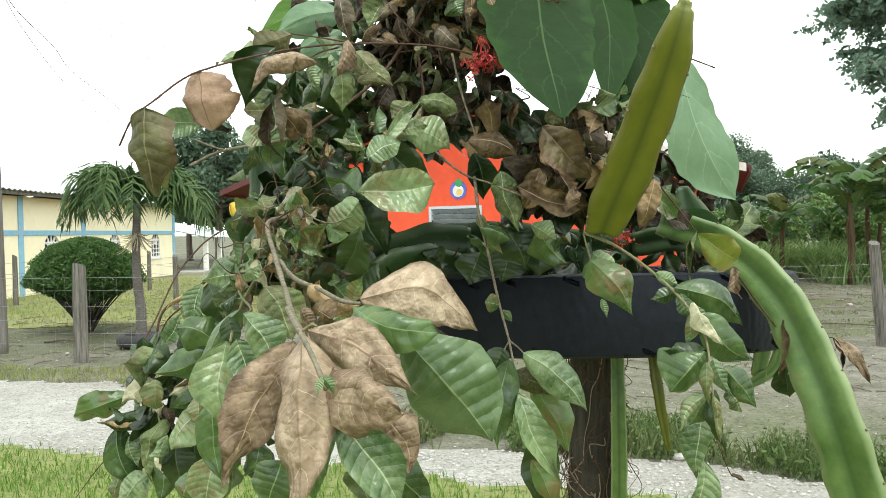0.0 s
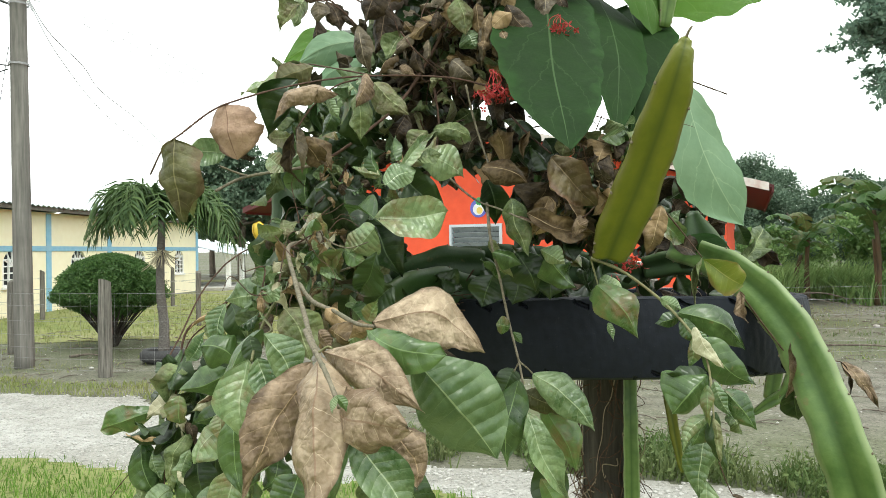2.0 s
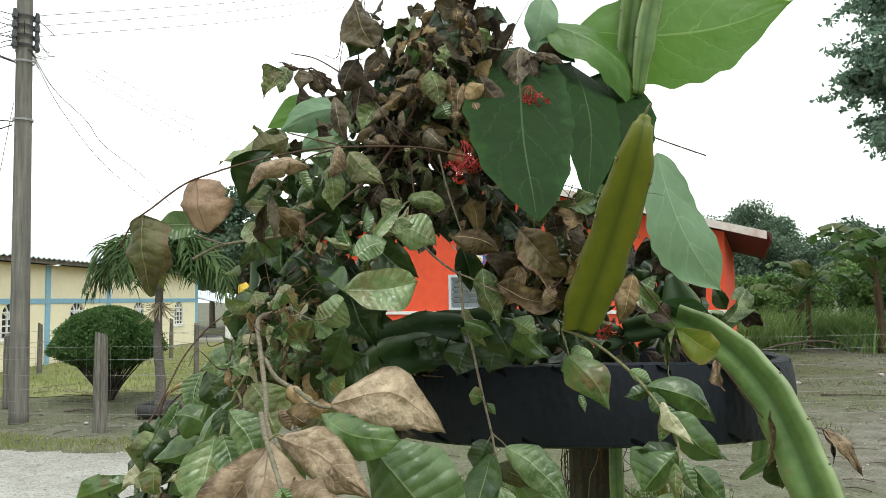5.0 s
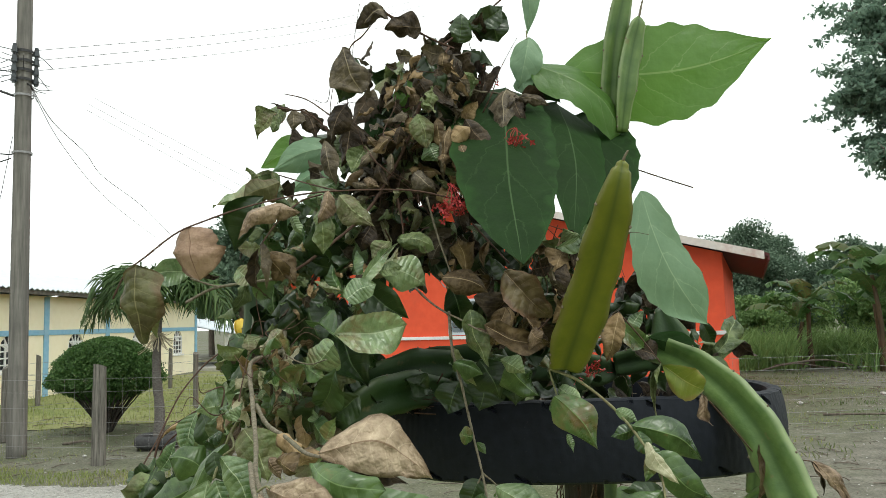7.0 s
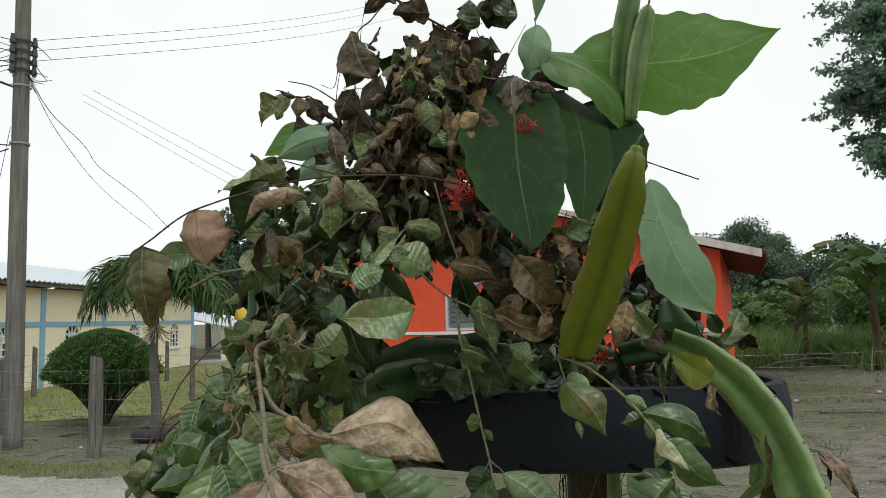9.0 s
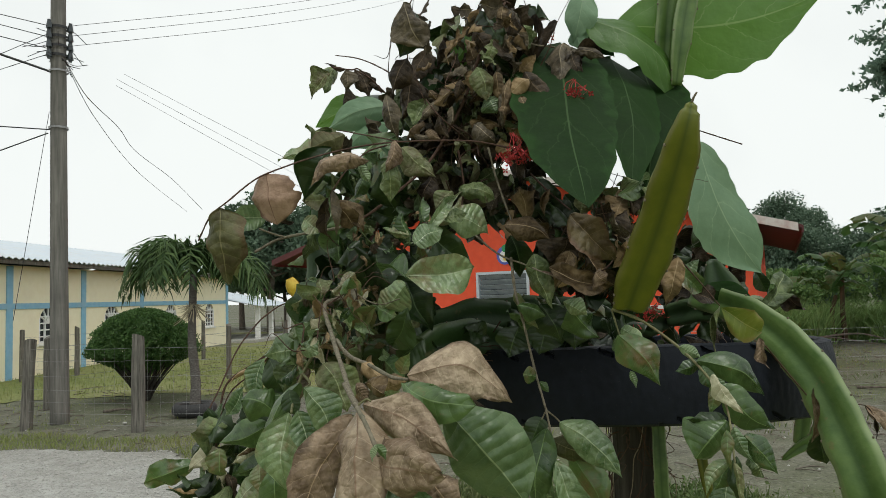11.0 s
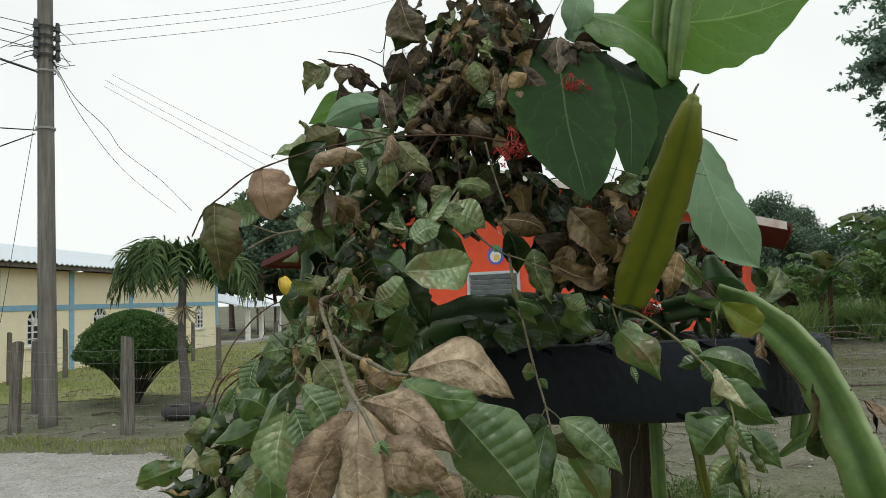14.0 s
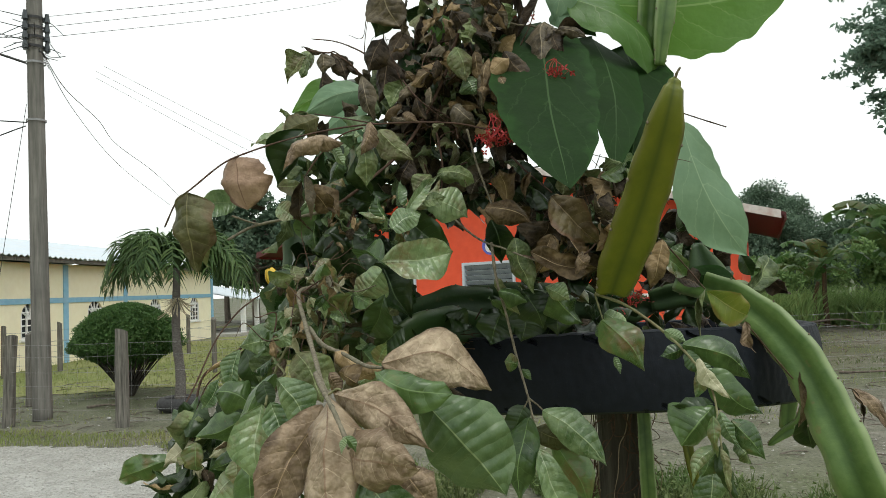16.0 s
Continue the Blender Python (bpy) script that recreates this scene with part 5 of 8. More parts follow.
def wires(name, a, b, heights, sag, label, stays=0.0, radius=0.0022, group=""):
    """Strands between two posts, each a part, and thin upright stays if asked."""
    t = thing(name, label, "wire fence", group)
    a, b = Vector(a), Vector(b)
    for h in heights:
        p, q = a + Vector((0, 0, h)), b + Vector((0, 0, h))
        vs, fs = tube([tuple(p), tuple(p.lerp(q, 0.33) - Vector((0, 0, sag))), tuple(p.lerp(q, 0.67) - Vector((0, 0, sag * 0.9))), tuple(q)], radius, radius, 4, 5)
        mesh_object("strand", vs, fs, M_WIRE, t)
    if stays:
        n = int((b - a).length / stays)
        vs, fs = [], []
        for i in range(1, n):
            p = a.lerp(b, i / n)
            v2, f2 = tube([tuple(p + Vector((0, 0, heights[0] - sag))), tuple(p + Vector((0.005, 0, (heights[0] + heights[-1]) / 2 - sag))), tuple(p + Vector((0, 0, heights[-1] - sag)))], radius * 0.7, radius * 0.7, 3, 1)
            o = len(vs)
            vs += v2
            fs += [tuple(c + o for c in f) for f in f2]
        ob = mesh_object("mesh", vs, fs, M_WIRE, t)
        ob["kind"] = "stuff"
    return t


fence_post(-6.21, 9.45, 1.2, 0.08, 1, (0.06, 0), label="dark leaning wooden fence post beside the pole")
fence_post(-4.37, 8.9, 1.2, 0.088, 2)
fence_post(-1.3, 9.1, 1.15, 0.08, 3)
fence_post(2.62, 9.2, 1.15, 0.075, 4)
fence_post(5.95, 9.3, 1.35, 0.075, 5, (-0.12, 0), label="grey fence post leaning over the field")
fence_post(9.6, 9.5, 1.2, 0.08, 6)
line = [(-6.3, 9.45, 0), (-4.42, 8.9, 0), (-1.3, 9.1, 0), (2.62, 9.2, 0), (5.95, 9.3, 0), (9.6, 9.5, 0)]
for i in range(len(line) - 1):
    wires("fence_wires", line[i], line[i + 1], [0.1, 0.24, 0.38, 0.54, 0.72, 0.92, 1.08], 0.015, "thin grey wire mesh strung between posts", 0.16, 0.0018, "roadside fence wires")
inner = [(-10.4, 15.7), (-9.7, 16.7), (-8.3, 21.0), (-5.45, 15.2), (-7.0, 11.2), (-4.7, 17.0)]
for i, (x, y) in enumerate(inner):
    fence_post(x, y, 1.15, 0.06, 20 + i, label="thin grey post of the lawn's fence", group="lawn fence posts")
for a, b in ((0, 1), (1, 2), (2, 5), (5, 3), (4, 3)):
    wires("lawn_fence_wires", (*inner[a], 0), (*inner[b], 0), [0.25, 0.5, 0.75, 1.0], 0.02, "thin wire strands of the lawn's fence", 0, 0.003, "lawn fence wires")


# ---- the power pole and its lines ----
def utility_pole():
    t = thing("utility_pole", "tall grey weathered utility pole with insulators and wire ties", "utility pole")
    x, y = POLE
    t.location = (x, y, ground_height(x, y))
    vs, fs = tube([(0, 0, -0.2), (-0.03, 0, 2.5), (-0.06, 0, 5.5), (-0.09, 0, 8.6)], 0.128, 0.092, 20, 8)
    mesh_object("shaft", vs, fs, M_POLE, t, smooth=True)
    for z in (5.3, 5.44, 5.58, 5.72):
        for a in (0.3, 2.6, 4.4):
            bm = bmesh.new()
            mm = Matrix.Translation((-0.06 + 0.16 * math.cos(a), 0.16 * math.sin(a), z))
            bmesh.ops.create_cone(bm, cap_ends=True, segments=12, radius1=0.045, radius2=0.03, depth=0.1, matrix=mm)
            bmesh.ops.create_cone(bm, cap_ends=True, segments=12, radius1=0.026, radius2=0.026, depth=0.16, matrix=mm)
            part("insulator", bm, M_GLASS, t, "dark insulator")
        bm = bmesh.new()
        bmesh.ops.create_cone(bm, cap_ends=False, segments=20, radius1=0.128, radius2=0.128, depth=0.04, matrix=Matrix.Translation((-0.06, 0, z)))
        part("clamp", bm, M_CABLE, t)
    for z in (5.07, 4.23):
        bm = bmesh.new()
        bmesh.ops.create_cone(bm, cap_ends=False, segments=20, radius1=0.132, radius2=0.132, depth=0.03, matrix=Matrix.Translation((-0.05, 0, z)))
        part("strap", bm, M_WIRE, t)
    # loose wire ends round the insulators
    r = random.Random(8)
    vs, fs = [], []
    for i in range(22):
        a = r.uniform(0, 6.28)
        p = Vector((-0.06, 0, r.uniform(5.2, 5.75)))
        e = p + Vector((math.cos(a) * r.uniform(0.25, 0.55), math.sin(a) * 0.3, r.uniform(-0.3, 0.1)))
        v2, f2 = tube([tuple(p), tuple(p.lerp(e, 0.5) + Vector((0, 0, r.uniform(-0.08, 0.08)))), tuple(e)], 0.006, 0.005, 4, 4)
        o = len(vs)
        vs += v2
        fs += [tuple(c + o for c in f) for f in f2]
    ob = mesh_object("wire_tie", vs, fs, M_CABLE, t)
    ob["kind"] = "stuff"


utility_pole()


def cable(a, b, sag, r=0.007, label="thin overhead power cable", mid=None):
    a, b = Vector(a), Vector(b)
    pts = [a, a.lerp(b, 0.3) - Vector((0, 0, sag * 0.84)), a.lerp(b, 0.6) - Vector((0, 0, sag * 0.96)), b] if mid is None else [a, *[Vector(q) for q in mid], b]
    vs, fs = tube([tuple(p) for p in pts], r, r, 5, 10)
    return tagged(mesh_object("power_cable", vs, fs, M_CABLE), label, "cable", "overhead cables")


px_, py_ = POLE
cable((-5.707, 9.366, 5.544), (-0.564, 25.160, 13.579), 0.25, 0.004)
cable((-5.711, 9.375, 5.402), (-0.570, 25.176, 13.332), 0.25, 0.004)
cable((-5.715, 9.385, 5.261), (-0.581, 25.204, 12.921), 0.25, 0.004)
cable((-5.858, 9.308, 5.552), (-8.855, 8.212, 6.390), 0.08, 0.006)
cable((-5.862, 9.319, 5.395), (-8.857, 8.217, 6.318), 0.08, 0.006)
cable((-5.866, 9.330, 5.231), (-8.861, 8.226, 6.176), 0.08, 0.006)
cable((-5.861, 9.316, 5.434), (-8.919, 8.375, 3.935), 0.08, 0.005)
cable((-5.868, 9.335, 5.153), (-8.916, 8.368, 4.042), 0.08, 0.005)
cable((-5.859, 9.351, 4.917), (-8.860, 8.224, 6.212), 0.08, 0.017, "thick black overhead cable")
cable((-5.880, 9.406, 4.104), (-8.905, 8.340, 4.469), 0.08, 0.009)
cable((-5.897, 9.408, 4.057), (-8.945, 8.444, 2.904), 0.08, 0.009)
cable((-5.635, 9.351, 5.069), (-8.076, 20.421, 4.422), 0, 0.006, "slack black service cable to the house", [(-5.931, 10.455, 4.864), (-6.463, 12.437, 4.880), (-7.118, 14.413, 4.880), (-7.640, 17.406, 4.790)])
cable((-5.636, 9.352, 5.053), (-8.527, 20.404, 4.366), 0, 0.005, "slack black service cable to the house", [(-6.340, 11.446, 4.779), (-7.544, 15.415, 4.616)])
cable((-5.873, 9.389, 4.354), (-6.407, 9.459, 1.472), 0.0, 0.004, "thin stay wire beside the pole")
cable((-16.611, 32.511, 12.731), (1.664, 36.022, 2.843), 0.1, 0.008)
cable((-17.020, 32.507, 12.525), (1.645, 36.070, 2.132), 0.1, 0.008)
cable((-17.028, 32.528, 12.203), (1.627, 36.117, 1.420), 0.1, 0.008)


# ---- loose things on the field ----
def fallen_branch(points, r, label):
    vs, fs = tube(points, r, r * 0.4, 6, 5, 0.15, random.Random(3))
    tagged(mesh_object("fallen_branch", vs, fs, M_TRUNK, smooth=True), label, "branch", "fallen branches")


fallen_branch([(9.0, 20.3, 0.15), (10.2, 20.0, 0.3), (11.0, 19.9, 0.12)], 0.04, "pale dead branch lying before the tall grass")
fallen_branch([(8.6, 20.2, 0.05), (9.4, 20.0, 0.22), (10.5, 19.6, 0.04)], 0.03, "pale dead branch lying before the tall grass")
fallen_branch([(5.9, 11.6, 0.0), (6.6, 11.0, 0.06), (7.2, 10.4, 0.02)], 0.02, "thin dead stick on the bare earth")
fallen_branch([(-5.8, 10.7, 0.02), (-5.5, 10.72, 0.05), (-5.2, 10.68, 0.02)], 0.025, "short dark stick on the bare earth")


def litter():
    for i, (x, y, s) in enumerate(((3.4, 8.8, 0.1), (3.55, 9.0, 0.07), (8.4, 14.2, 0.06), (6.2, 13.0, 0.05), (-4.9, 9.6, 0.03), (1.7, 4.85, 0.05))):
        r = random.Random(i)
        bm = bmesh.new()
        bmesh.ops.create_icosphere(bm, subdivisions=2, radius=s)
        for v in bm.verts:
            v.co *= 1 + 0.3 * noise.noise(v.co * 18 + Vector((i * 3, 0, 0)))
            v.co.z *= 0.6
        me = bpy.data.meshes.new("stone")
        bm.to_mesh(me)
        bm.free()
        me.materials.append(M_STONE)
        ob = new("stone", me)
        ob.location = (x, y, ground_height(x, y) + s * 0.3)
        tagged(ob, "pale stone lying on the ground", "stone", "loose stones")


litter()


# ---- the tyre planter on its post ----
NEST = (0.020, 1.152, 1.514)
TYRE = Vector((0.295, 1.335, 1.449))


def tyre_planter():
    t = thing("tyre_planter", "worn black tyre laid flat on a post as a planter", "tyre planter")
    t.location = TYRE
    t.rotation_euler = (radians(-2.0), 0, 0)
    seg, r_out, half = 900, 0.38, 0.058
    # the upper side wall is cut away: a thin edge, then the tread outside and the bare inside
    prof = [(r_out - 0.028, half - 0.002), (r_out - 0.022, half + 0.001), (r_out - 0.012, half), (r_out - 0.006, half - 0.002)]
    zs = [half - 0.004 - 0.0014 * k for k in range(19)]
    zs += list(np.linspace(zs[-1] - 0.006, -zs[-1] + 0.006, 7))
    zs += [-q for q in zs[18::-1]]
    for z in zs:
        prof.append((r_out - 2.0 * z * z, float(z)))
    last = len(prof)
    prof += [(r_out - 0.014, -half), (r_out - 0.05, -half - 0.001), (r_out - 0.1, -half + 0.006), (r_out - 0.1, -half + 0.014), (r_out - 0.05, -half + 0.01), (r_out - 0.03, -half + 0.03), (r_out - 0.027, 0.0), (r_out - 0.029, half - 0.014)]
    n = len(prof)
    vs, fs = [], []
    for i in range(seg):
        a = 2 * math.pi * i / seg
        wob = 1 + 0.008 * math.sin(2 * a + 0.7) + 0.004 * math.sin(5 * a)
        for j, (r, z) in enumerate(prof):
            cut = 0.0
            if 2 <= j < last:
                down = half - abs(z)
                arc = (a + (0.0 if z > 0 else 0.11)) * 0.38
                row = int(arc / 0.077)
                s = arc - row * 0.077 - 0.006 * math.sin(row * 2.3)
                span = 0.024 + 0.007 * math.sin(row * 1.7)
                # a slanting worn slit below the shoulder, and a nick in its edge
                if 0 < s < span and abs(down - 0.004 - (s if z > 0 else span - s) * 0.42) < 0.003 and row % 5 != 3:
                    cut = 0.0075
                elif down < 0.006 and abs(s - span * 1.6) < 0.0028 and row % 3:
                    cut = 0.004
                cut += 0.0007 * noise.noise((a * 40, z * 60, 2.0))
            vs.append((math.cos(a) * (r * wob - cut), math.sin(a) * (r * wob - cut), z + 0.003 * math.sin(3 * a) + (0.0015 * noise.noise((a * 20, 0, 0)) if j < 5 else 0)))
    for i in range(seg):
        for j in range(n):
            a, b = i * n + j, ((i + 1) % seg) * n + j
            a2, b2 = i * n + (j + 1) % n, ((i + 1) % seg) * n + (j + 1) % n
            fs.append((a, b, b2, a2))
    mesh_object("tyre", vs, fs, M_RUBBER, t)
    vs, fs = [], []
    rings, sg = 10, 48
    for i in range(rings):
        for j in range(sg):
            a = 2 * math.pi * j / sg
            r = 0.352 * (i + 0.7) / rings
            vs.append((math.cos(a) * r, math.sin(a) * r, 0.012 + 0.016 * noise.noise((math.cos(a) * r * 14, math.sin(a) * r * 14, 1.5))))
    for i in range(rings - 1):
        for j in range(sg):
            fs.append((i * sg + j, i * sg + (j + 1) % sg, (i + 1) * sg + (j + 1) % sg, (i + 1) * sg + j))
    fs.append(tuple(range(sg))[::-1])
    mesh_object("soil", vs, fs, M_SOIL, t, "dark dry soil", True)
    vs, fs = tube([(0, 0, -0.058), (0, 0, -0.05)], 0.3, 0.3, 24, 1)
    mesh_object("base_board", vs, fs, M_POST, t, "round wooden base under the soil")


tyre_planter()


def planter_post():
    t = thing("wooden_post", "rough wooden post overgrown with thin dry aerial roots under the tyre", "post")
    t.location = (TYRE.x + 0.028, TYRE.y, 0)
    top = TYRE.z - 0.059
    vs, fs = [], []
    sides, rings = 28, 40
    for i in range(rings):
        k = i / (rings - 1)
        for j in range(sides):
            a = 2 * math.pi * j / sides
            r = 0.041 * (1 + 0.1 * noise.noise((math.cos(a) * 2, math.sin(a) * 2, k * 3)) + 0.1 * noise.noise((math.cos(a) * 7, math.sin(a) * 7, k * 1.6)))
            vs.append((math.cos(a) * r, math.sin(a) * r, -0.1 + (top + 0.1) * k))
    for i in range(rings - 1):
        for j in range(sides):
            a, b = i * sides + j, i * sides + (j + 1) % sides
            fs.append((a, b, b + sides, a + sides))
    fs.append(tuple(range(len(vs) - sides, len(vs))))
    mesh_object("shaft", vs, fs, M_POST, t, smooth=True)
    r = random.Random(4)
    for i in range(230):
        a0, z0 = r.uniform(0, 6.28), r.uniform(0.75, top)
        pts = []
        turn, drop = r.uniform(-1.6, 1.6), r.uniform(0.02, 0.25)
        for k in range(6):
            s = k / 5
            a = a0 + turn * s + 0.25 * r.uniform(-1, 1)
            rr = 0.0435 + 0.02 * abs(r.gauss(0, 1)) * (0.2 + s)
            pts.append((math.cos(a) * rr, math.sin(a) * rr, z0 - drop * s + r.uniform(-0.012, 0.012)))
        vs, fs = tube(pts, 0.0012, 0.0006, 4, 4)
        mesh_object("aerial_root", vs, fs, M_STRAW if i % 4 == 0 else M_TWIG_DARK, t, "thin dry aerial root" if i == 0 else "")


planter_post()


def bird_nest():
    t = thing("nest", "loose nest of dry twigs and straw among the stems", "nest")
    t.location = NEST
    r = random.Random(9)
    vs, fs = [], []
    for i in range(240):
        a = r.uniform(0, 6.28)
        rr = 0.045 + 0.022 * abs(r.gauss(0, 1))
        z = r.gauss(0, 0.012) + (rr - 0.05) * 0.25
        p = Vector((math.cos(a) * rr, math.sin(a) * rr, z))
        d = Vector((-math.sin(a) + r.gauss(0, 0.5), math.cos(a) + r.gauss(0, 0.5), r.gauss(0, 0.18))).normalized() * r.uniform(0.025, 0.07)
        v2, f2 = tube([tuple(p - d), tuple(p + Vector((0, 0, r.gauss(0, 0.005)))), tuple(p + d)], r.uniform(0.0005, 0.0012), 0.0004, 4, 2)
        o = len(vs)
        vs += v2
        fs += [tuple(c + o for c in f) for f in f2]
    ob = mesh_object("twigs", vs, fs, M_TWIG_DARK, t)
    ob["kind"] = "stuff"


bird_nest()


def flower_cluster(parent, at, n, seed, drop, reach):
    """A wilted head: thin red tubes hanging from one point, each with a small four-petalled star."""
    r = random.Random(seed)
    at = Vector(at)
    head = at + Vector((0, 0.005, drop))
    grp = None
    vs, fs = [], []
    for i in range(n):
        e = at + Vector((r.gauss(0, reach * 0.6), r.gauss(0, reach * 0.4), r.gauss(0, reach * 0.4)))
        v2, f2 = tube([tuple(head + Vector((r.gauss(0, 0.003), r.gauss(0, 0.003), 0))), tuple(head.lerp(e, 0.55) + Vector((r.gauss(0, 0.004), 0, 0.004))), tuple(e)], 0.0005, 0.0004, 4, 4)
        o = len(vs)
        if i % 7 == 0:
            vs += v2
            fs += [tuple(c + o for c in f) for f in f2]
        ax = Vector((r.gauss(0, 1), r.gauss(0, 1), r.gauss(-0.3, 1))).normalized()
        sx = ax.orthogonal().normalized()
        sy = ax.cross(sx)
        for k in range(4):
            a = k * math.pi / 2 + r.uniform(-0.3, 0.3)
            d = sx * math.cos(a) + sy * math.sin(a)
            w = ax.cross(d) * 0.0015
            ln = r.uniform(0.004, 0.007)
            o = len(vs)
            vs += [e, e + d * ln * 0.5 + w, e + d * ln + ax * 0.001, e + d * ln * 0.5 - w]
            fs.append((o, o + 1, o + 2, o + 3))
    return mesh_object("blossom", vs, fs, M_RED, parent, "wilted red flower cluster")


def yellow_bud(at):
    """A drooping yellow bud of overlapping petals."""
    t = thing("yellow_bud", "closed bright yellow flower bud on a thin twig", "flower bud")
    t.location = at
    r = random.Random(2)
    for k in range(6):
        a = k * math.pi / 3
        vs, fs = [], []
        n, m = 8, 5
        for i in range(n + 1):
            v = i / n
            rad = 0.0082 * math.sin(math.pi * min(1, v * 0.86 + 0.1)) ** 0.75 + 0.0011 * (k % 2) + 0.0016 * max(0.0, 0.25 - v) * (k % 3)
            for j in range(m + 1):
                b = a + (j / m - 0.5) * 1.5
                vs.append((math.cos(b) * rad, math.sin(b) * rad, 0.013 - v * 0.026))
        for i in range(n):
            for j in range(m):
                q = i * (m + 1) + j
                fs.append((q, q + 1, q + m + 2, q + m + 1))
        mesh_object("petal", vs, fs, M_BUD, t, smooth=True)
    bm = bmesh.new()
    bmesh.ops.create_cone(bm, cap_ends=True, segments=10, radius1=0.0055, radius2=0.003, depth=0.008, matrix=Matrix.Translation((0, 0, -0.0145)))
    part("calyx", bm, M_LEAF["pale"], t, "pale green calyx", True)
    t.rotation_euler = (0.25, -0.35, 0)
    t.scale = (1.95, 1.95, 2.05)


GAPS = (((0.025, 0.698, 1.624), (0.001, 1.348, 1.644), 0.034, 0.066), ((0.076, 0.699, 1.631), (0.096, 1.349, 1.657), 0.034, 0.062), ((0.017, 0.794, 1.745), (-0.005, 1.341, 1.839), 0.006, 0.011), ((-0.021, 0.793, 1.734), (-0.068, 1.340, 1.820), 0.004, 0.008))


def in_gap(p, pad=0.0):
    """True within the tubes kept clear along the camera's sight lines, so that house and sky show as seen from there.
    """
    for a, b, ra, rb in GAPS:
        a, b = Vector(a), Vector(b)
        k = min(1.0, max(0.0, (p - a).dot(b - a) / (b - a).length_squared))
        if (a.lerp(b, k) - p).length < ra + (rb - ra) * k + pad:
            return True
    return False


def dead_leaves(parent, n, seed, lo, hi, kinds, size):
    """Shrivelled leaves at random within a block of the bush."""
    r = random.Random(seed)
    made = 0
    while made < n:
        p = Vector([r.uniform(a, b) for a, b in zip(lo, hi)])
        d = Vector((r.gauss(0, 0.6), r.gauss(0, 0.5), r.gauss(-0.55, 0.6))).normalized() * size * r.uniform(0.6, 1.35)
        if in_gap(p + d * 0.5, 0.2 * d.length):
            made += 1
            continue
        leaf(parent, r.choice(kinds), r.choice(("oval", "round", "oval", "obov", "lance")), tuple(p), tuple(p + d), d.length * r.uniform(0.48, 0.85), r.uniform(-80, 80), r.uniform(-0.15, 0.25), r.uniform(0.2, 0.9), r.uniform(0.04, 0.1), r.uniform(0, 0.8), r.uniform(-60, 60), n=12, m=6)
        made += 1


def twig_tangle(parent, n, seed, lo, hi, material, r0=0.0016, ln=0.12):
    r = random.Random(seed)
    for i in range(n):
        p = Vector([r.uniform(a, b) for a, b in zip(lo, hi)])
        d = Vector((r.gauss(0, 0.6), r.gauss(0, 0.35), r.gauss(0.2, 0.8))).normalized() * ln * r.uniform(0.5, 1.3)
        if in_gap(p + d * 0.5, 0.01):
            continue
        wig = [p + d * q + Vector((r.gauss(0, 0.012), r.gauss(0, 0.012), r.gauss(0, 0.012))) for q in (0.33, 0.66)]
        stem(parent, material, r0 * r.uniform(0.6, 1.3), r0 * 0.4, tuple(p), tuple(wig[0]), tuple(wig[1]), tuple(p + d), name="twig")


# ---- plants in the planter ----
branch = thing("leafy_branch", "drooping cut branch with large leathery leaves, partly dried brown", "branch")
shrub = thing("wilted_shrub", "wilted shrub with shrivelled brown leaves and red flowers", "shrub")
sprig = thing("hanging_sprig", "thin leafy sprig hanging before the tyre", "sprig", "hanging sprigs")
sprig_b = thing("hanging_sprig", "leafy green sprig slanting down across the tyre", "sprig", "hanging sprigs")
broad = thing("broadleaf_plant", "plant with very large smooth green leaves", "plant")
cactus = thing("climbing_cactus", "climbing cactus with long three-winged green stems", "cactus")
leaf(branch, "dry", "oval", (-0.075, 0.507, 1.507), (-0.117, 0.470, 1.415), 0.046, -26, 0.06, 0.2, wave=0.03, curl=0.15, crumple=0.2, bow=0.04, exact=True)
leaf(branch, "bleach", "oval", (-0.065, 0.487, 1.515), (-0.059, 0.414, 1.414), 0.058, 16, 0.12, 0.44, wave=0.03, curl=0.2, crumple=0.16, bow=-0.06, exact=True)
stem(branch, M_TWIG, 0.0033, 0.0024, (-0.086, 0.537, 1.528), (-0.068, 0.482, 1.520), (-0.055, 0.452, 1.510), (-0.046, 0.436, 1.498), (-0.041, 0.426, 1.490))
leaf(branch, "green", "lance", (-0.042, 0.421, 1.499), (-0.035, 0.421, 1.488), 0.007, 0, 0.1, 0.5, exact=True)
leaf(branch, "pale", "lance", (-0.042, 0.421, 1.499), (-0.045, 0.421, 1.487), 0.007, 30, 0.1, 0.5, exact=True)
leaf(branch, "bleach", "oval", (-0.065, 0.507, 1.515), (0.012, 0.465, 1.477), 0.047, 8, 0.16, 0.3, wave=0.03, curl=0.35, crumple=0.18, bow=-0.09, lop=0.12, exact=True)
leaf(branch, "bleach", "round", (-0.049, 0.456, 1.480), (0.006, 0.425, 1.475), 0.052, 10, 0.22, 0.4, wave=0.05, curl=0.6, crumple=0.22, bow=-0.06, exact=True)
leaf(branch, "dry", "oval", (-0.012, 0.465, 1.466), (0.007, 0.474, 1.420), 0.043, -24, 0.1, 0.35, wave=0.05, curl=0.5, crumple=0.24, bow=-0.1, exact=True)
leaf(branch, "dry", "lance", (-0.041, 0.461, 1.482), (-0.022, 0.451, 1.491), 0.013, 30, 0.1, 0.5, curl=0.5, crumple=0.2, exact=True)
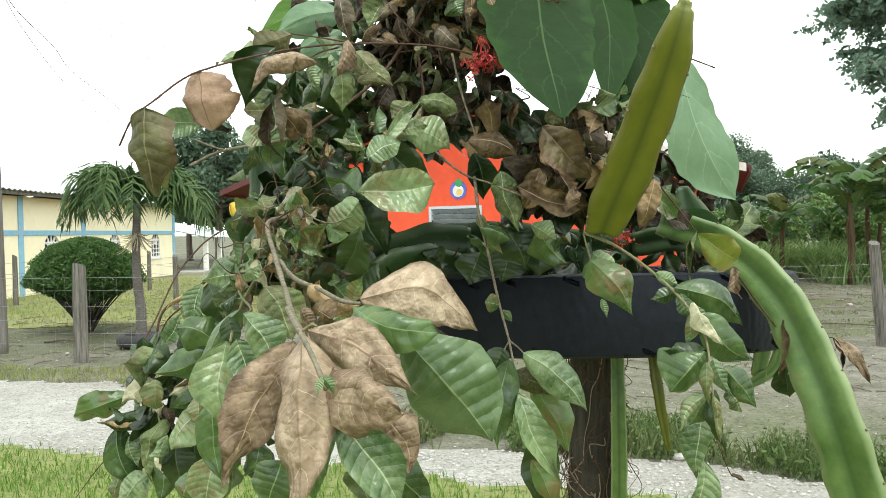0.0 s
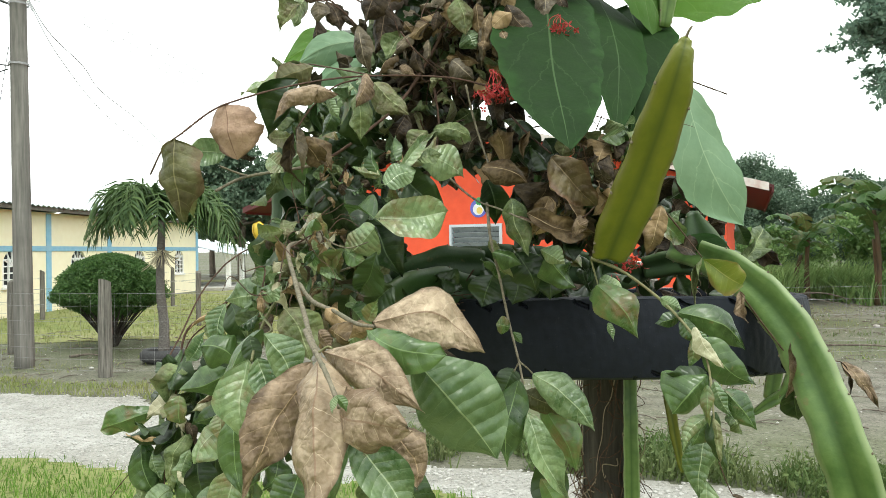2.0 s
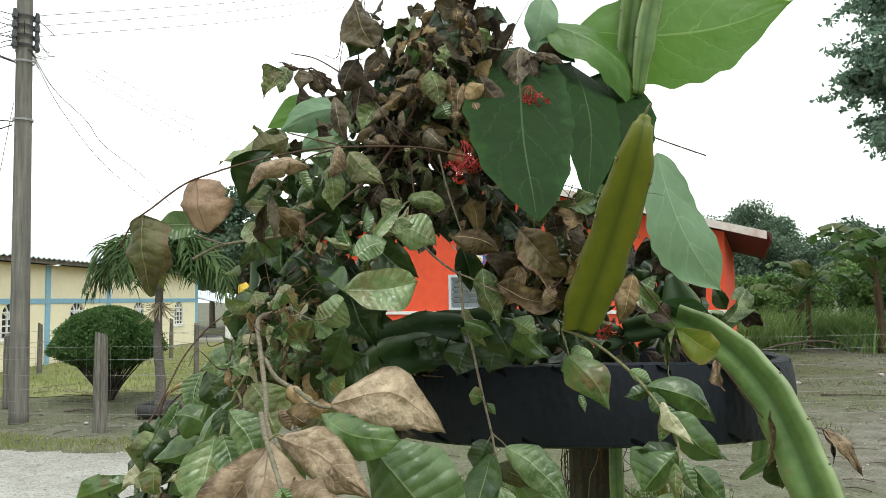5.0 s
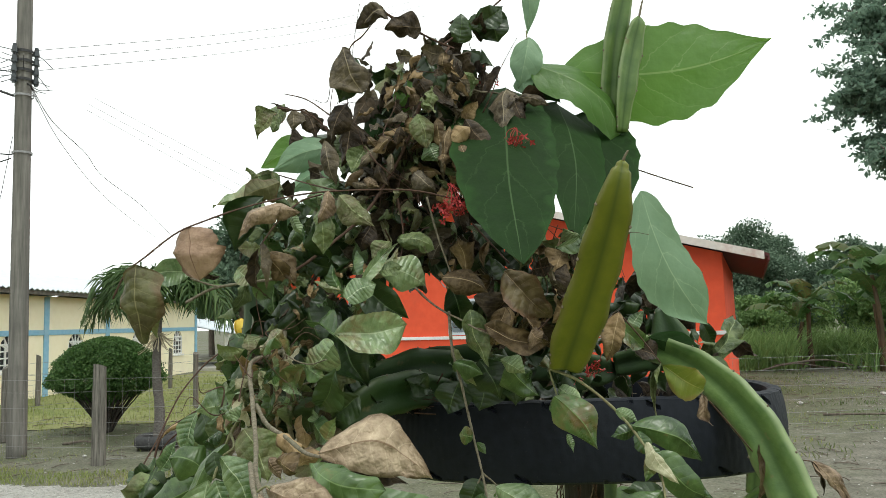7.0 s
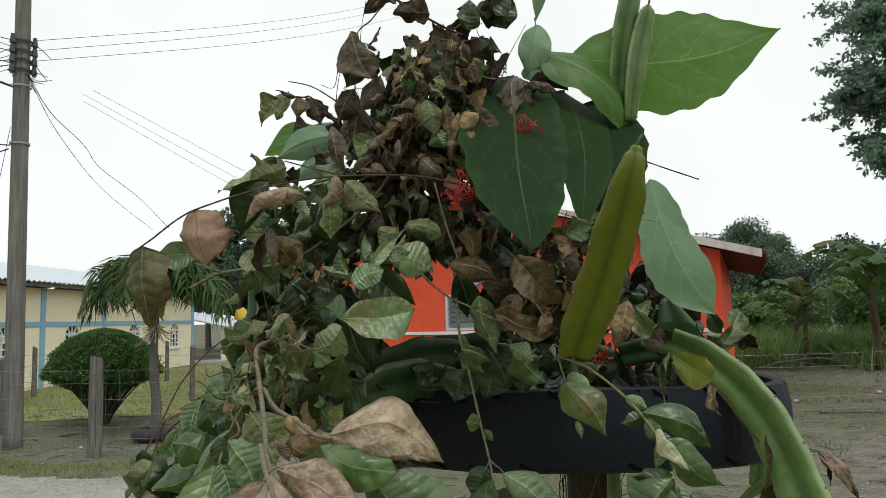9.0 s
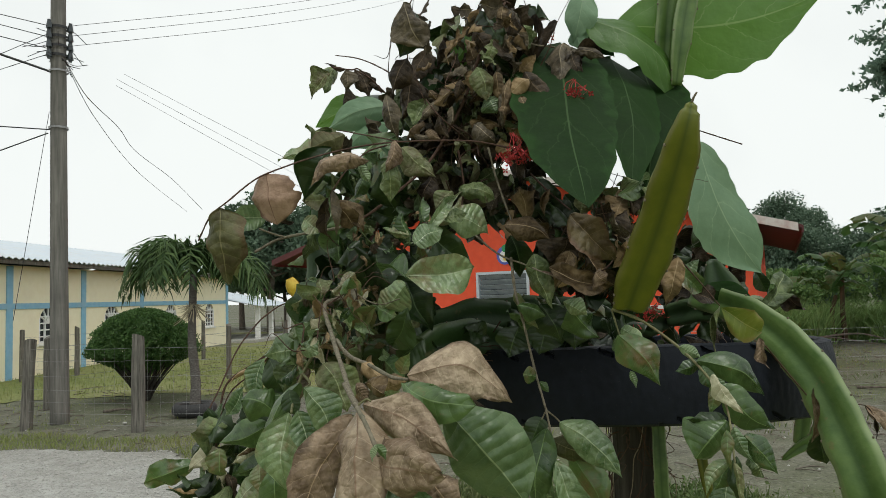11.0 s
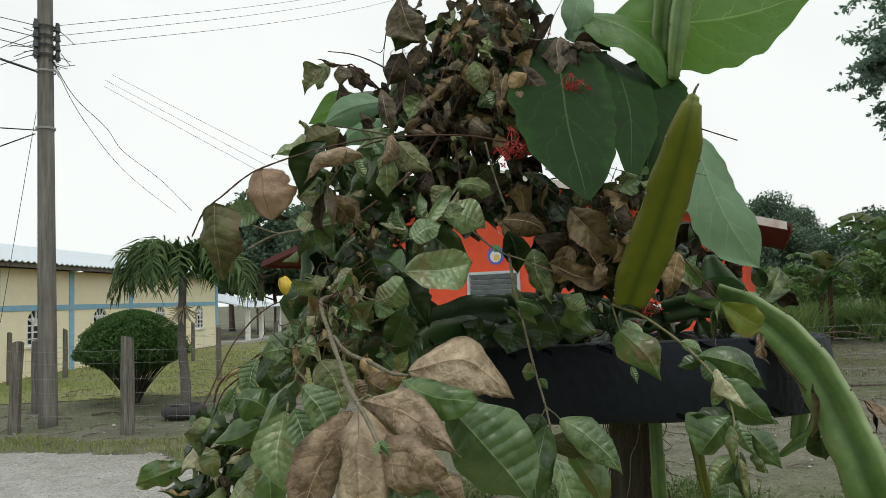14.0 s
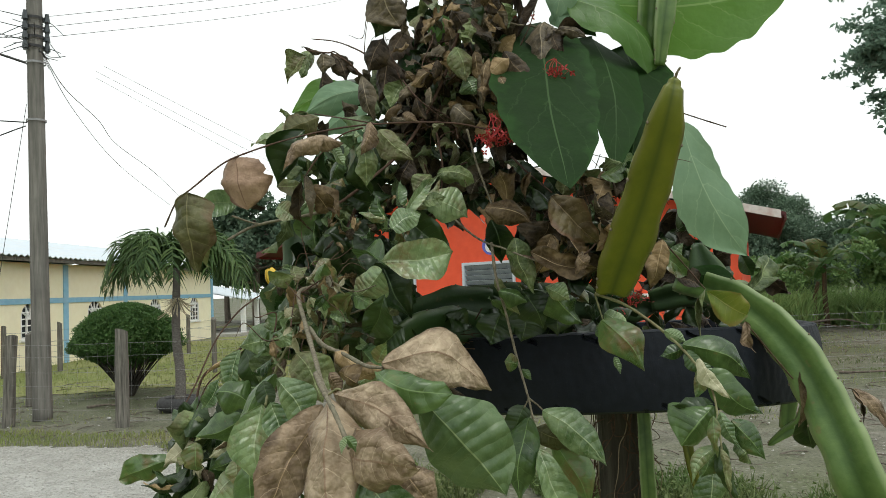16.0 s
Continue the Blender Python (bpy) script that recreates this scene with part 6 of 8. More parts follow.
leaf(branch, "bleach", "oval", (-0.032, 0.547, 1.533), (0.062, 0.580, 1.503), 0.058, -14, 0.12, 0.38, wave=0.03, curl=0.35, crumple=0.18, bow=-0.16, exact=True)
leaf(branch, "brown", "oval", (-0.029, 0.571, 1.521), (0.038, 0.600, 1.494), 0.025, -40, 0.05, 0.3, crumple=0.2, exact=True)
leaf(branch, "green", "obov", (-0.034, 0.527, 1.529), (0.028, 0.495, 1.514), 0.035, -10, 0.16, 0.3, wave=0.08, curl=0.25, crumple=0.16, bow=0.12, lop=0.15, exact=True)
leaf(branch, "ribbed", "ample", (0.004, 0.516, 1.506), (0.067, 0.523, 1.427), 0.075, 4, 0.1, 0.34, wave=0.06, curl=0.15, crumple=0.16, bow=-0.03, exact=True)
leaf(branch, "pale", "oval", (-0.038, 0.455, 1.464), (0.003, 0.453, 1.404), 0.041, -10, 0.06, -0.4, crumple=0.14, curl=0.25, bow=-0.04, exact=True)
leaf(branch, "green", "oval", (-0.007, 0.494, 1.432), (0.023, 0.493, 1.388), 0.031, 15, 0.06, 0.35, crumple=0.12, exact=True)
leaf(branch, "green", "oval", (-0.047, 0.495, 1.450), (-0.059, 0.494, 1.393), 0.035, 20, 0.06, -0.4, crumple=0.14, curl=0.3, exact=True)
leaf(branch, "wilted", "oval", (-0.027, 0.494, 1.427), (-0.022, 0.493, 1.391), 0.024, -20, 0.08, 0.3, crumple=0.16, exact=True)
leaf(branch, "green", "oval", (-0.096, 0.555, 1.406), (-0.109, 0.554, 1.367), 0.048, 0, 0.06, 0.4, crumple=0.12, curl=0.3, exact=True)
leaf(branch, "pale", "oval", (-0.114, 0.575, 1.393), (-0.091, 0.573, 1.359), 0.033, 20, 0.06, -0.4, crumple=0.14, exact=True)
leaf(branch, "tan", "round", (-0.072, 0.567, 1.525), (-0.054, 0.557, 1.516), 0.024, 20, 0.1, 0.5, wave=0.1, curl=0.6, exact=True)
leaf(branch, "tan", "oval", (-0.084, 0.618, 1.539), (-0.062, 0.617, 1.512), 0.024, -20, 0.1, 0.5, curl=0.6, wave=0.08, exact=True)
leaf(branch, "tan", "oval", (-0.060, 0.597, 1.514), (-0.036, 0.597, 1.524), 0.019, 30, 0.1, 0.5, curl=0.5, wave=0.08, exact=True)
leaf(branch, "dry", "oval", (-0.086, 0.597, 1.522), (-0.074, 0.597, 1.503), 0.019, 10, 0.1, 0.5, curl=0.6, exact=True)
leaf(branch, "green", "lance", (-0.048, 0.466, 1.494), (-0.042, 0.466, 1.480), 0.010, 0, 0.1, 0.5, exact=True)
leaf(branch, "green", "lance", (-0.048, 0.466, 1.494), (-0.052, 0.466, 1.479), 0.009, 40, 0.1, 0.5, exact=True)
leaf(branch, "green", "oval", (-0.068, 0.527, 1.501), (-0.046, 0.525, 1.468), 0.031, 20, 0.06, 0.3, crumple=0.12, exact=True)
leaf(branch, "pale", "oval", (-0.217, 0.980, 1.532), (-0.302, 1.000, 1.520), 0.055, -18, 0.16, 0.35, wave=0.05, crumple=0.14, curl=0.35, bow=0.06, lop=0.15, exact=True)
leaf(branch, "dark", "oval", (-0.301, 1.030, 1.514), (-0.266, 1.028, 1.452), 0.061, 10, 0.1, 0.4, crumple=0.1, exact=True)
leaf(branch, "wilted", "oval", (-0.248, 1.019, 1.512), (-0.274, 1.019, 1.458), 0.054, -10, 0.1, 0.4, crumple=0.14, exact=True)
leaf(branch, "pale", "oval", (-0.318, 1.060, 1.512), (-0.328, 1.059, 1.444), 0.040, 15, 0.08, -0.5, crumple=0.14, curl=0.2, bow=0.08, exact=True)
leaf(branch, "wilted", "lance", (-0.352, 1.100, 1.486), (-0.348, 1.099, 1.433), 0.031, -20, 0.08, 0.5, crumple=0.14, exact=True)
leaf(branch, "tan", "lance", (-0.335, 1.100, 1.497), (-0.391, 1.100, 1.467), 0.014, 20, 0.1, 0.7, curl=0.8, bow=0.08, exact=True)
leaf(branch, "dry", "lance", (-0.322, 1.080, 1.494), (-0.360, 1.080, 1.479), 0.010, 40, 0.1, 0.7, curl=0.8, exact=True)
leaf(branch, "green", "obov", (-0.284, 0.998, 1.435), (-0.337, 0.999, 1.455), 0.070, 20, 0.16, 0.45, wave=0.04, crumple=0.1, curl=0.4, bow=0.1, exact=True)
leaf(branch, "green", "oval", (-0.305, 1.038, 1.410), (-0.385, 1.038, 1.383), 0.055, -14, 0.12, 0.4, crumple=0.12, curl=0.3, bow=-0.05, exact=True)
leaf(branch, "pale", "oval", (-0.390, 1.099, 1.418), (-0.364, 1.100, 1.465), 0.036, 0, 0.08, -0.45, crumple=0.14, exact=True)
leaf(branch, "pale", "lance", (-0.380, 1.120, 1.449), (-0.405, 1.119, 1.412), 0.023, 10, 0.08, 0.4, crumple=0.1, exact=True)
leaf(branch, "green", "lance", (-0.433, 1.180, 1.425), (-0.476, 1.179, 1.364), 0.017, 20, 0.1, 0.5, bow=-0.12, exact=True)
leaf(branch, "dark", "lance", (-0.436, 1.180, 1.404), (-0.442, 1.179, 1.367), 0.013, 20, 0.1, 0.5, exact=True)
leaf(branch, "green", "lance", (-0.208, 0.858, 1.494), (-0.255, 0.856, 1.375), 0.041, 14, 0.08, 0.5, bow=0.14, crumple=0.12, curl=0.2, exact=True)
leaf(branch, "pale", "oval", (-0.196, 0.758, 1.471), (-0.194, 0.755, 1.377), 0.058, 6, 0.12, -0.38, wave=0.05, crumple=0.24, curl=0.3, exact=True)
leaf(branch, "wilted", "oval", (-0.145, 0.718, 1.531), (-0.118, 0.717, 1.476), 0.052, -8, 0.1, 0.25, crumple=0.16, exact=True)
leaf(branch, "pale", "oval", (-0.160, 0.688, 1.508), (-0.127, 0.686, 1.450), 0.043, 10, 0.1, 0.4, crumple=0.14, curl=0.2, bow=-0.12, exact=True)
leaf(branch, "pale", "oval", (-0.175, 0.718, 1.479), (-0.154, 0.716, 1.425), 0.036, -12, 0.08, -0.4, crumple=0.14, exact=True)
leaf(branch, "green", "oval", (-0.157, 0.747, 1.468), (-0.170, 0.746, 1.408), 0.037, 20, 0.08, 0.4, crumple=0.14, exact=True)
leaf(branch, "dark", "oval", (-0.217, 0.838, 1.488), (-0.206, 0.837, 1.453), 0.027, -20, 0.08, 0.4, exact=True)
leaf(branch, "green", "oval", (-0.237, 0.836, 1.390), (-0.227, 0.834, 1.294), 0.050, -10, 0.06, 0.45, crumple=0.14, curl=0.3, exact=True)
leaf(branch, "green", "oval", (-0.184, 0.796, 1.404), (-0.198, 0.795, 1.341), 0.044, 10, 0.06, 0.4, crumple=0.14, exact=True)
leaf(branch, "pale", "oval", (-0.182, 0.775, 1.380), (-0.199, 0.774, 1.334), 0.030, -20, 0.06, 0.4, crumple=0.14, exact=True)
leaf(branch, "green", "obov", (-0.490, 1.198, 1.316), (-0.584, 1.199, 1.282), 0.068, -18, 0.12, 0.4, wave=0.08, crumple=0.14, curl=0.3, bow=0.06, exact=True)
leaf(branch, "dark", "oval", (-0.438, 1.147, 1.292), (-0.520, 1.148, 1.285), 0.044, -30, 0.1, 0.5, wave=0.08, curl=0.5, crumple=0.18, exact=True)
leaf(branch, "tan", "lance", (-0.454, 1.137, 1.283), (-0.512, 1.138, 1.291), 0.015, -50, 0.1, 0.6, wave=0.1, curl=0.7, exact=True)
leaf(branch, "cream", "oval", (-0.428, 1.148, 1.352), (-0.482, 1.148, 1.313), 0.055, 0, 0.14, 0.5, wave=0.1, crumple=0.26, curl=0.4, exact=True)
leaf(branch, "cream", "oval", (-0.462, 1.159, 1.345), (-0.442, 1.157, 1.307), 0.033, 30, 0.14, 0.5, wave=0.1, crumple=0.26, curl=0.4, exact=True)
leaf(branch, "green", "round", (-0.405, 1.098, 1.363), (-0.404, 1.097, 1.317), 0.046, 10, 0.12, -0.35, crumple=0.16, curl=0.3, exact=True)
leaf(branch, "cream", "oval", (-0.410, 1.117, 1.328), (-0.403, 1.116, 1.280), 0.028, -20, 0.1, 0.6, wave=0.1, curl=0.5, crumple=0.2, exact=True)
leaf(branch, "cream", "oval", (-0.325, 1.077, 1.376), (-0.379, 1.077, 1.341), 0.039, 16, 0.12, 0.55, wave=0.08, curl=0.5, crumple=0.2, exact=True)
leaf(branch, "tan", "lance", (-0.329, 1.067, 1.374), (-0.366, 1.067, 1.356), 0.016, 30, 0.12, 0.6, curl=0.6, exact=True)
leaf(branch, "green", "oval", (-0.299, 1.056, 1.354), (-0.370, 1.057, 1.328), 0.042, -10, 0.12, 0.45, crumple=0.16, curl=0.3, exact=True)
leaf(branch, "pale", "oval", (-0.316, 1.046, 1.327), (-0.364, 1.045, 1.269), 0.064, 8, 0.12, 0.35, wave=0.07, crumple=0.16, curl=0.2, bow=0.06, exact=True)
leaf(branch, "cream", "oval", (-0.310, 1.056, 1.327), (-0.345, 1.056, 1.313), 0.022, 30, 0.1, 0.5, wave=0.1, crumple=0.2, exact=True)
leaf(branch, "pale", "oval", (-0.319, 1.037, 1.351), (-0.312, 1.035, 1.301), 0.030, -20, 0.1, 0.5, crumple=0.2, exact=True)
leaf(branch, "green", "oval", (-0.494, 1.157, 1.272), (-0.462, 1.154, 1.176), 0.064, -6, 0.08, 0.45, crumple=0.16, curl=0.3, exact=True)
leaf(branch, "pale", "oval", (-0.461, 1.127, 1.268), (-0.446, 1.125, 1.219), 0.037, 10, 0.08, 0.45, crumple=0.16, curl=0.3, exact=True)
leaf(branch, "wilted", "oval", (-0.394, 1.097, 1.301), (-0.419, 1.095, 1.215), 0.048, 10, 0.14, 0.5, wave=0.1, curl=0.5, crumple=0.3, exact=True)
leaf(branch, "pale", "oval", (-0.381, 1.076, 1.282), (-0.399, 1.075, 1.223), 0.033, -20, 0.14, 0.5, wave=0.1, curl=0.5, crumple=0.3, exact=True)
leaf(branch, "wilted", "oval", (-0.422, 1.096, 1.260), (-0.413, 1.094, 1.206), 0.027, 30, 0.14, 0.5, wave=0.1, curl=0.6, crumple=0.3, exact=True)
leaf(branch, "cream", "lance", (-0.398, 1.066, 1.260), (-0.384, 1.065, 1.229), 0.014, 30, 0.14, 0.5, wave=0.1, curl=0.6, exact=True)
leaf(branch, "brown", "oval", (-0.401, 1.117, 1.316), (-0.389, 1.116, 1.276), 0.028, -30, 0.1, 0.5, curl=0.5, exact=True)
leaf(branch, "dark", "oval", (-0.373, 1.085, 1.267), (-0.357, 1.083, 1.180), 0.060, 0, 0.06, 0.4, crumple=0.1, exact=True)
leaf(branch, "green", "oval", (-0.395, 1.095, 1.246), (-0.400, 1.093, 1.172), 0.056, -15, 0.08, 0.4, crumple=0.14, curl=0.3, exact=True)
leaf(branch, "pale", "oval", (-0.251, 0.895, 1.310), (-0.268, 0.893, 1.236), 0.056, -8, 0.08, -0.4, crumple=0.16, curl=0.2, exact=True)
leaf(branch, "pale", "oval", (-0.432, 1.125, 1.206), (-0.483, 1.124, 1.149), 0.054, 10, 0.08, 0.45, crumple=0.16, exact=True)
leaf(branch, "wilted", "oval", (-0.487, 1.156, 1.206), (-0.501, 1.154, 1.151), 0.040, 10, 0.08, 0.45, crumple=0.16, exact=True)
leaf(branch, "green", "oval", (-0.317, 0.994, 1.253), (-0.326, 0.993, 1.197), 0.048, 10, 0.06, 0.4, crumple=0.14, exact=True)
leaf(branch, "pale", "lance", (-0.456, 1.158, 1.334), (-0.465, 1.157, 1.270), 0.018, 20, 0.06, 0.6, exact=True)
leaf(branch, "dark", "oval", (-0.470, 1.196, 1.250), (-0.486, 1.195, 1.183), 0.050, 20, 0.06, 0.4, exact=True)
leaf(branch, "dark", "oval", (-0.357, 1.139, 1.437), (-0.372, 1.138, 1.378), 0.054, 0, 0.06, 0.3, exact=True)
leaf(branch, "dark", "oval", (-0.366, 1.156, 1.282), (-0.361, 1.154, 1.195), 0.068, 0, 0.06, 0.3, exact=True)
stem(branch, M_TWIG_GREEN, 0.0038, 0.0027, (-0.197, 0.899, 1.531), (-0.209, 0.879, 1.504), (-0.216, 0.858, 1.476), (-0.204, 0.798, 1.464))
stem(branch, M_TWIG_GREEN, 0.0028, 0.0021, (-0.209, 0.879, 1.504), (-0.180, 0.798, 1.500), (-0.173, 0.738, 1.501))
stem(branch, M_TWIG_DARK, 0.0014, 0.0011, (-0.512, 1.197, 1.231), (-0.551, 1.196, 1.186), (-0.588, 1.195, 1.137))
stem(branch, M_TWIG_DARK, 0.0018, 0.0014, (-0.436, 1.158, 1.332), (-0.442, 1.157, 1.288), (-0.452, 1.156, 1.252), (-0.455, 1.155, 1.196))
stem(branch, M_TWIG_GREEN, 0.0015, 0.0012, (-0.065, 0.476, 1.518), (-0.057, 0.475, 1.523), (-0.053, 0.472, 1.522))
stem(branch, M_TWIG, 0.0015, 0.0012, (-0.113, 0.767, 1.608), (-0.100, 0.771, 1.599), (-0.082, 0.761, 1.595), (-0.058, 0.735, 1.601))
leaf(branch, "pale", "oval", (-0.117, 0.779, 1.634), (-0.149, 0.794, 1.607), 0.023, 20, 0.06, 0.3)
leaf(branch, "pale", "lance", (-0.201, 0.890, 1.572), (-0.242, 0.953, 1.546), 0.019, 0, 0.1, 0.5)
leaf(branch, "wilted", "lance", (-0.154, 0.817, 1.580), (-0.143, 0.830, 1.552), 0.017, 30, 0.1, 0.6)
leaf(branch, "pale", "lance", (-0.123, 0.804, 1.570), (-0.092, 0.781, 1.557), 0.015, 20, 0.1, 0.5)
leaf(branch, "tan", "oval", (-0.110, 0.845, 1.529), (-0.103, 0.842, 1.480), 0.039, 0, 0.08, 0.5, wave=0.08)
leaf(branch, "tan", "oval", (-0.141, 0.866, 1.491), (-0.123, 0.830, 1.461), 0.032, 30, 0.1, 0.6, wave=0.1)
leaf(branch, "wilted", "oval", (-0.218, 0.923, 1.548), (-0.255, 0.967, 1.558), 0.019, 0, 0.1, 0.5)
leaf(branch, "pale", "obov", (-0.054, 0.760, 1.628), (0.027, 0.786, 1.635), 0.051, 6, 0.1, 0.22, wave=0.04)
leaf(branch, "pale", "round", (-0.044, 0.790, 1.668), (-0.010, 0.809, 1.685), 0.030, 0, 0.06, 0.2)
leaf(branch, "pale", "lance", (-0.032, 0.808, 1.681), (0.013, 0.866, 1.743), 0.018, 30, 0.05, 0.6)
leaf(branch, "pale", "oval", (-0.005, 0.857, 1.709), (0.051, 0.878, 1.685), 0.046, -8, 0.1, 0.25)
leaf(branch, "wilted", "oval", (-0.010, 0.834, 1.703), (0.021, 0.840, 1.710), 0.018, 30, 0.1, 0.5)
leaf(branch, "dark", "oval", (-0.038, 0.868, 1.694), (0.025, 0.875, 1.644), 0.051, 15, 0.08, 0.25)
leaf(branch, "green", "lance", (-0.053, 0.797, 1.678), (-0.063, 0.802, 1.713), 0.019, 20, 0.05, 0.4)
leaf(branch, "green", "lance", (-0.034, 0.819, 1.699), (-0.036, 0.836, 1.733), 0.022, -15, 0.05, 0.4)
leaf(branch, "pale", "lance", (-0.051, 0.795, 1.680), (-0.089, 0.824, 1.693), 0.016, 0, 0.1, 0.5)
leaf(branch, "green", "obov", (-0.048, 0.757, 1.623), (-0.091, 0.810, 1.641), 0.036, 10, 0.08, 0.3)
leaf(branch, "pale", "oval", (-0.053, 0.752, 1.617), (-0.094, 0.783, 1.587), 0.039, -10, 0.1, 0.35)
leaf(branch, "dark", "obov", (-0.050, 0.741, 1.590), (-0.076, 0.772, 1.541), 0.033, 10, 0.06, 0.25)
leaf(branch, "green", "oval", (-0.092, 0.785, 1.593), (-0.116, 0.827, 1.548), 0.030, 20, 0.08, 0.3)
leaf(branch, "green", "oval", (-0.116, 0.801, 1.593), (-0.102, 0.800, 1.563), 0.025, -20, 0.08, 0.3)
leaf(branch, "dark", "oval", (-0.105, 0.868, 1.674), (-0.081, 0.860, 1.610), 0.058, 0, 0.05, 0.2)
leaf(branch, "dark", "oval", (-0.136, 0.880, 1.674), (-0.119, 0.896, 1.614), 0.045, 20, 0.05, 0.3)
leaf(branch, "dark", "oval", (-0.069, 0.900, 1.625), (-0.033, 0.897, 1.556), 0.053, 0, 0.05, 0.2)
leaf(branch, "dark", "oval", (-0.089, 0.845, 1.549), (-0.109, 0.875, 1.504), 0.036, 20, 0.05, 0.3)
leaf(branch, "green", "oval", (-0.088, 0.815, 1.524), (-0.060, 0.741, 1.505), 0.026, 10, 0.05, 0.3)
leaf(branch, "pale", "lance", (-0.057, 0.710, 1.509), (-0.092, 0.774, 1.489), 0.016, 10, 0.05, 0.5)
leaf(branch, "green", "lance", (-0.059, 0.729, 1.516), (-0.047, 0.730, 1.540), 0.019, -20, 0.05, 0.4)
leaf(branch, "pale", "oval", (-0.069, 0.799, 1.526), (-0.094, 0.833, 1.529), 0.021, 0, 0.08, 0.4)
leaf(branch, "wilted", "round", (-0.135, 0.817, 1.618), (-0.150, 0.834, 1.594), 0.016, 0, 0.08, 0.5)
leaf(branch, "dark", "oval", (-0.045, 0.898, 1.545), (-0.084, 0.904, 1.516), 0.045, 0, 0.05, 0.3)
leaf(branch, "green", "lance", (-0.092, 0.785, 1.593), (-0.061, 0.754, 1.580), 0.019, 0, 0.05, 0.4)
stem(branch, M_TWIG, 0.0057, 0.0064, (-0.162, 1.003, 1.697), (-0.148, 0.921, 1.653), (-0.132, 0.850, 1.608), (-0.127, 0.849, 1.567), (-0.129, 0.858, 1.525), (-0.133, 0.897, 1.480))
stem(branch, M_TWIG, 0.0049, 0.0025, (-0.132, 0.850, 1.608), (-0.150, 0.830, 1.603), (-0.158, 0.790, 1.595), (-0.133, 0.709, 1.564), (-0.101, 0.608, 1.533), (-0.080, 0.532, 1.521), (-0.068, 0.502, 1.513), (-0.058, 0.476, 1.502), (-0.048, 0.461, 1.492))
stem(branch, M_TWIG, 0.0040, 0.0025, (-0.126, 0.699, 1.558), (-0.104, 0.658, 1.543), (-0.077, 0.618, 1.537), (-0.050, 0.577, 1.529), (-0.031, 0.552, 1.529))
stem(branch, M_TWIG_DARK, 0.0028, 0.0027, (-0.156, 0.860, 1.604), (-0.246, 1.152, 1.600), (-0.374, 1.504, 1.604), (-0.427, 1.554, 1.596), (-0.450, 1.524, 1.577), (-0.470, 1.504, 1.555), (-0.497, 1.453, 1.503), (-0.513, 1.381, 1.424), (-0.522, 1.320, 1.370), (-0.516, 1.259, 1.311))
stem(branch, M_TWIG_DARK, 0.0038, 0.0027, (-0.424, 1.665, 1.613), (-0.388, 1.604, 1.607), (-0.288, 1.302, 1.603))
stem(branch, M_TWIG_DARK, 0.0039, 0.0026, (-0.334, 1.221, 1.532), (-0.371, 1.201, 1.497), (-0.427, 1.201, 1.461), (-0.439, 1.190, 1.416), (-0.438, 1.169, 1.364), (-0.436, 1.158, 1.332), (-0.414, 1.127, 1.294))
stem(branch, M_TWIG_DARK, 0.0028, 0.0021, (-0.344, 1.221, 1.515), (-0.382, 1.201, 1.476), (-0.426, 1.210, 1.442), (-0.443, 1.200, 1.399))
stem(branch, M_TWIG, 0.0025, 0.0021, (-0.130, 0.849, 1.580), (-0.112, 0.839, 1.567), (-0.089, 0.819, 1.572), (-0.069, 0.809, 1.580))
stem(branch, M_TWIG_DARK, 0.0050, 0.0042, (-0.201, 1.001, 1.600), (-0.149, 0.981, 1.649), (-0.112, 1.003, 1.729), (-0.072, 1.003, 1.760))
stem(sprig, M_TWIG, 0.0032, 0.0022, (0.077, 0.869, 1.651), (0.080, 0.840, 1.603), (0.090, 0.842, 1.560), (0.101, 0.838, 1.504), (0.111, 0.815, 1.458), (0.116, 0.807, 1.425))
stem(sprig, M_TWIG, 0.0020, 0.0014, (0.111, 0.815, 1.458), (0.122, 0.815, 1.449), (0.131, 0.816, 1.439))
stem(sprig, M_TWIG, 0.0017, 0.0014, (0.111, 0.815, 1.457), (0.105, 0.816, 1.446))
leaf(sprig, "green", "oval", (0.110, 0.803, 1.438), (0.095, 0.800, 1.336), 0.051, 12, 0.06, 0.4, crumple=0.12, curl=0.3, exact=True)
leaf(sprig, "pale", "oval", (0.126, 0.803, 1.445), (0.198, 0.800, 1.378), 0.049, -8, 0.08, 0.4, crumple=0.14, curl=0.25, bow=-0.05, exact=True)
leaf(sprig, "olive", "oval", (0.117, 0.822, 1.420), (0.174, 0.821, 1.392), 0.038, 6, 0.1, 0.35, crumple=0.22, curl=0.3, exact=True)
leaf(sprig, "green", "oval", (0.140, 0.831, 1.403), (0.181, 0.829, 1.323), 0.053, 14, 0.06, 0.45, crumple=0.14, curl=0.3, exact=True)
leaf(sprig, "pale", "oval", (0.119, 0.802, 1.400), (0.166, 0.798, 1.299), 0.046, -14, 0.08, -0.5, crumple=0.16, curl=0.3, bow=0.08, exact=True)
leaf(sprig, "dark", "oval", (0.150, 0.850, 1.338), (0.144, 0.848, 1.246), 0.047, 0, 0.06, 0.4, crumple=0.12, exact=True)
leaf(sprig, "green", "oval", (0.138, 0.829, 1.314), (0.166, 0.827, 1.253), 0.035, 20, 0.06, 0.4, crumple=0.12, exact=True)
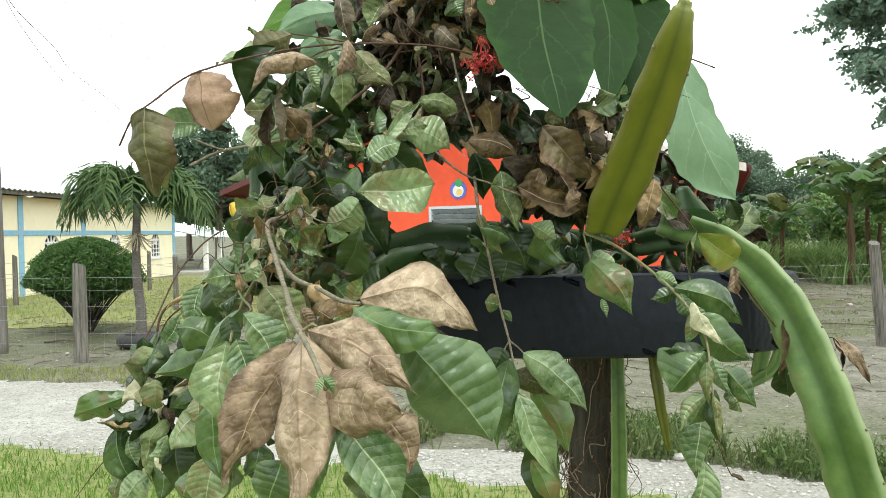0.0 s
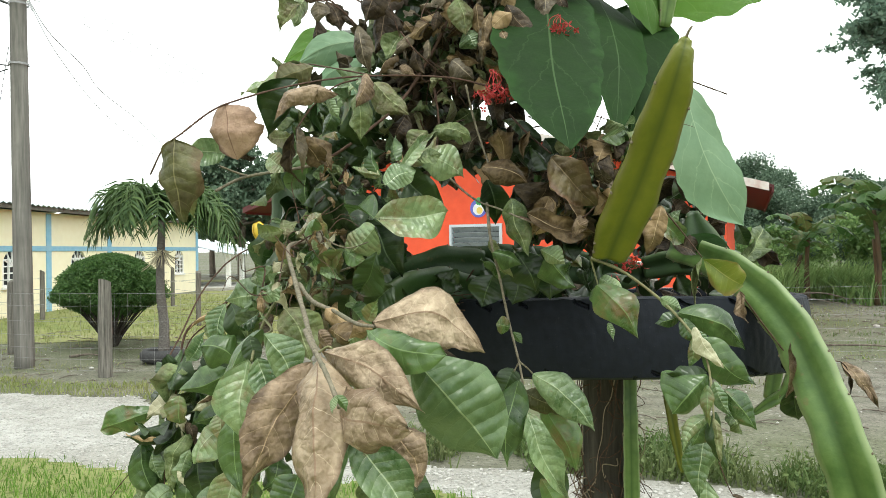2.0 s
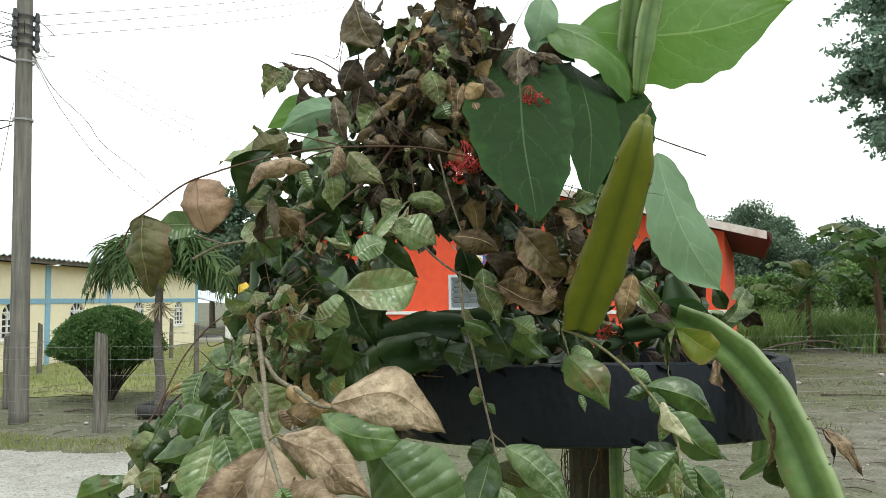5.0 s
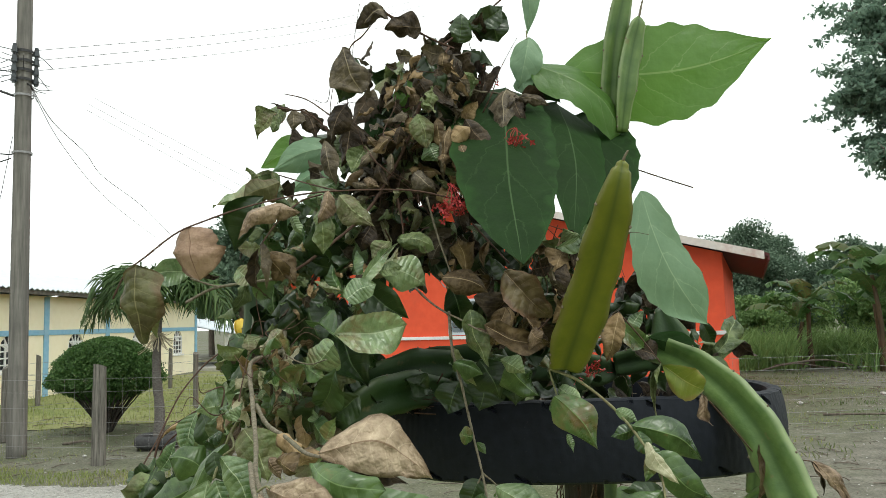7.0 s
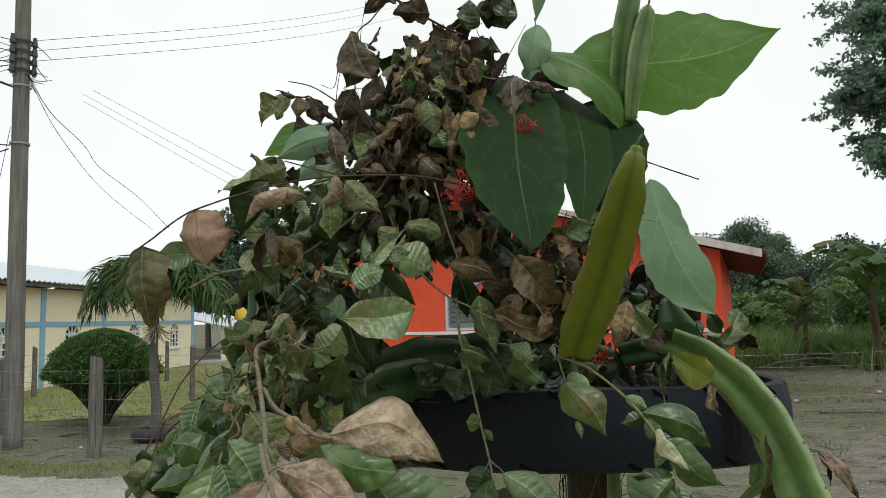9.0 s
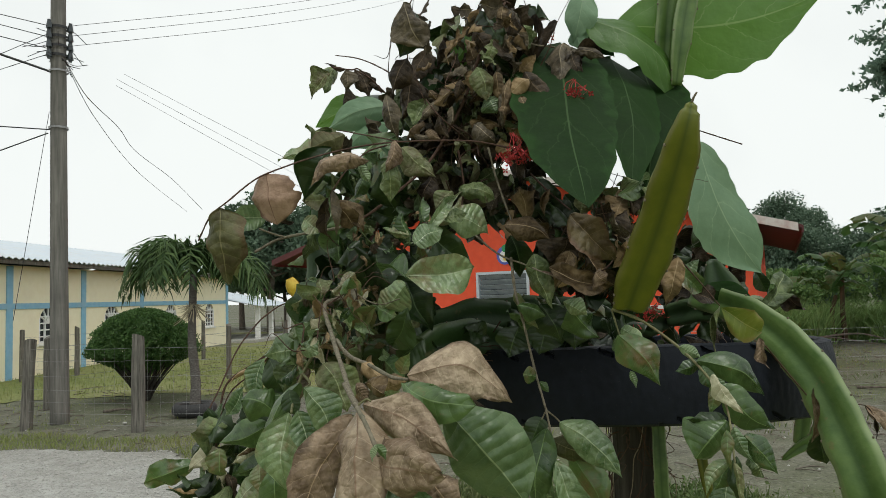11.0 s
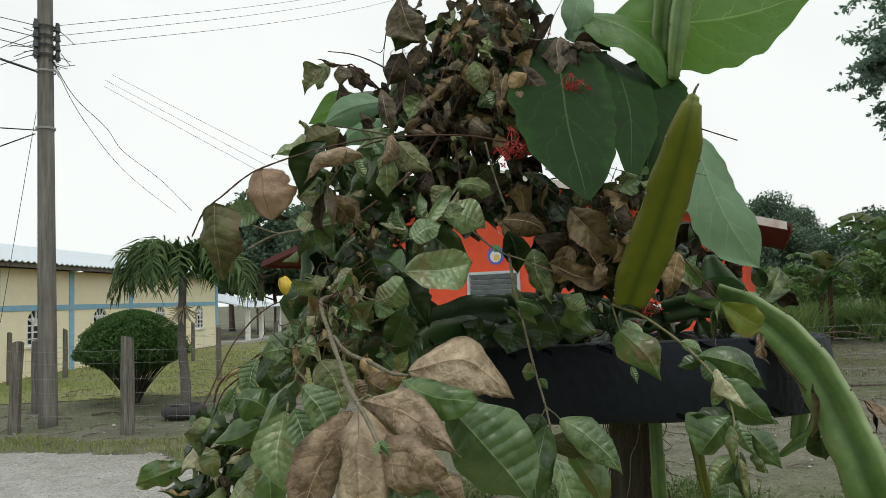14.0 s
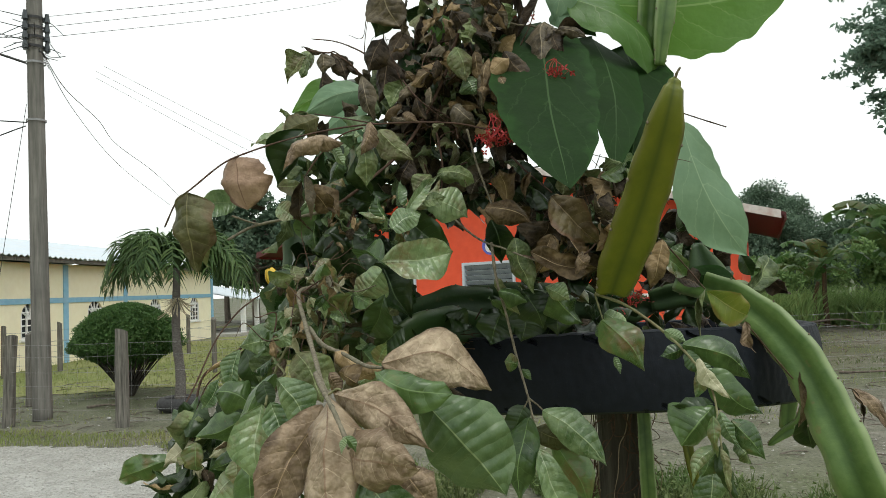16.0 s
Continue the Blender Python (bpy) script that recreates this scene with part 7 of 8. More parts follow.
leaf(sprig, "dark", "round", (0.108, 0.853, 1.443), (0.091, 0.852, 1.408), 0.036, 0, 0.06, 0.4, crumple=0.12, exact=True)
leaf(sprig, "green", "round", (0.102, 0.834, 1.497), (0.085, 0.834, 1.501), 0.021, 0, 0.06, 0.3, exact=True)
leaf(sprig, "green", "oval", (0.106, 0.834, 1.491), (0.117, 0.833, 1.477), 0.011, 20, 0.06, 0.3, exact=True)
leaf(sprig, "wilted", "oval", (0.079, 0.857, 1.604), (0.108, 0.856, 1.556), 0.033, 30, 0.06, 0.5, crumple=0.2, curl=0.3, exact=True)
leaf(sprig, "green", "oval", (0.081, 0.827, 1.588), (0.116, 0.826, 1.573), 0.032, -20, 0.1, 0.5, crumple=0.14, curl=0.3, exact=True)
leaf(sprig, "wilted", "oval", (0.103, 0.808, 1.652), (0.123, 0.806, 1.583), 0.043, 14, 0.1, 0.5, curl=0.35, crumple=0.2, exact=True)
leaf(sprig, "green", "oval", (0.145, 0.826, 1.584), (0.187, 0.854, 1.542), 0.053, 0, 0.1, 0.45, wave=0.1, crumple=0.2, curl=0.4, exact=True)
leaf(sprig, "pale", "oval", (0.138, 0.816, 1.591), (0.167, 0.815, 1.573), 0.027, 20, 0.1, 0.5, crumple=0.16, curl=0.3, exact=True)
leaf(sprig, "dark", "oval", (0.114, 0.876, 1.588), (0.139, 0.875, 1.536), 0.050, 0, 0.1, 0.35, exact=True)
leaf(sprig, "dark", "oval", (0.087, 0.926, 1.557), (0.071, 0.925, 1.514), 0.057, 0, 0.05, 0.3, exact=True)
leaf(sprig, "dark", "oval", (0.119, 0.925, 1.561), (0.113, 0.925, 1.517), 0.057, 0, 0.05, 0.3, exact=True)
leaf(sprig, "dark", "oval", (0.170, 0.915, 1.568), (0.162, 0.914, 1.524), 0.052, 0, 0.05, 0.3, exact=True)
leaf(sprig_b, "green", "oval", (0.194, 0.764, 1.551), (0.239, 0.762, 1.491), 0.051, 6, 0.08, 0.4, crumple=0.14, curl=0.25, bow=-0.08, exact=True)
leaf(sprig_b, "pale", "round", (0.202, 0.784, 1.558), (0.227, 0.783, 1.542), 0.026, 10, 0.1, 0.5, crumple=0.2, curl=0.4, exact=True)
leaf(sprig_b, "green", "oval", (0.196, 0.784, 1.547), (0.198, 0.783, 1.526), 0.017, 30, 0.06, 0.4, exact=True)
leaf(sprig_b, "pale", "lance", (0.206, 0.763, 1.509), (0.212, 0.762, 1.488), 0.010, 30, 0.06, 0.5, exact=True)
leaf(sprig_b, "pale", "round", (0.253, 0.723, 1.539), (0.275, 0.722, 1.526), 0.015, 10, 0.1, 0.5, curl=0.3, exact=True)
leaf(sprig_b, "green", "oval", (0.264, 0.698, 1.525), (0.339, 0.711, 1.485), 0.043, -10, 0.12, 0.4, crumple=0.14, curl=0.3, bow=-0.1, exact=True)
leaf(sprig_b, "green", "oval", (0.283, 0.682, 1.501), (0.339, 0.690, 1.453), 0.038, 15, 0.08, 0.4, crumple=0.16, curl=0.3, exact=True)
leaf(sprig_b, "cream", "lance", (0.270, 0.667, 1.514), (0.299, 0.666, 1.473), 0.019, -20, 0.1, 0.5, wave=0.1, curl=0.4, crumple=0.2, bow=0.1, exact=True)
leaf(sprig_b, "pale", "lance", (0.272, 0.672, 1.511), (0.289, 0.671, 1.481), 0.016, 20, 0.1, 0.5, crumple=0.2, exact=True)
leaf(sprig_b, "green", "oval", (0.271, 0.712, 1.523), (0.244, 0.713, 1.513), 0.019, 0, 0.1, 0.45, crumple=0.14, exact=True)
leaf(sprig_b, "green", "oval", (0.269, 0.697, 1.520), (0.280, 0.697, 1.494), 0.020, -10, 0.1, 0.45, crumple=0.14, exact=True)
leaf(sprig_b, "green", "lance", (0.277, 0.692, 1.500), (0.271, 0.691, 1.469), 0.016, 30, 0.1, 0.5, bow=-0.1, curl=0.3, exact=True)
leaf(sprig_b, "green", "obov", (0.280, 0.661, 1.468), (0.246, 0.660, 1.430), 0.061, 4, 0.12, 0.45, wave=0.07, crumple=0.16, curl=0.35, exact=True)
leaf(sprig_b, "dark", "oval", (0.281, 0.666, 1.470), (0.241, 0.666, 1.469), 0.028, -20, 0.12, 0.5, wave=0.07, crumple=0.16, curl=0.4, exact=True)
leaf(sprig_b, "pale", "lance", (0.272, 0.635, 1.435), (0.247, 0.635, 1.400), 0.021, 10, 0.12, 0.6, crumple=0.16, curl=0.5, bow=0.16, exact=True)
leaf(sprig_b, "green", "oval", (0.271, 0.650, 1.429), (0.260, 0.650, 1.402), 0.028, 20, 0.12, 0.5, crumple=0.16, curl=0.4, exact=True)
leaf(sprig_b, "green", "oval", (0.292, 0.650, 1.455), (0.322, 0.649, 1.417), 0.033, 10, 0.08, 0.45, crumple=0.2, curl=0.4, exact=True)
leaf(sprig_b, "pale", "lance", (0.279, 0.641, 1.465), (0.298, 0.640, 1.429), 0.016, 20, 0.1, 0.6, wave=0.1, crumple=0.2, curl=0.4, exact=True)
leaf(sprig_b, "wilted", "oval", (0.297, 0.650, 1.434), (0.308, 0.649, 1.413), 0.019, -20, 0.1, 0.5, wave=0.1, crumple=0.2, curl=0.5, exact=True)
leaf(sprig_b, "dark", "oval", (0.280, 0.640, 1.437), (0.290, 0.639, 1.380), 0.021, -10, 0.08, 0.5, crumple=0.2, curl=0.5, exact=True)
leaf(sprig_b, "wilted", "lance", (0.272, 0.625, 1.435), (0.278, 0.624, 1.390), 0.012, 20, 0.1, 0.6, crumple=0.2, curl=0.5, exact=True)
leaf(sprig_b, "green", "lance", (0.269, 0.631, 1.464), (0.271, 0.630, 1.424), 0.015, 20, 0.1, 0.5, crumple=0.2, curl=0.5, exact=True)
leaf(sprig_b, "pale", "oval", (0.281, 0.669, 1.410), (0.273, 0.668, 1.344), 0.038, 8, 0.08, 0.4, crumple=0.16, curl=0.3, bow=0.06, exact=True)
leaf(sprig_b, "pale", "oval", (0.282, 0.673, 1.361), (0.259, 0.672, 1.299), 0.036, -16, 0.08, -0.4, crumple=0.14, curl=0.3, bow=-0.08, exact=True)
leaf(sprig_b, "brown", "lance", (0.302, 0.658, 1.352), (0.316, 0.657, 1.346), 0.008, 0, 0.1, 0.6, curl=0.6, exact=True)
stem(sprig, M_TWIG, 0.0026, 0.0016, (-0.003, 0.967, 1.727), (0.041, 0.908, 1.676), (0.067, 0.885, 1.654), (0.090, 0.831, 1.641), (0.111, 0.786, 1.628), (0.137, 0.779, 1.617))
stem(sprig_b, M_TWIG_GREEN, 0.0030, 0.0018, (0.191, 0.781, 1.581), (0.224, 0.770, 1.566), (0.255, 0.733, 1.537), (0.270, 0.683, 1.509), (0.282, 0.667, 1.480), (0.275, 0.631, 1.433))
stem(sprig_b, M_TWIG_GREEN, 0.0020, 0.0012, (0.191, 0.781, 1.580), (0.197, 0.781, 1.557), (0.200, 0.776, 1.544))
stem(sprig_b, M_TWIG_DARK, 0.0009, 0.0007, (0.287, 0.658, 1.390), (0.297, 0.658, 1.363), (0.304, 0.662, 1.350))
leaf(shrub, "dark", "oval", (-0.047, 0.948, 2.025), (-0.074, 0.951, 1.959), 0.050, -14, 0.1, 0.3, crumple=0.24, curl=0.45, wave=0.06, exact=True)
leaf(shrub, "grey", "obov", (-0.063, 0.927, 2.034), (-0.036, 0.932, 1.966), 0.065, 6, 0.12, 0.4, crumple=0.24, curl=0.45, wave=0.06, exact=True)
leaf(shrub, "wilted", "oval", (-0.243, 1.280, 2.049), (-0.286, 1.282, 2.000), 0.063, 10, 0.12, -0.5, crumple=0.24, curl=0.45, wave=0.06, exact=True)
leaf(shrub, "grey", "oval", (-0.212, 1.261, 2.048), (-0.211, 1.264, 2.009), 0.042, 0, 0.12, 0.5, crumple=0.24, curl=0.45, wave=0.06, exact=True)
leaf(shrub, "brown", "oval", (-0.215, 1.273, 2.019), (-0.214, 1.277, 1.969), 0.034, 20, 0.12, 0.6, crumple=0.24, curl=0.45, wave=0.06, exact=True)
leaf(shrub, "brown", "oval", (-0.198, 1.281, 2.054), (-0.171, 1.286, 1.996), 0.048, -10, 0.12, 0.5, crumple=0.24, curl=0.45, wave=0.06, exact=True)
leaf(shrub, "brown", "lance", (-0.215, 1.281, 2.055), (-0.257, 1.278, 2.069), 0.017, 40, 0.1, 0.6, curl=0.6, exact=True)
leaf(shrub, "brown", "lance", (-0.172, 1.284, 2.027), (-0.135, 1.287, 2.004), 0.015, 40, 0.1, 0.6, curl=0.6, exact=True)
stem(shrub, M_TWIG_DARK, 0.0024, 0.0023, (-0.237, 1.250, 2.050), (-0.198, 1.242, 2.041), (-0.182, 1.243, 2.041), (-0.152, 1.256, 2.015), (-0.126, 1.258, 1.989))
stem(shrub, M_TWIG_DARK, 0.0020, 0.0019, (-0.191, 1.242, 2.041), (-0.156, 1.245, 2.019), (-0.142, 1.257, 1.997))
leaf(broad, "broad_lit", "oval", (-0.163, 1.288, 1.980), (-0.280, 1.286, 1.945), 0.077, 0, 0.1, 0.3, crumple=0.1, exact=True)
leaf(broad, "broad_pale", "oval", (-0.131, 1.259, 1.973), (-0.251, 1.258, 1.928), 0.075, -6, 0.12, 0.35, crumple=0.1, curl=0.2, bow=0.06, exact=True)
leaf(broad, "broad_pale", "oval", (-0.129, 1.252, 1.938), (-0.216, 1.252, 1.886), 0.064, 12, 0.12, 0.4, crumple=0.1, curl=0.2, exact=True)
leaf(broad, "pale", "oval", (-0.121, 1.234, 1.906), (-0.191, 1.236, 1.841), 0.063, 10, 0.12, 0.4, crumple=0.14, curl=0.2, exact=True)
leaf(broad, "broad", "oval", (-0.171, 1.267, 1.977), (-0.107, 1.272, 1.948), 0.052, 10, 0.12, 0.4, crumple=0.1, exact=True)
leaf(shrub, "olive", "obov", (-0.150, 0.907, 1.836), (-0.200, 0.906, 1.817), 0.048, -8, 0.12, 0.45, crumple=0.2, curl=0.4, exact=True)
leaf(shrub, "dark", "oval", (-0.160, 0.858, 1.808), (-0.200, 0.862, 1.736), 0.056, 6, 0.12, -0.45, crumple=0.18, curl=0.4, exact=True)
leaf(shrub, "dry", "oval", (-0.124, 0.801, 1.785), (-0.175, 0.802, 1.745), 0.037, 10, 0.16, 0.5, crumple=0.22, curl=0.5, bow=0.14, exact=True)
leaf(shrub, "dry", "oval", (-0.145, 0.810, 1.785), (-0.101, 0.812, 1.778), 0.031, -14, 0.12, 0.45, crumple=0.2, curl=0.4, exact=True)
leaf(shrub, "pale", "lance", (-0.117, 0.832, 1.779), (-0.102, 0.834, 1.751), 0.016, 20, 0.12, 0.5, crumple=0.2, exact=True)
leaf(shrub, "dry", "oval", (-0.069, 0.822, 1.806), (-0.083, 0.824, 1.765), 0.033, -8, 0.12, 0.5, crumple=0.24, curl=0.45, wave=0.06, exact=True)
leaf(shrub, "wilted", "oval", (-0.080, 0.833, 1.785), (-0.079, 0.837, 1.726), 0.037, 10, 0.12, 0.45, crumple=0.24, curl=0.45, wave=0.06, exact=True)
leaf(shrub, "green", "lance", (-0.116, 0.872, 1.772), (-0.132, 0.874, 1.738), 0.027, 10, 0.12, 0.45, crumple=0.16, curl=0.3, exact=True)
leaf(shrub, "grey", "lance", (-0.155, 0.833, 1.744), (-0.152, 0.837, 1.685), 0.023, 16, 0.12, 0.55, crumple=0.2, curl=0.5, exact=True)
leaf(shrub, "tan", "oval", (-0.151, 0.854, 1.735), (-0.118, 0.858, 1.691), 0.034, -10, 0.1, 0.45, crumple=0.2, curl=0.35, exact=True)
leaf(shrub, "brown", "oval", (-0.063, 0.952, 1.959), (-0.088, 0.955, 1.905), 0.042, 10, 0.12, 0.45, crumple=0.24, curl=0.45, wave=0.06, exact=True)
leaf(shrub, "brown", "oval", (-0.061, 0.963, 1.941), (-0.074, 0.968, 1.868), 0.050, -10, 0.12, 0.45, crumple=0.24, curl=0.45, wave=0.06, exact=True)
leaf(shrub, "grey", "oval", (-0.096, 0.954, 1.905), (-0.082, 0.959, 1.838), 0.032, 16, 0.12, 0.5, crumple=0.24, curl=0.45, wave=0.06, exact=True)
leaf(broad, "broad", "oval", (-0.002, 1.042, 1.993), (-0.056, 1.047, 1.892), 0.072, 8, 0.08, 0.3, crumple=0.08, wave=0.03, curl=0.1, exact=True)
leaf(broad, "broad_lit", "oval", (-0.004, 1.043, 1.970), (0.040, 1.040, 2.037), 0.050, 10, 0.12, 0.4, crumple=0.1, curl=0.2, exact=True)
leaf(shrub, "dark", "oval", (0.051, 0.961, 2.029), (0.078, 0.966, 1.971), 0.062, 0, 0.12, 0.4, crumple=0.24, curl=0.45, wave=0.06, exact=True)
leaf(shrub, "brown", "oval", (0.038, 0.943, 1.990), (0.057, 0.946, 1.961), 0.034, 10, 0.12, 0.5, crumple=0.24, curl=0.45, wave=0.06, exact=True)
leaf(shrub, "brown", "oval", (0.101, 0.964, 2.017), (0.116, 0.967, 1.981), 0.040, -10, 0.12, 0.5, crumple=0.24, curl=0.45, wave=0.06, exact=True)
leaf(shrub, "wilted", "oval", (0.041, 0.918, 1.929), (0.053, 0.922, 1.879), 0.046, -6, 0.12, 0.4, crumple=0.18, curl=0.3, exact=True)
leaf(shrub, "tan", "oval", (0.068, 0.929, 1.925), (0.073, 0.932, 1.883), 0.033, 14, 0.12, 0.5, crumple=0.24, curl=0.45, wave=0.06, exact=True)
leaf(shrub, "pale", "oval", (0.055, 0.931, 1.890), (0.067, 0.933, 1.863), 0.039, 0, 0.12, 0.4, crumple=0.24, curl=0.45, wave=0.06, exact=True)
leaf(shrub, "tan", "oval", (0.114, 0.912, 1.906), (0.083, 0.912, 1.883), 0.034, -12, 0.12, 0.5, crumple=0.24, curl=0.45, wave=0.06, exact=True)
leaf(shrub, "brown", "oval", (0.108, 0.921, 1.920), (0.147, 0.926, 1.868), 0.044, 10, 0.12, 0.4, crumple=0.24, curl=0.45, wave=0.06, exact=True)
leaf(shrub, "tan", "oval", (0.100, 0.903, 1.879), (0.114, 0.907, 1.835), 0.036, -8, 0.12, 0.5, crumple=0.24, curl=0.45, wave=0.06, exact=True)
leaf(shrub, "tan", "lance", (0.086, 0.911, 1.908), (0.077, 0.915, 1.842), 0.019, 20, 0.12, 0.6, crumple=0.24, curl=0.45, wave=0.06, exact=True)
leaf(shrub, "grey", "lance", (0.072, 0.931, 1.897), (0.075, 0.935, 1.837), 0.017, 30, 0.12, 0.6, crumple=0.24, curl=0.45, wave=0.06, exact=True)
leaf(shrub, "tan", "oval", (0.003, 0.928, 1.900), (-0.026, 0.929, 1.875), 0.023, -20, 0.14, 0.6, crumple=0.24, curl=0.45, wave=0.06, exact=True)
leaf(shrub, "grey", "oval", (-0.017, 0.928, 1.886), (-0.046, 0.929, 1.856), 0.021, 15, 0.14, 0.6, crumple=0.24, curl=0.45, wave=0.06, exact=True)
leaf(shrub, "tan", "oval", (-0.039, 0.930, 1.857), (-0.065, 0.930, 1.831), 0.025, 30, 0.14, 0.6, crumple=0.24, curl=0.45, wave=0.06, exact=True)
leaf(shrub, "grey", "oval", (0.002, 0.930, 1.877), (-0.006, 0.932, 1.843), 0.019, -30, 0.14, 0.6, crumple=0.24, curl=0.45, wave=0.06, exact=True)
leaf(shrub, "brown", "oval", (-0.017, 0.930, 1.864), (-0.002, 0.933, 1.830), 0.025, 0, 0.14, 0.6, crumple=0.24, curl=0.45, wave=0.06, exact=True)
leaf(shrub, "tan", "oval", (-0.030, 0.927, 1.901), (-0.016, 0.929, 1.880), 0.017, 20, 0.14, 0.6, crumple=0.24, curl=0.45, wave=0.06, exact=True)
leaf(shrub, "grey", "oval", (-0.058, 0.930, 1.839), (-0.026, 0.932, 1.828), 0.021, -10, 0.14, 0.6, crumple=0.24, curl=0.45, wave=0.06, exact=True)
leaf(shrub, "brown", "oval", (0.016, 0.928, 1.915), (0.009, 0.929, 1.887), 0.019, 5, 0.14, 0.6, crumple=0.24, curl=0.45, wave=0.06, exact=True)
leaf(shrub, "dry", "oval", (-0.038, 0.931, 1.841), (-0.014, 0.932, 1.829), 0.019, 25, 0.14, 0.6, crumple=0.24, curl=0.45, wave=0.06, exact=True)
leaf(shrub, "grey", "oval", (0.034, 0.913, 1.845), (0.063, 0.916, 1.817), 0.038, -10, 0.12, 0.4, crumple=0.24, curl=0.45, wave=0.06, exact=True)
leaf(shrub, "wilted", "oval", (-0.071, 0.921, 1.818), (-0.023, 0.926, 1.773), 0.044, 0, 0.12, 0.4, crumple=0.24, curl=0.45, wave=0.06, exact=True)
leaf(shrub, "dark", "oval", (-0.066, 0.942, 1.815), (-0.073, 0.945, 1.768), 0.045, 20, 0.12, 0.4, crumple=0.24, curl=0.45, wave=0.06, exact=True)
leaf(shrub, "wilted", "oval", (0.009, 0.918, 1.754), (0.060, 0.922, 1.737), 0.042, -14, 0.12, 0.4, crumple=0.24, curl=0.45, wave=0.06, exact=True)
leaf(shrub, "brown", "oval", (-0.028, 0.945, 1.781), (-0.045, 0.948, 1.740), 0.035, 14, 0.12, 0.4, crumple=0.24, curl=0.45, wave=0.06, exact=True)
leaf(shrub, "wilted", "oval", (0.001, 0.899, 1.748), (-0.023, 0.900, 1.721), 0.032, 14, 0.12, 0.4, crumple=0.24, curl=0.45, wave=0.06, exact=True)
leaf(shrub, "pale", "lance", (-0.019, 0.861, 1.697), (0.015, 0.860, 1.737), 0.018, 14, 0.12, 0.5, crumple=0.14, exact=True)
leaf(shrub, "tan", "oval", (0.070, 0.855, 1.695), (0.130, 0.859, 1.670), 0.048, -10, 0.14, 0.4, crumple=0.2, curl=0.4, exact=True)
leaf(shrub, "salmon", "round", (-0.217, 0.750, 1.755), (-0.206, 0.754, 1.694), 0.069, 6, 0.12, 0.2, wave=0.03, crumple=0.16, curl=0.4, bow=0, exact=True)
leaf(shrub, "spent", "round", (0.142, 0.749, 1.693), (0.195, 0.752, 1.639), 0.039, 6, 0.1, 0.25, wave=0.05, crumple=0.24)
leaf(shrub, "tan", "oval", (0.118, 0.780, 1.633), (0.195, 0.773, 1.612), 0.038, -8, 0.14, 0.3, wave=0.06, crumple=0.2, bow=0.12)
leaf(shrub, "tan", "oval", (0.145, 0.790, 1.653), (0.124, 0.791, 1.608), 0.029, 20, 0.1, 0.4, crumple=0.2)
leaf(shrub, "tan", "oval", (0.163, 0.776, 1.648), (0.179, 0.778, 1.607), 0.022, -20, 0.1, 0.5, crumple=0.2)
leaf(shrub, "dry", "oval", (0.169, 0.752, 1.625), (0.183, 0.756, 1.612), 0.032, 30, 0.1, 0.6)
leaf(shrub, "tan", "oval", (0.287, 0.833, 1.643), (0.270, 0.835, 1.583), 0.033, 10, 0.1, 0.35)
leaf(shrub, "green", "oval", (0.290, 0.855, 1.627), (0.324, 0.865, 1.597), 0.032, 0, 0.1, 0.35)
leaf(shrub, "brown", "oval", (0.312, 0.872, 1.597), (0.347, 0.885, 1.582), 0.029, 20, 0.1, 0.5)
leaf(shrub, "yellow", "obov", (0.335, 0.827, 1.578), (0.389, 0.838, 1.544), 0.043, -8, 0.12, 0.25, curl=0.25)
leaf(shrub, "wilted", "oval", (0.333, 0.826, 1.580), (0.319, 0.805, 1.516), 0.023, 25, 0.08, 0.4)
leaf(shrub, "dry", "oval", (0.398, 0.877, 1.536), (0.408, 0.875, 1.495), 0.022, 30, 0.1, 0.7, curl=0.5)
leaf(shrub, "dry", "oval", (0.505, 0.961, 1.463), (0.485, 0.939, 1.387), 0.044, 0, 0.12, 0.35, curl=0.3)
leaf(shrub, "dark", "oval", (0.512, 0.977, 1.401), (0.523, 0.984, 1.344), 0.037, 10, 0.08, 0.3)
leaf(shrub, "dry", "lance", (0.568, 0.954, 1.433), (0.615, 0.947, 1.367), 0.023, 30, 0.1, 0.9, curl=0.7)
leaf(shrub, "brown", "lance", (0.565, 0.954, 1.434), (0.582, 0.959, 1.384), 0.013, -20, 0.1, 0.9)
leaf(shrub, "wilted", "round", (0.554, 1.250, 1.568), (0.611, 1.313, 1.633), 0.046, 10, 0.1, 0.5, wave=0.1, curl=0.4)
leaf(shrub, "brown", "round", (0.603, 1.306, 1.602), (0.646, 1.303, 1.559), 0.049, 30, 0.1, 0.6, wave=0.12, curl=0.6)
leaf(shrub, "green", "oval", (0.527, 1.259, 1.553), (0.601, 1.296, 1.523), 0.033, 20, 0.1, 0.4)
leaf(shrub, "brown", "round", (0.235, 0.879, 1.750), (0.238, 0.850, 1.699), 0.037, 10, 0.1, 0.5, wave=0.1)
leaf(shrub, "pale", "round", (0.215, 0.833, 1.725), (0.263, 0.883, 1.753), 0.029, 20, 0.12, 0.5, curl=0.4)
leaf(shrub, "brown", "round", (0.181, 0.819, 1.697), (0.209, 0.821, 1.703), 0.031, -20, 0.1, 0.6, wave=0.12, curl=0.6)
stem(shrub, M_TWIG_DARK, 0.0018, 0.0013, (0.288, 0.842, 1.644), (0.314, 0.842, 1.612), (0.333, 0.826, 1.580))
stem(shrub, M_TWIG_DARK, 0.0019, 0.0016, (0.417, 0.908, 1.523), (0.452, 0.934, 1.487), (0.482, 0.937, 1.449))
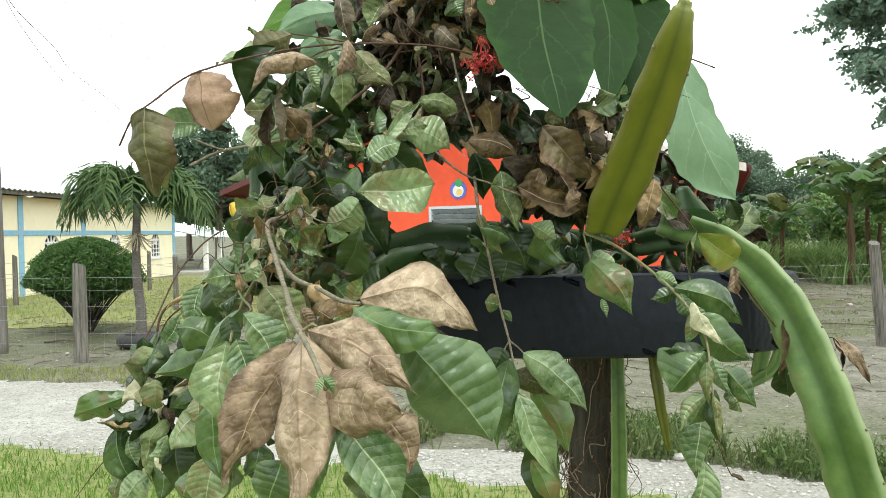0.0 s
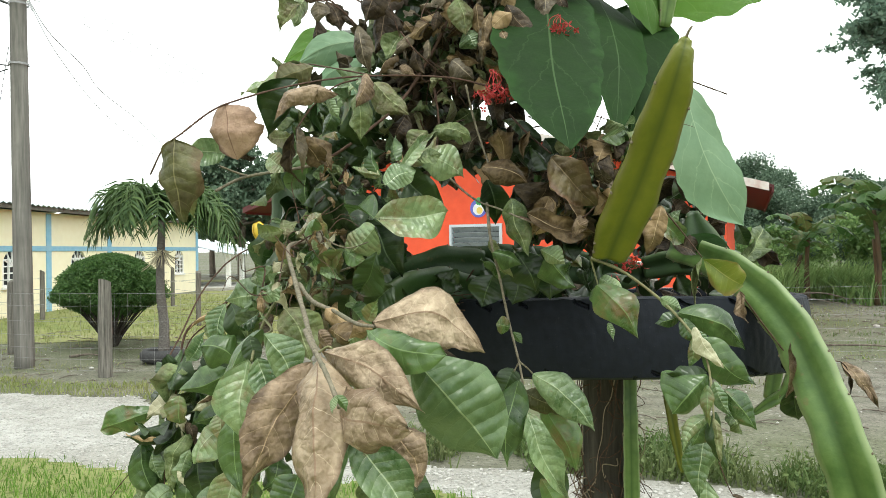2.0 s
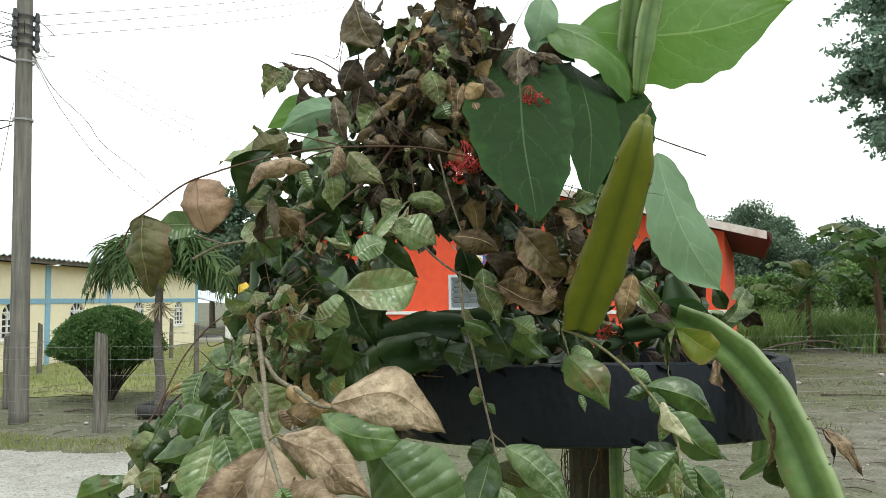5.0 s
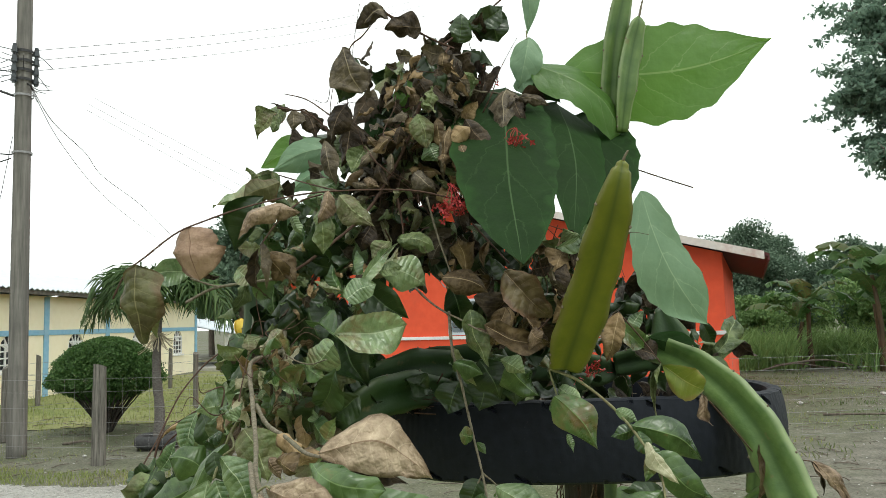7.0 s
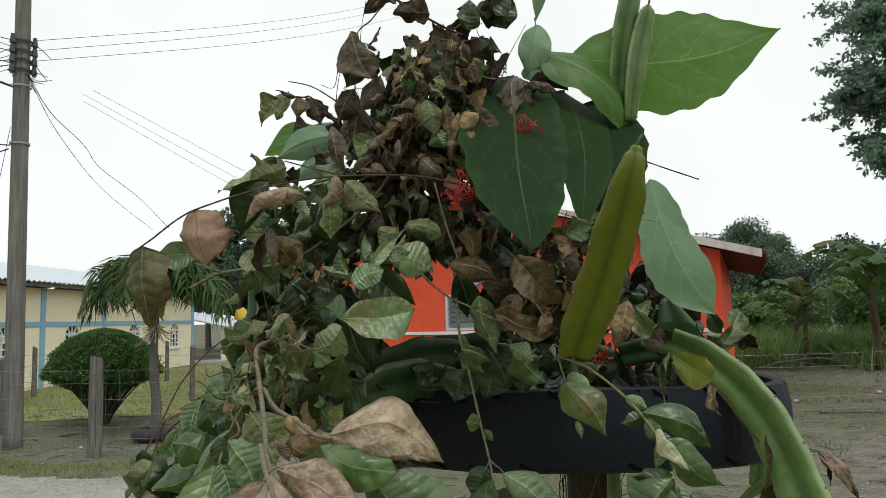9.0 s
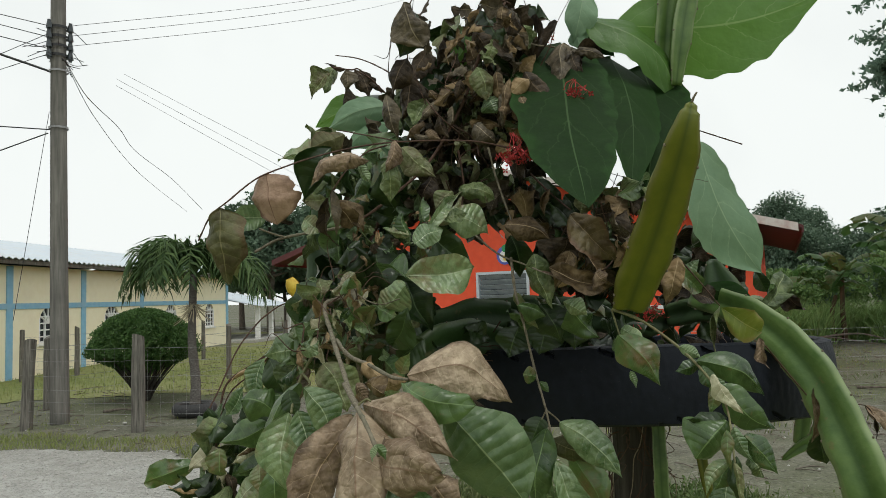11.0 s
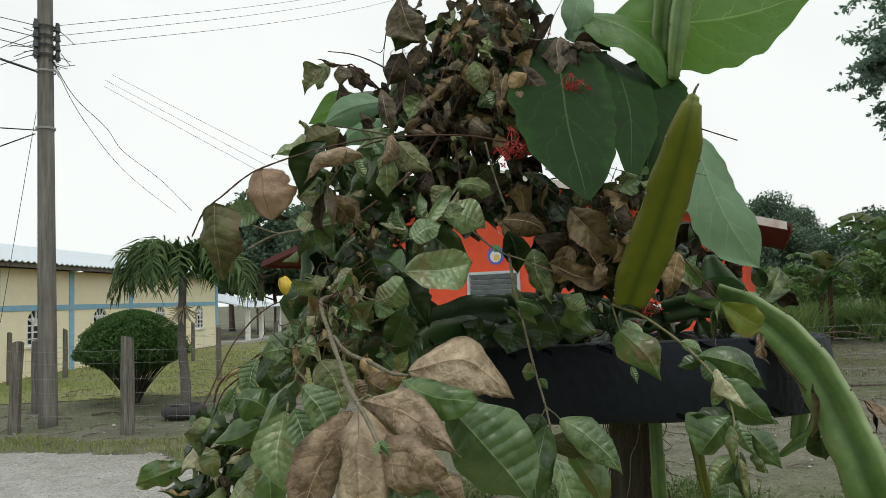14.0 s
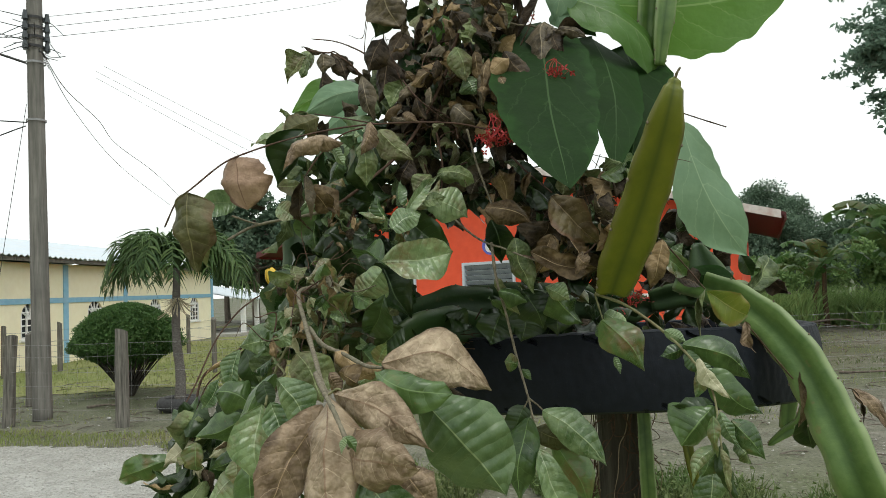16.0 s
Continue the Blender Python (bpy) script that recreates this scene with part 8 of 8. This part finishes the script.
stem(shrub, M_TWIG_DARK, 0.0013, 0.0010, (0.503, 0.945, 1.436), (0.531, 0.945, 1.439), (0.566, 0.954, 1.433))
stem(shrub, M_TWIG_DARK, 0.0018, 0.0015, (0.111, 0.786, 1.629), (0.145, 0.769, 1.619), (0.177, 0.762, 1.626), (0.196, 0.763, 1.642))
stem(shrub, M_TWIG_DARK, 0.0024, 0.0023, (0.361, 1.286, 1.947), (0.488, 1.342, 1.915), (0.574, 1.373, 1.893))
leaf(shrub, "dark", "oval", (0.132, 1.040, 2.106), (0.178, 1.042, 2.140), 0.038, 10, 0.08, 0.3)
leaf(shrub, "brown", "oval", (0.126, 1.039, 2.098), (0.090, 1.027, 2.108), 0.027, 0, 0.08, 0.3)
stem(shrub, M_TWIG_DARK, 0.0024, 0.0017, (-0.071, 1.009, 1.937), (-0.116, 1.079, 1.986), (-0.186, 1.259, 2.068), (-0.261, 1.409, 2.130))
leaf(shrub, "dark", "oval", (-0.148, 1.363, 2.012), (-0.318, 1.499, 2.024), 0.063, 20, 0.1, 0.2)
leaf(shrub, "olive", "oval", (-0.253, 0.698, 1.709), (-0.255, 0.711, 1.622), 0.054, 8, 0.1, 0.25, curl=0.35, wave=0.07, crumple=0.2)
leaf(shrub, "wilted", "oval", (-0.257, 0.724, 1.708), (-0.261, 0.759, 1.628), 0.040, 25, 0.1, 0.3, crumple=0.1)
leaf(shrub, "pale", "oval", (-0.232, 0.797, 1.708), (-0.275, 0.777, 1.705), 0.034, -12, 0.1, 0.25)
leaf(shrub, "brown", "round", (-0.210, 0.765, 1.711), (-0.192, 0.781, 1.697), 0.017, 20, 0.1, 0.5, curl=0.5)
leaf(shrub, "brown", "lance", (-0.159, 0.833, 1.738), (-0.158, 0.867, 1.672), 0.019, 20, 0.08, 0.6)
leaf(shrub, "tan", "lance", (-0.153, 0.836, 1.729), (-0.126, 0.864, 1.687), 0.030, -10, 0.08, 0.3)
leaf(shrub, "pale", "round", (-0.215, 0.927, 1.721), (-0.188, 0.928, 1.701), 0.027, 0, 0.1, 0.3)
stem(shrub, M_TWIG_DARK, 0.0015, 0.0023, (-0.286, 0.714, 1.674), (-0.271, 0.713, 1.702), (-0.253, 0.721, 1.720), (-0.230, 0.739, 1.745), (-0.209, 0.757, 1.760), (-0.167, 0.818, 1.789), (-0.105, 0.865, 1.811), (-0.032, 0.878, 1.816), (0.034, 0.895, 1.816), (0.087, 0.897, 1.804))
stem(shrub, M_TWIG_DARK, 0.0016, 0.0019, (-0.182, 1.036, 1.874), (-0.117, 0.930, 1.838), (-0.063, 0.877, 1.815))
stem(shrub, M_TWIG_DARK, 0.0016, 0.0019, (-0.157, 0.834, 1.741), (-0.139, 0.845, 1.771), (-0.115, 0.873, 1.802), (-0.087, 0.882, 1.813))
stem(shrub, M_TWIG, 0.0033, 0.0040, (-0.299, 0.959, 1.677), (-0.268, 0.976, 1.696), (-0.223, 0.951, 1.701), (-0.171, 0.908, 1.702), (-0.137, 0.878, 1.704))
stem(shrub, M_TWIG, 0.0022, 0.0024, (-0.290, 0.953, 1.711), (-0.270, 0.970, 1.703), (-0.250, 0.972, 1.698))
stem(shrub, M_TWIG_DARK, 0.0031, 0.0041, (-0.137, 0.878, 1.704), (-0.109, 0.888, 1.723), (-0.078, 0.909, 1.751), (-0.040, 0.929, 1.788), (-0.010, 0.951, 1.836), (0.025, 0.963, 1.905), (0.056, 0.969, 1.991), (0.089, 1.017, 2.063))
stem(shrub, M_TWIG_DARK, 0.0034, 0.0026, (-0.012, 0.969, 2.106), (0.025, 0.975, 2.083), (0.071, 1.009, 2.070), (0.098, 1.021, 2.062))
stem(shrub, M_TWIG_DARK, 0.0027, 0.0022, (0.080, 1.014, 2.066), (0.127, 1.038, 2.109), (0.164, 1.040, 2.139), (0.196, 1.033, 2.163))
stem(shrub, M_TWIG_DARK, 0.0017, 0.0017, (-0.011, 0.968, 2.102), (-0.036, 0.950, 2.060), (-0.058, 0.951, 2.035), (-0.064, 0.973, 1.962))
stem(shrub, M_TWIG, 0.0022, 0.0023, (0.052, 0.890, 1.806), (0.063, 0.898, 1.760), (0.079, 0.893, 1.709), (0.085, 0.877, 1.688))
stem(shrub, M_TWIG_DARK, 0.0024, 0.0018, (0.008, 0.934, 1.823), (0.016, 0.933, 1.759), (0.006, 0.904, 1.694))
stem(shrub, M_TWIG, 0.0021, 0.0020, (-0.032, 0.956, 1.895), (0.009, 0.959, 1.915), (0.034, 0.950, 1.919))
stem(shrub, M_TWIG, 0.0025, 0.0022, (0.094, 0.979, 1.998), (0.128, 0.983, 1.981), (0.159, 0.998, 1.981), (0.186, 1.012, 1.976))
stem(shrub, M_TWIG_DARK, 0.0023, 0.0020, (0.113, 0.943, 1.776), (0.136, 0.911, 1.743), (0.155, 0.845, 1.710))
leaf(shrub, "brown", "oval", (0.100, 0.938, 1.748), (0.082, 0.935, 1.700), 0.036, 0, 0.1, 0.4)
leaf(shrub, "brown", "oval", (0.186, 1.010, 1.984), (0.157, 0.957, 1.916), 0.034, 0, 0.1, 0.6, curl=0.5)
leaf(shrub, "brown", "oval", (0.194, 1.003, 1.972), (0.235, 1.000, 1.965), 0.034, 0, 0.1, 0.6, curl=0.5)
leaf(shrub, "brown", "oval", (0.199, 1.008, 1.978), (0.187, 0.974, 1.915), 0.031, 30, 0.1, 0.6, curl=0.5)
flower_cluster(shrub, (0.086, 0.844, 1.783), 50, 1, 0.032, 0.017)
flower_cluster(shrub, (0.177, 0.915, 1.879), 40, 2, 0.026, 0.016)
flower_cluster(shrub, (0.258, 0.894, 1.571), 26, 3, 0.026, 0.019)
flower_cluster(shrub, (0.140, 1.022, 2.003), 16, 4, 0.035, 0.019)
leaf(shrub, "grey", "round", (-0.007, 0.959, 2.104), (-0.046, 0.950, 2.068), 0.043, 10, 0.1, 0.35)
leaf(shrub, "brown", "round", (0.048, 0.981, 2.081), (-0.006, 0.963, 2.074), 0.043, 0, 0.1, 0.2)
leaf(shrub, "dark", "round", (0.104, 1.023, 2.072), (0.111, 1.019, 2.120), 0.038, 0, 0.08, 0.2)
leaf(shrub, "dark", "round", (0.158, 1.040, 2.134), (0.169, 1.051, 2.083), 0.053, 0, 0.08, 0.2)
leaf(shrub, "dark", "oval", (0.131, 1.036, 2.124), (0.139, 1.043, 2.093), 0.028, 10, 0.08, 0.2)
leaf(shrub, "wilted", "round", (-0.260, 1.408, 2.109), (-0.278, 1.374, 2.044), 0.051, 0, 0.14, 0.4)
leaf(shrub, "grey", "round", (0.175, 1.000, 1.987), (0.162, 0.941, 1.911), 0.045, 0, 0.12, 0.4)
leaf(shrub, "grey", "oval", (0.190, 0.992, 1.970), (0.233, 0.973, 1.951), 0.025, 10, 0.12, 0.4)
leaf(shrub, "brown", "oval", (0.185, 0.996, 1.972), (0.203, 0.969, 1.919), 0.026, 0, 0.12, 0.4)
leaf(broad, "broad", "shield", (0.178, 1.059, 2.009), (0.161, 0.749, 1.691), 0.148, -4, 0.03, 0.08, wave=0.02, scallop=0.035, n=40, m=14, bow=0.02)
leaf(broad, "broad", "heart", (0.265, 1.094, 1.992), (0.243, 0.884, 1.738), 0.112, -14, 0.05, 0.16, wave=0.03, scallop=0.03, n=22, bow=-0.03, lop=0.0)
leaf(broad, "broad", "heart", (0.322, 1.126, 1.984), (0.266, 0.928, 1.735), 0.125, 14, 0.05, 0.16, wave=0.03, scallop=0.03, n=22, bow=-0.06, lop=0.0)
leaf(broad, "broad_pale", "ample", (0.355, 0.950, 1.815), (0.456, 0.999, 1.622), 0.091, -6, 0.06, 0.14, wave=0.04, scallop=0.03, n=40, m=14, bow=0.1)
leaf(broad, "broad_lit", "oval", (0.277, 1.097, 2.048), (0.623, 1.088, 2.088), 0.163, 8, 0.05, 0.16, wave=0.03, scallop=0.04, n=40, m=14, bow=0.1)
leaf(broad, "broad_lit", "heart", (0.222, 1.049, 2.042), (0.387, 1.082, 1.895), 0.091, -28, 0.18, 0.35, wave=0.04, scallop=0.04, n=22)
leaf(broad, "broad_pale", "oval", (0.217, 1.042, 2.085), (0.196, 1.041, 2.004), 0.055, 10, 0.1, 0.25)
leaf(broad, "broad_pale", "oval", (0.200, 1.052, 2.025), (0.207, 1.045, 1.992), 0.036, 20, 0.1, 0.3)
leaf(broad, "broad_pale", "oval", (0.217, 1.036, 2.191), (0.214, 1.051, 2.094), 0.032, 20, 0.08, 0.4)
leaf(broad, "broad", "oval", (0.229, 1.070, 2.048), (0.261, 1.062, 1.983), 0.054, 40, 0.08, 0.4)
stem(broad, M_TWIG_GREEN, 0.0027, 0.0028, (0.212, 1.054, 2.001), (0.232, 1.053, 2.033), (0.288, 1.070, 2.037))
stem(broad, M_TWIG_GREEN, 0.0018, 0.0018, (0.214, 1.050, 2.099), (0.214, 1.042, 2.081))
leaf(broad, "broad", "oval", (-0.290, 1.319, 1.798), (-0.267, 1.306, 1.709), 0.055, -20, 0.1, 0.3)
leaf(broad, "broad", "oval", (0.380, 1.051, 1.605), (0.472, 1.062, 1.559), 0.039, 10, 0.08, 0.3)
leaf(broad, "pale", "oval", (0.333, 0.973, 1.617), (0.359, 0.988, 1.645), 0.021, 0, 0.08, 0.3)
leaf(broad, "dark", "oval", (0.454, 1.028, 1.628), (0.474, 1.031, 1.594), 0.025, 0, 0.08, 0.3)
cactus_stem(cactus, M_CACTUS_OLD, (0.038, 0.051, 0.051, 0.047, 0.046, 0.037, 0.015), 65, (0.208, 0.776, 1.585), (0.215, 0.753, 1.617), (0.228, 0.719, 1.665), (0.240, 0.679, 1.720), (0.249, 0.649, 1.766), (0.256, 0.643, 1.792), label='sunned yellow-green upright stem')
stem(cactus, M_AREOLE, 0.0024, 0.0016, (0.256, 0.644, 1.790), (0.258, 0.641, 1.796), (0.261, 0.639, 1.801), name="tip")
cactus_stem(cactus, M_CACTUS, (0.024, 0.033, 0.037, 0.028), 65, (0.345, 1.085, 1.923), (0.350, 1.086, 2.008), (0.362, 1.077, 2.100), (0.388, 1.067, 2.201))
cactus_stem(cactus, M_CACTUS, (0.018, 0.033, 0.036, 0.024), 75, (0.359, 1.064, 1.931), (0.367, 1.058, 1.998), (0.381, 1.061, 2.064), (0.397, 1.056, 2.118))
stem(cactus, M_AREOLE, 0.003, 0.002, (0.397, 1.056, 2.116), (0.401, 1.054, 2.134), (0.405, 1.052, 2.149), name="tip")
cactus_stem(cactus, M_CACTUS_SHADED, (0.045, 0.060, 0.053, 0.043), 65, (0.079, 1.119, 1.567), (0.020, 1.093, 1.568), (-0.035, 1.057, 1.555), (-0.085, 1.033, 1.529))
cactus_stem(cactus, M_CACTUS_SHADED, (0.045, 0.061, 0.063, 0.049), 65, (0.069, 1.100, 1.523), (0.008, 1.062, 1.537), (-0.047, 1.004, 1.527), (-0.094, 0.984, 1.492))
cactus_stem(cactus, M_CACTUS_SHADED, (0.027, 0.040, 0.044), 65, (-0.060, 1.071, 1.706), (-0.060, 1.060, 1.635), (-0.063, 1.065, 1.556))
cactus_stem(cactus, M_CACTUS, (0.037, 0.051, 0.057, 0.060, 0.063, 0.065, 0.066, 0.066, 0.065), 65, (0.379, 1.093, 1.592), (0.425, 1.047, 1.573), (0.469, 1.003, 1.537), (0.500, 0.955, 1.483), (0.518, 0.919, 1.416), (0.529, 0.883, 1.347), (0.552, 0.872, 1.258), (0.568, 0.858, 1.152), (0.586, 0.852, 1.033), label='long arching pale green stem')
cactus_stem(cactus, M_CACTUS_SHADED, (0.030, 0.056, 0.064, 0.059, 0.051), 65, (-0.103, 1.182, 1.527), (-0.019, 1.190, 1.559), (0.094, 1.200, 1.570), (0.233, 1.210, 1.562), (0.359, 1.163, 1.545), label='shaded horizontal stem')
cactus_stem(cactus, M_CACTUS_SHADED, (0.038, 0.043, 0.041, 0.038), 65, (0.349, 1.158, 1.560), (0.402, 1.145, 1.569), (0.450, 1.149, 1.566))
cactus_stem(cactus, M_CACTUS_SHADED, (0.031, 0.039, 0.041, 0.035, 0.026), 65, (-0.225, 1.079, 1.819), (-0.217, 1.075, 1.745), (-0.226, 1.072, 1.664), (-0.227, 1.057, 1.601), (-0.221, 1.061, 1.539))
cactus_stem(cactus, M_CACTUS, (0.023, 0.029, 0.029, 0.029), 65, (0.357, 1.289, 1.377), (0.354, 1.271, 1.267), (0.355, 1.275, 1.103), (0.350, 1.285, 0.805))
cactus_stem(cactus, M_CACTUS_SHADED, (0.019, 0.066, 0.066), 65, (0.426, 1.140, 1.651), (0.436, 1.147, 1.605), (0.440, 1.149, 1.557))
cactus_stem(cactus, M_CACTUS_OLD, (0.018, 0.022, 0.020, 0.011), 65, (0.454, 1.406, 1.365), (0.460, 1.384, 1.280), (0.470, 1.382, 1.213), (0.483, 1.381, 1.146))
cactus_stem(cactus, M_CACTUS, (0.021, 0.029, 0.027), 65, (0.622, 1.275, 1.413), (0.618, 1.275, 1.373), (0.609, 1.277, 1.310))
cactus_stem(cactus, M_CACTUS, (0.014, 0.025, 0.021, 0.010), 65, (0.649, 1.268, 1.382), (0.636, 1.272, 1.331), (0.600, 1.274, 1.305), (0.576, 1.276, 1.286))
leaf(shrub, "dark", "oval", (0.080, 0.926, 1.686), (0.092, 0.933, 1.625), 0.040, 10, 0.1, 0.4)
leaf(shrub, "dark", "oval", (0.120, 0.947, 1.679), (0.115, 0.953, 1.628), 0.036, -10, 0.1, 0.4)
leaf(shrub, "brown", "oval", (0.135, 0.919, 1.666), (0.130, 0.923, 1.622), 0.026, 20, 0.1, 0.4)
leaf(shrub, "dark", "oval", (0.128, 0.951, 1.769), (0.158, 0.958, 1.703), 0.048, 10, 0.1, 0.4)
leaf(shrub, "dark", "oval", (0.164, 0.973, 1.748), (0.187, 0.978, 1.699), 0.040, -10, 0.1, 0.4)
leaf(shrub, "brown", "oval", (0.114, 0.932, 1.760), (0.116, 0.937, 1.714), 0.028, 20, 0.1, 0.4)
# dark filler that paints the shade between the leaves in front
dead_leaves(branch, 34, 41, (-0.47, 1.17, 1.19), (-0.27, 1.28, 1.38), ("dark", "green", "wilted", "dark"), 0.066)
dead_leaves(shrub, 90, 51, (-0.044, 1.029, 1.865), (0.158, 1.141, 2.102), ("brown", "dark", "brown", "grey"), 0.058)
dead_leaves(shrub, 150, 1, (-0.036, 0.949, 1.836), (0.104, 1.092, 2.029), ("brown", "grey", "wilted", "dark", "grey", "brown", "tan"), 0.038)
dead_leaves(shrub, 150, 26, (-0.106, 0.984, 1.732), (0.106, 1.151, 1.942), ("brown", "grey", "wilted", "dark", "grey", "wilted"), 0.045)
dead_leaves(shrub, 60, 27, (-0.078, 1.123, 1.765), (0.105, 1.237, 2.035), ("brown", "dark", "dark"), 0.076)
dead_leaves(shrub, 60, 2, (-0.004, 0.915, 1.821), (0.117, 0.989, 2.043), ("brown", "tan", "grey", "wilted", "tan"), 0.032)
dead_leaves(shrub, 50, 3, (-0.201, 0.962, 1.701), (-0.044, 1.100, 1.822), ("wilted", "dark", "green", "pale"), 0.058)
dead_leaves(shrub, 40, 4, (0.133, 0.805, 1.646), (0.262, 0.912, 1.697), ("brown", "grey", "tan", "dark"), 0.038)
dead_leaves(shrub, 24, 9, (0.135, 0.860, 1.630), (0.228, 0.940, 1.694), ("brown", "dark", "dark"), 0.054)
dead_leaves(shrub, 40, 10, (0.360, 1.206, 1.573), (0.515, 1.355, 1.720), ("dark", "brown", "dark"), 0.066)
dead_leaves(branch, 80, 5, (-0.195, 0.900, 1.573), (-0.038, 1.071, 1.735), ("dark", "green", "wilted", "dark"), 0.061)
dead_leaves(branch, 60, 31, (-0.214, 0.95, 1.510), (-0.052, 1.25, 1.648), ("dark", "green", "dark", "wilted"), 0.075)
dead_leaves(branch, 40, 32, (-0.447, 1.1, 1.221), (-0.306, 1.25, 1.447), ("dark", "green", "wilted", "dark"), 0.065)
dead_leaves(branch, 40, 33, (-0.188, 0.72, 1.532), (-0.110, 0.9, 1.632), ("wilted", "tan", "green", "pale", "cream"), 0.026)
twig_tangle(branch, 18, 9, (-0.188, 0.72, 1.532), (-0.110, 0.9, 1.632), M_TWIG_DARK, 0.0012, 0.06)
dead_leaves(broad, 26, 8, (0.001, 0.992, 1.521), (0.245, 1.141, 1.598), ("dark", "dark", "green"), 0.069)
# dark filler in place of the shade behind the horizontal cactus stem
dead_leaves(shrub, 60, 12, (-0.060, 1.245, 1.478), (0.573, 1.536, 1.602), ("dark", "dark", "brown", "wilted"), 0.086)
dead_leaves(branch, 46, 13, (-0.148, 0.846, 1.659), (-0.025, 0.913, 1.722), ("tan", "wilted", "brown", "pale"), 0.020)
dead_leaves(branch, 30, 14, (-0.214, 0.815, 1.534), (-0.108, 0.942, 1.631), ("tan", "wilted", "brown", "pale"), 0.025)
dead_leaves(shrub, 24, 24, (0.081, 0.896, 1.679), (0.149, 0.998, 1.744), ("brown", "dark", "grey", "tan"), 0.048)
dead_leaves(branch, 44, 25, (-0.227, 0.861, 1.489), (-0.092, 1.017, 1.562), ("wilted", "tan", "dark", "green", "grey"), 0.046)
dead_leaves(shrub, 44, 21, (-0.021, 0.968, 1.721), (0.097, 1.125, 1.804), ("brown", "dark", "grey", "wilted"), 0.051)
dead_leaves(shrub, 64, 22, (0.108, 0.840, 1.614), (0.243, 0.974, 1.699), ("brown", "dark", "grey", "tan", "brown"), 0.046)
dead_leaves(shrub, 40, 28, (0.178, 0.848, 1.677), (0.271, 0.945, 1.753), ("brown", "tan", "wilted", "dark"), 0.035)
dead_leaves(shrub, 26, 29, (0.366, 1.145, 1.584), (0.491, 1.283, 1.669), ("brown", "dark", "dark", "wilted"), 0.050)
dead_leaves(shrub, 36, 23, (-0.208, 1.070, 1.760), (-0.100, 1.188, 1.897), ("wilted", "dark", "broad_pale", "grey"), 0.051)
twig_tangle(shrub, 40, 1, (-0.091, 0.924, 1.735), (0.138, 1.056, 2.015), M_TWIG_DARK)
twig_tangle(shrub, 20, 2, (0.148, 0.813, 1.637), (0.263, 0.901, 1.760), M_TWIG_DARK, 0.0012, 0.07)
twig_tangle(cactus, 14, 4, (0.326, 1.277, 1.463), (0.576, 1.554, 1.560), M_STRAW, 0.0008, 0.08)
yellow_bud((-0.426, 1.662, 1.636))
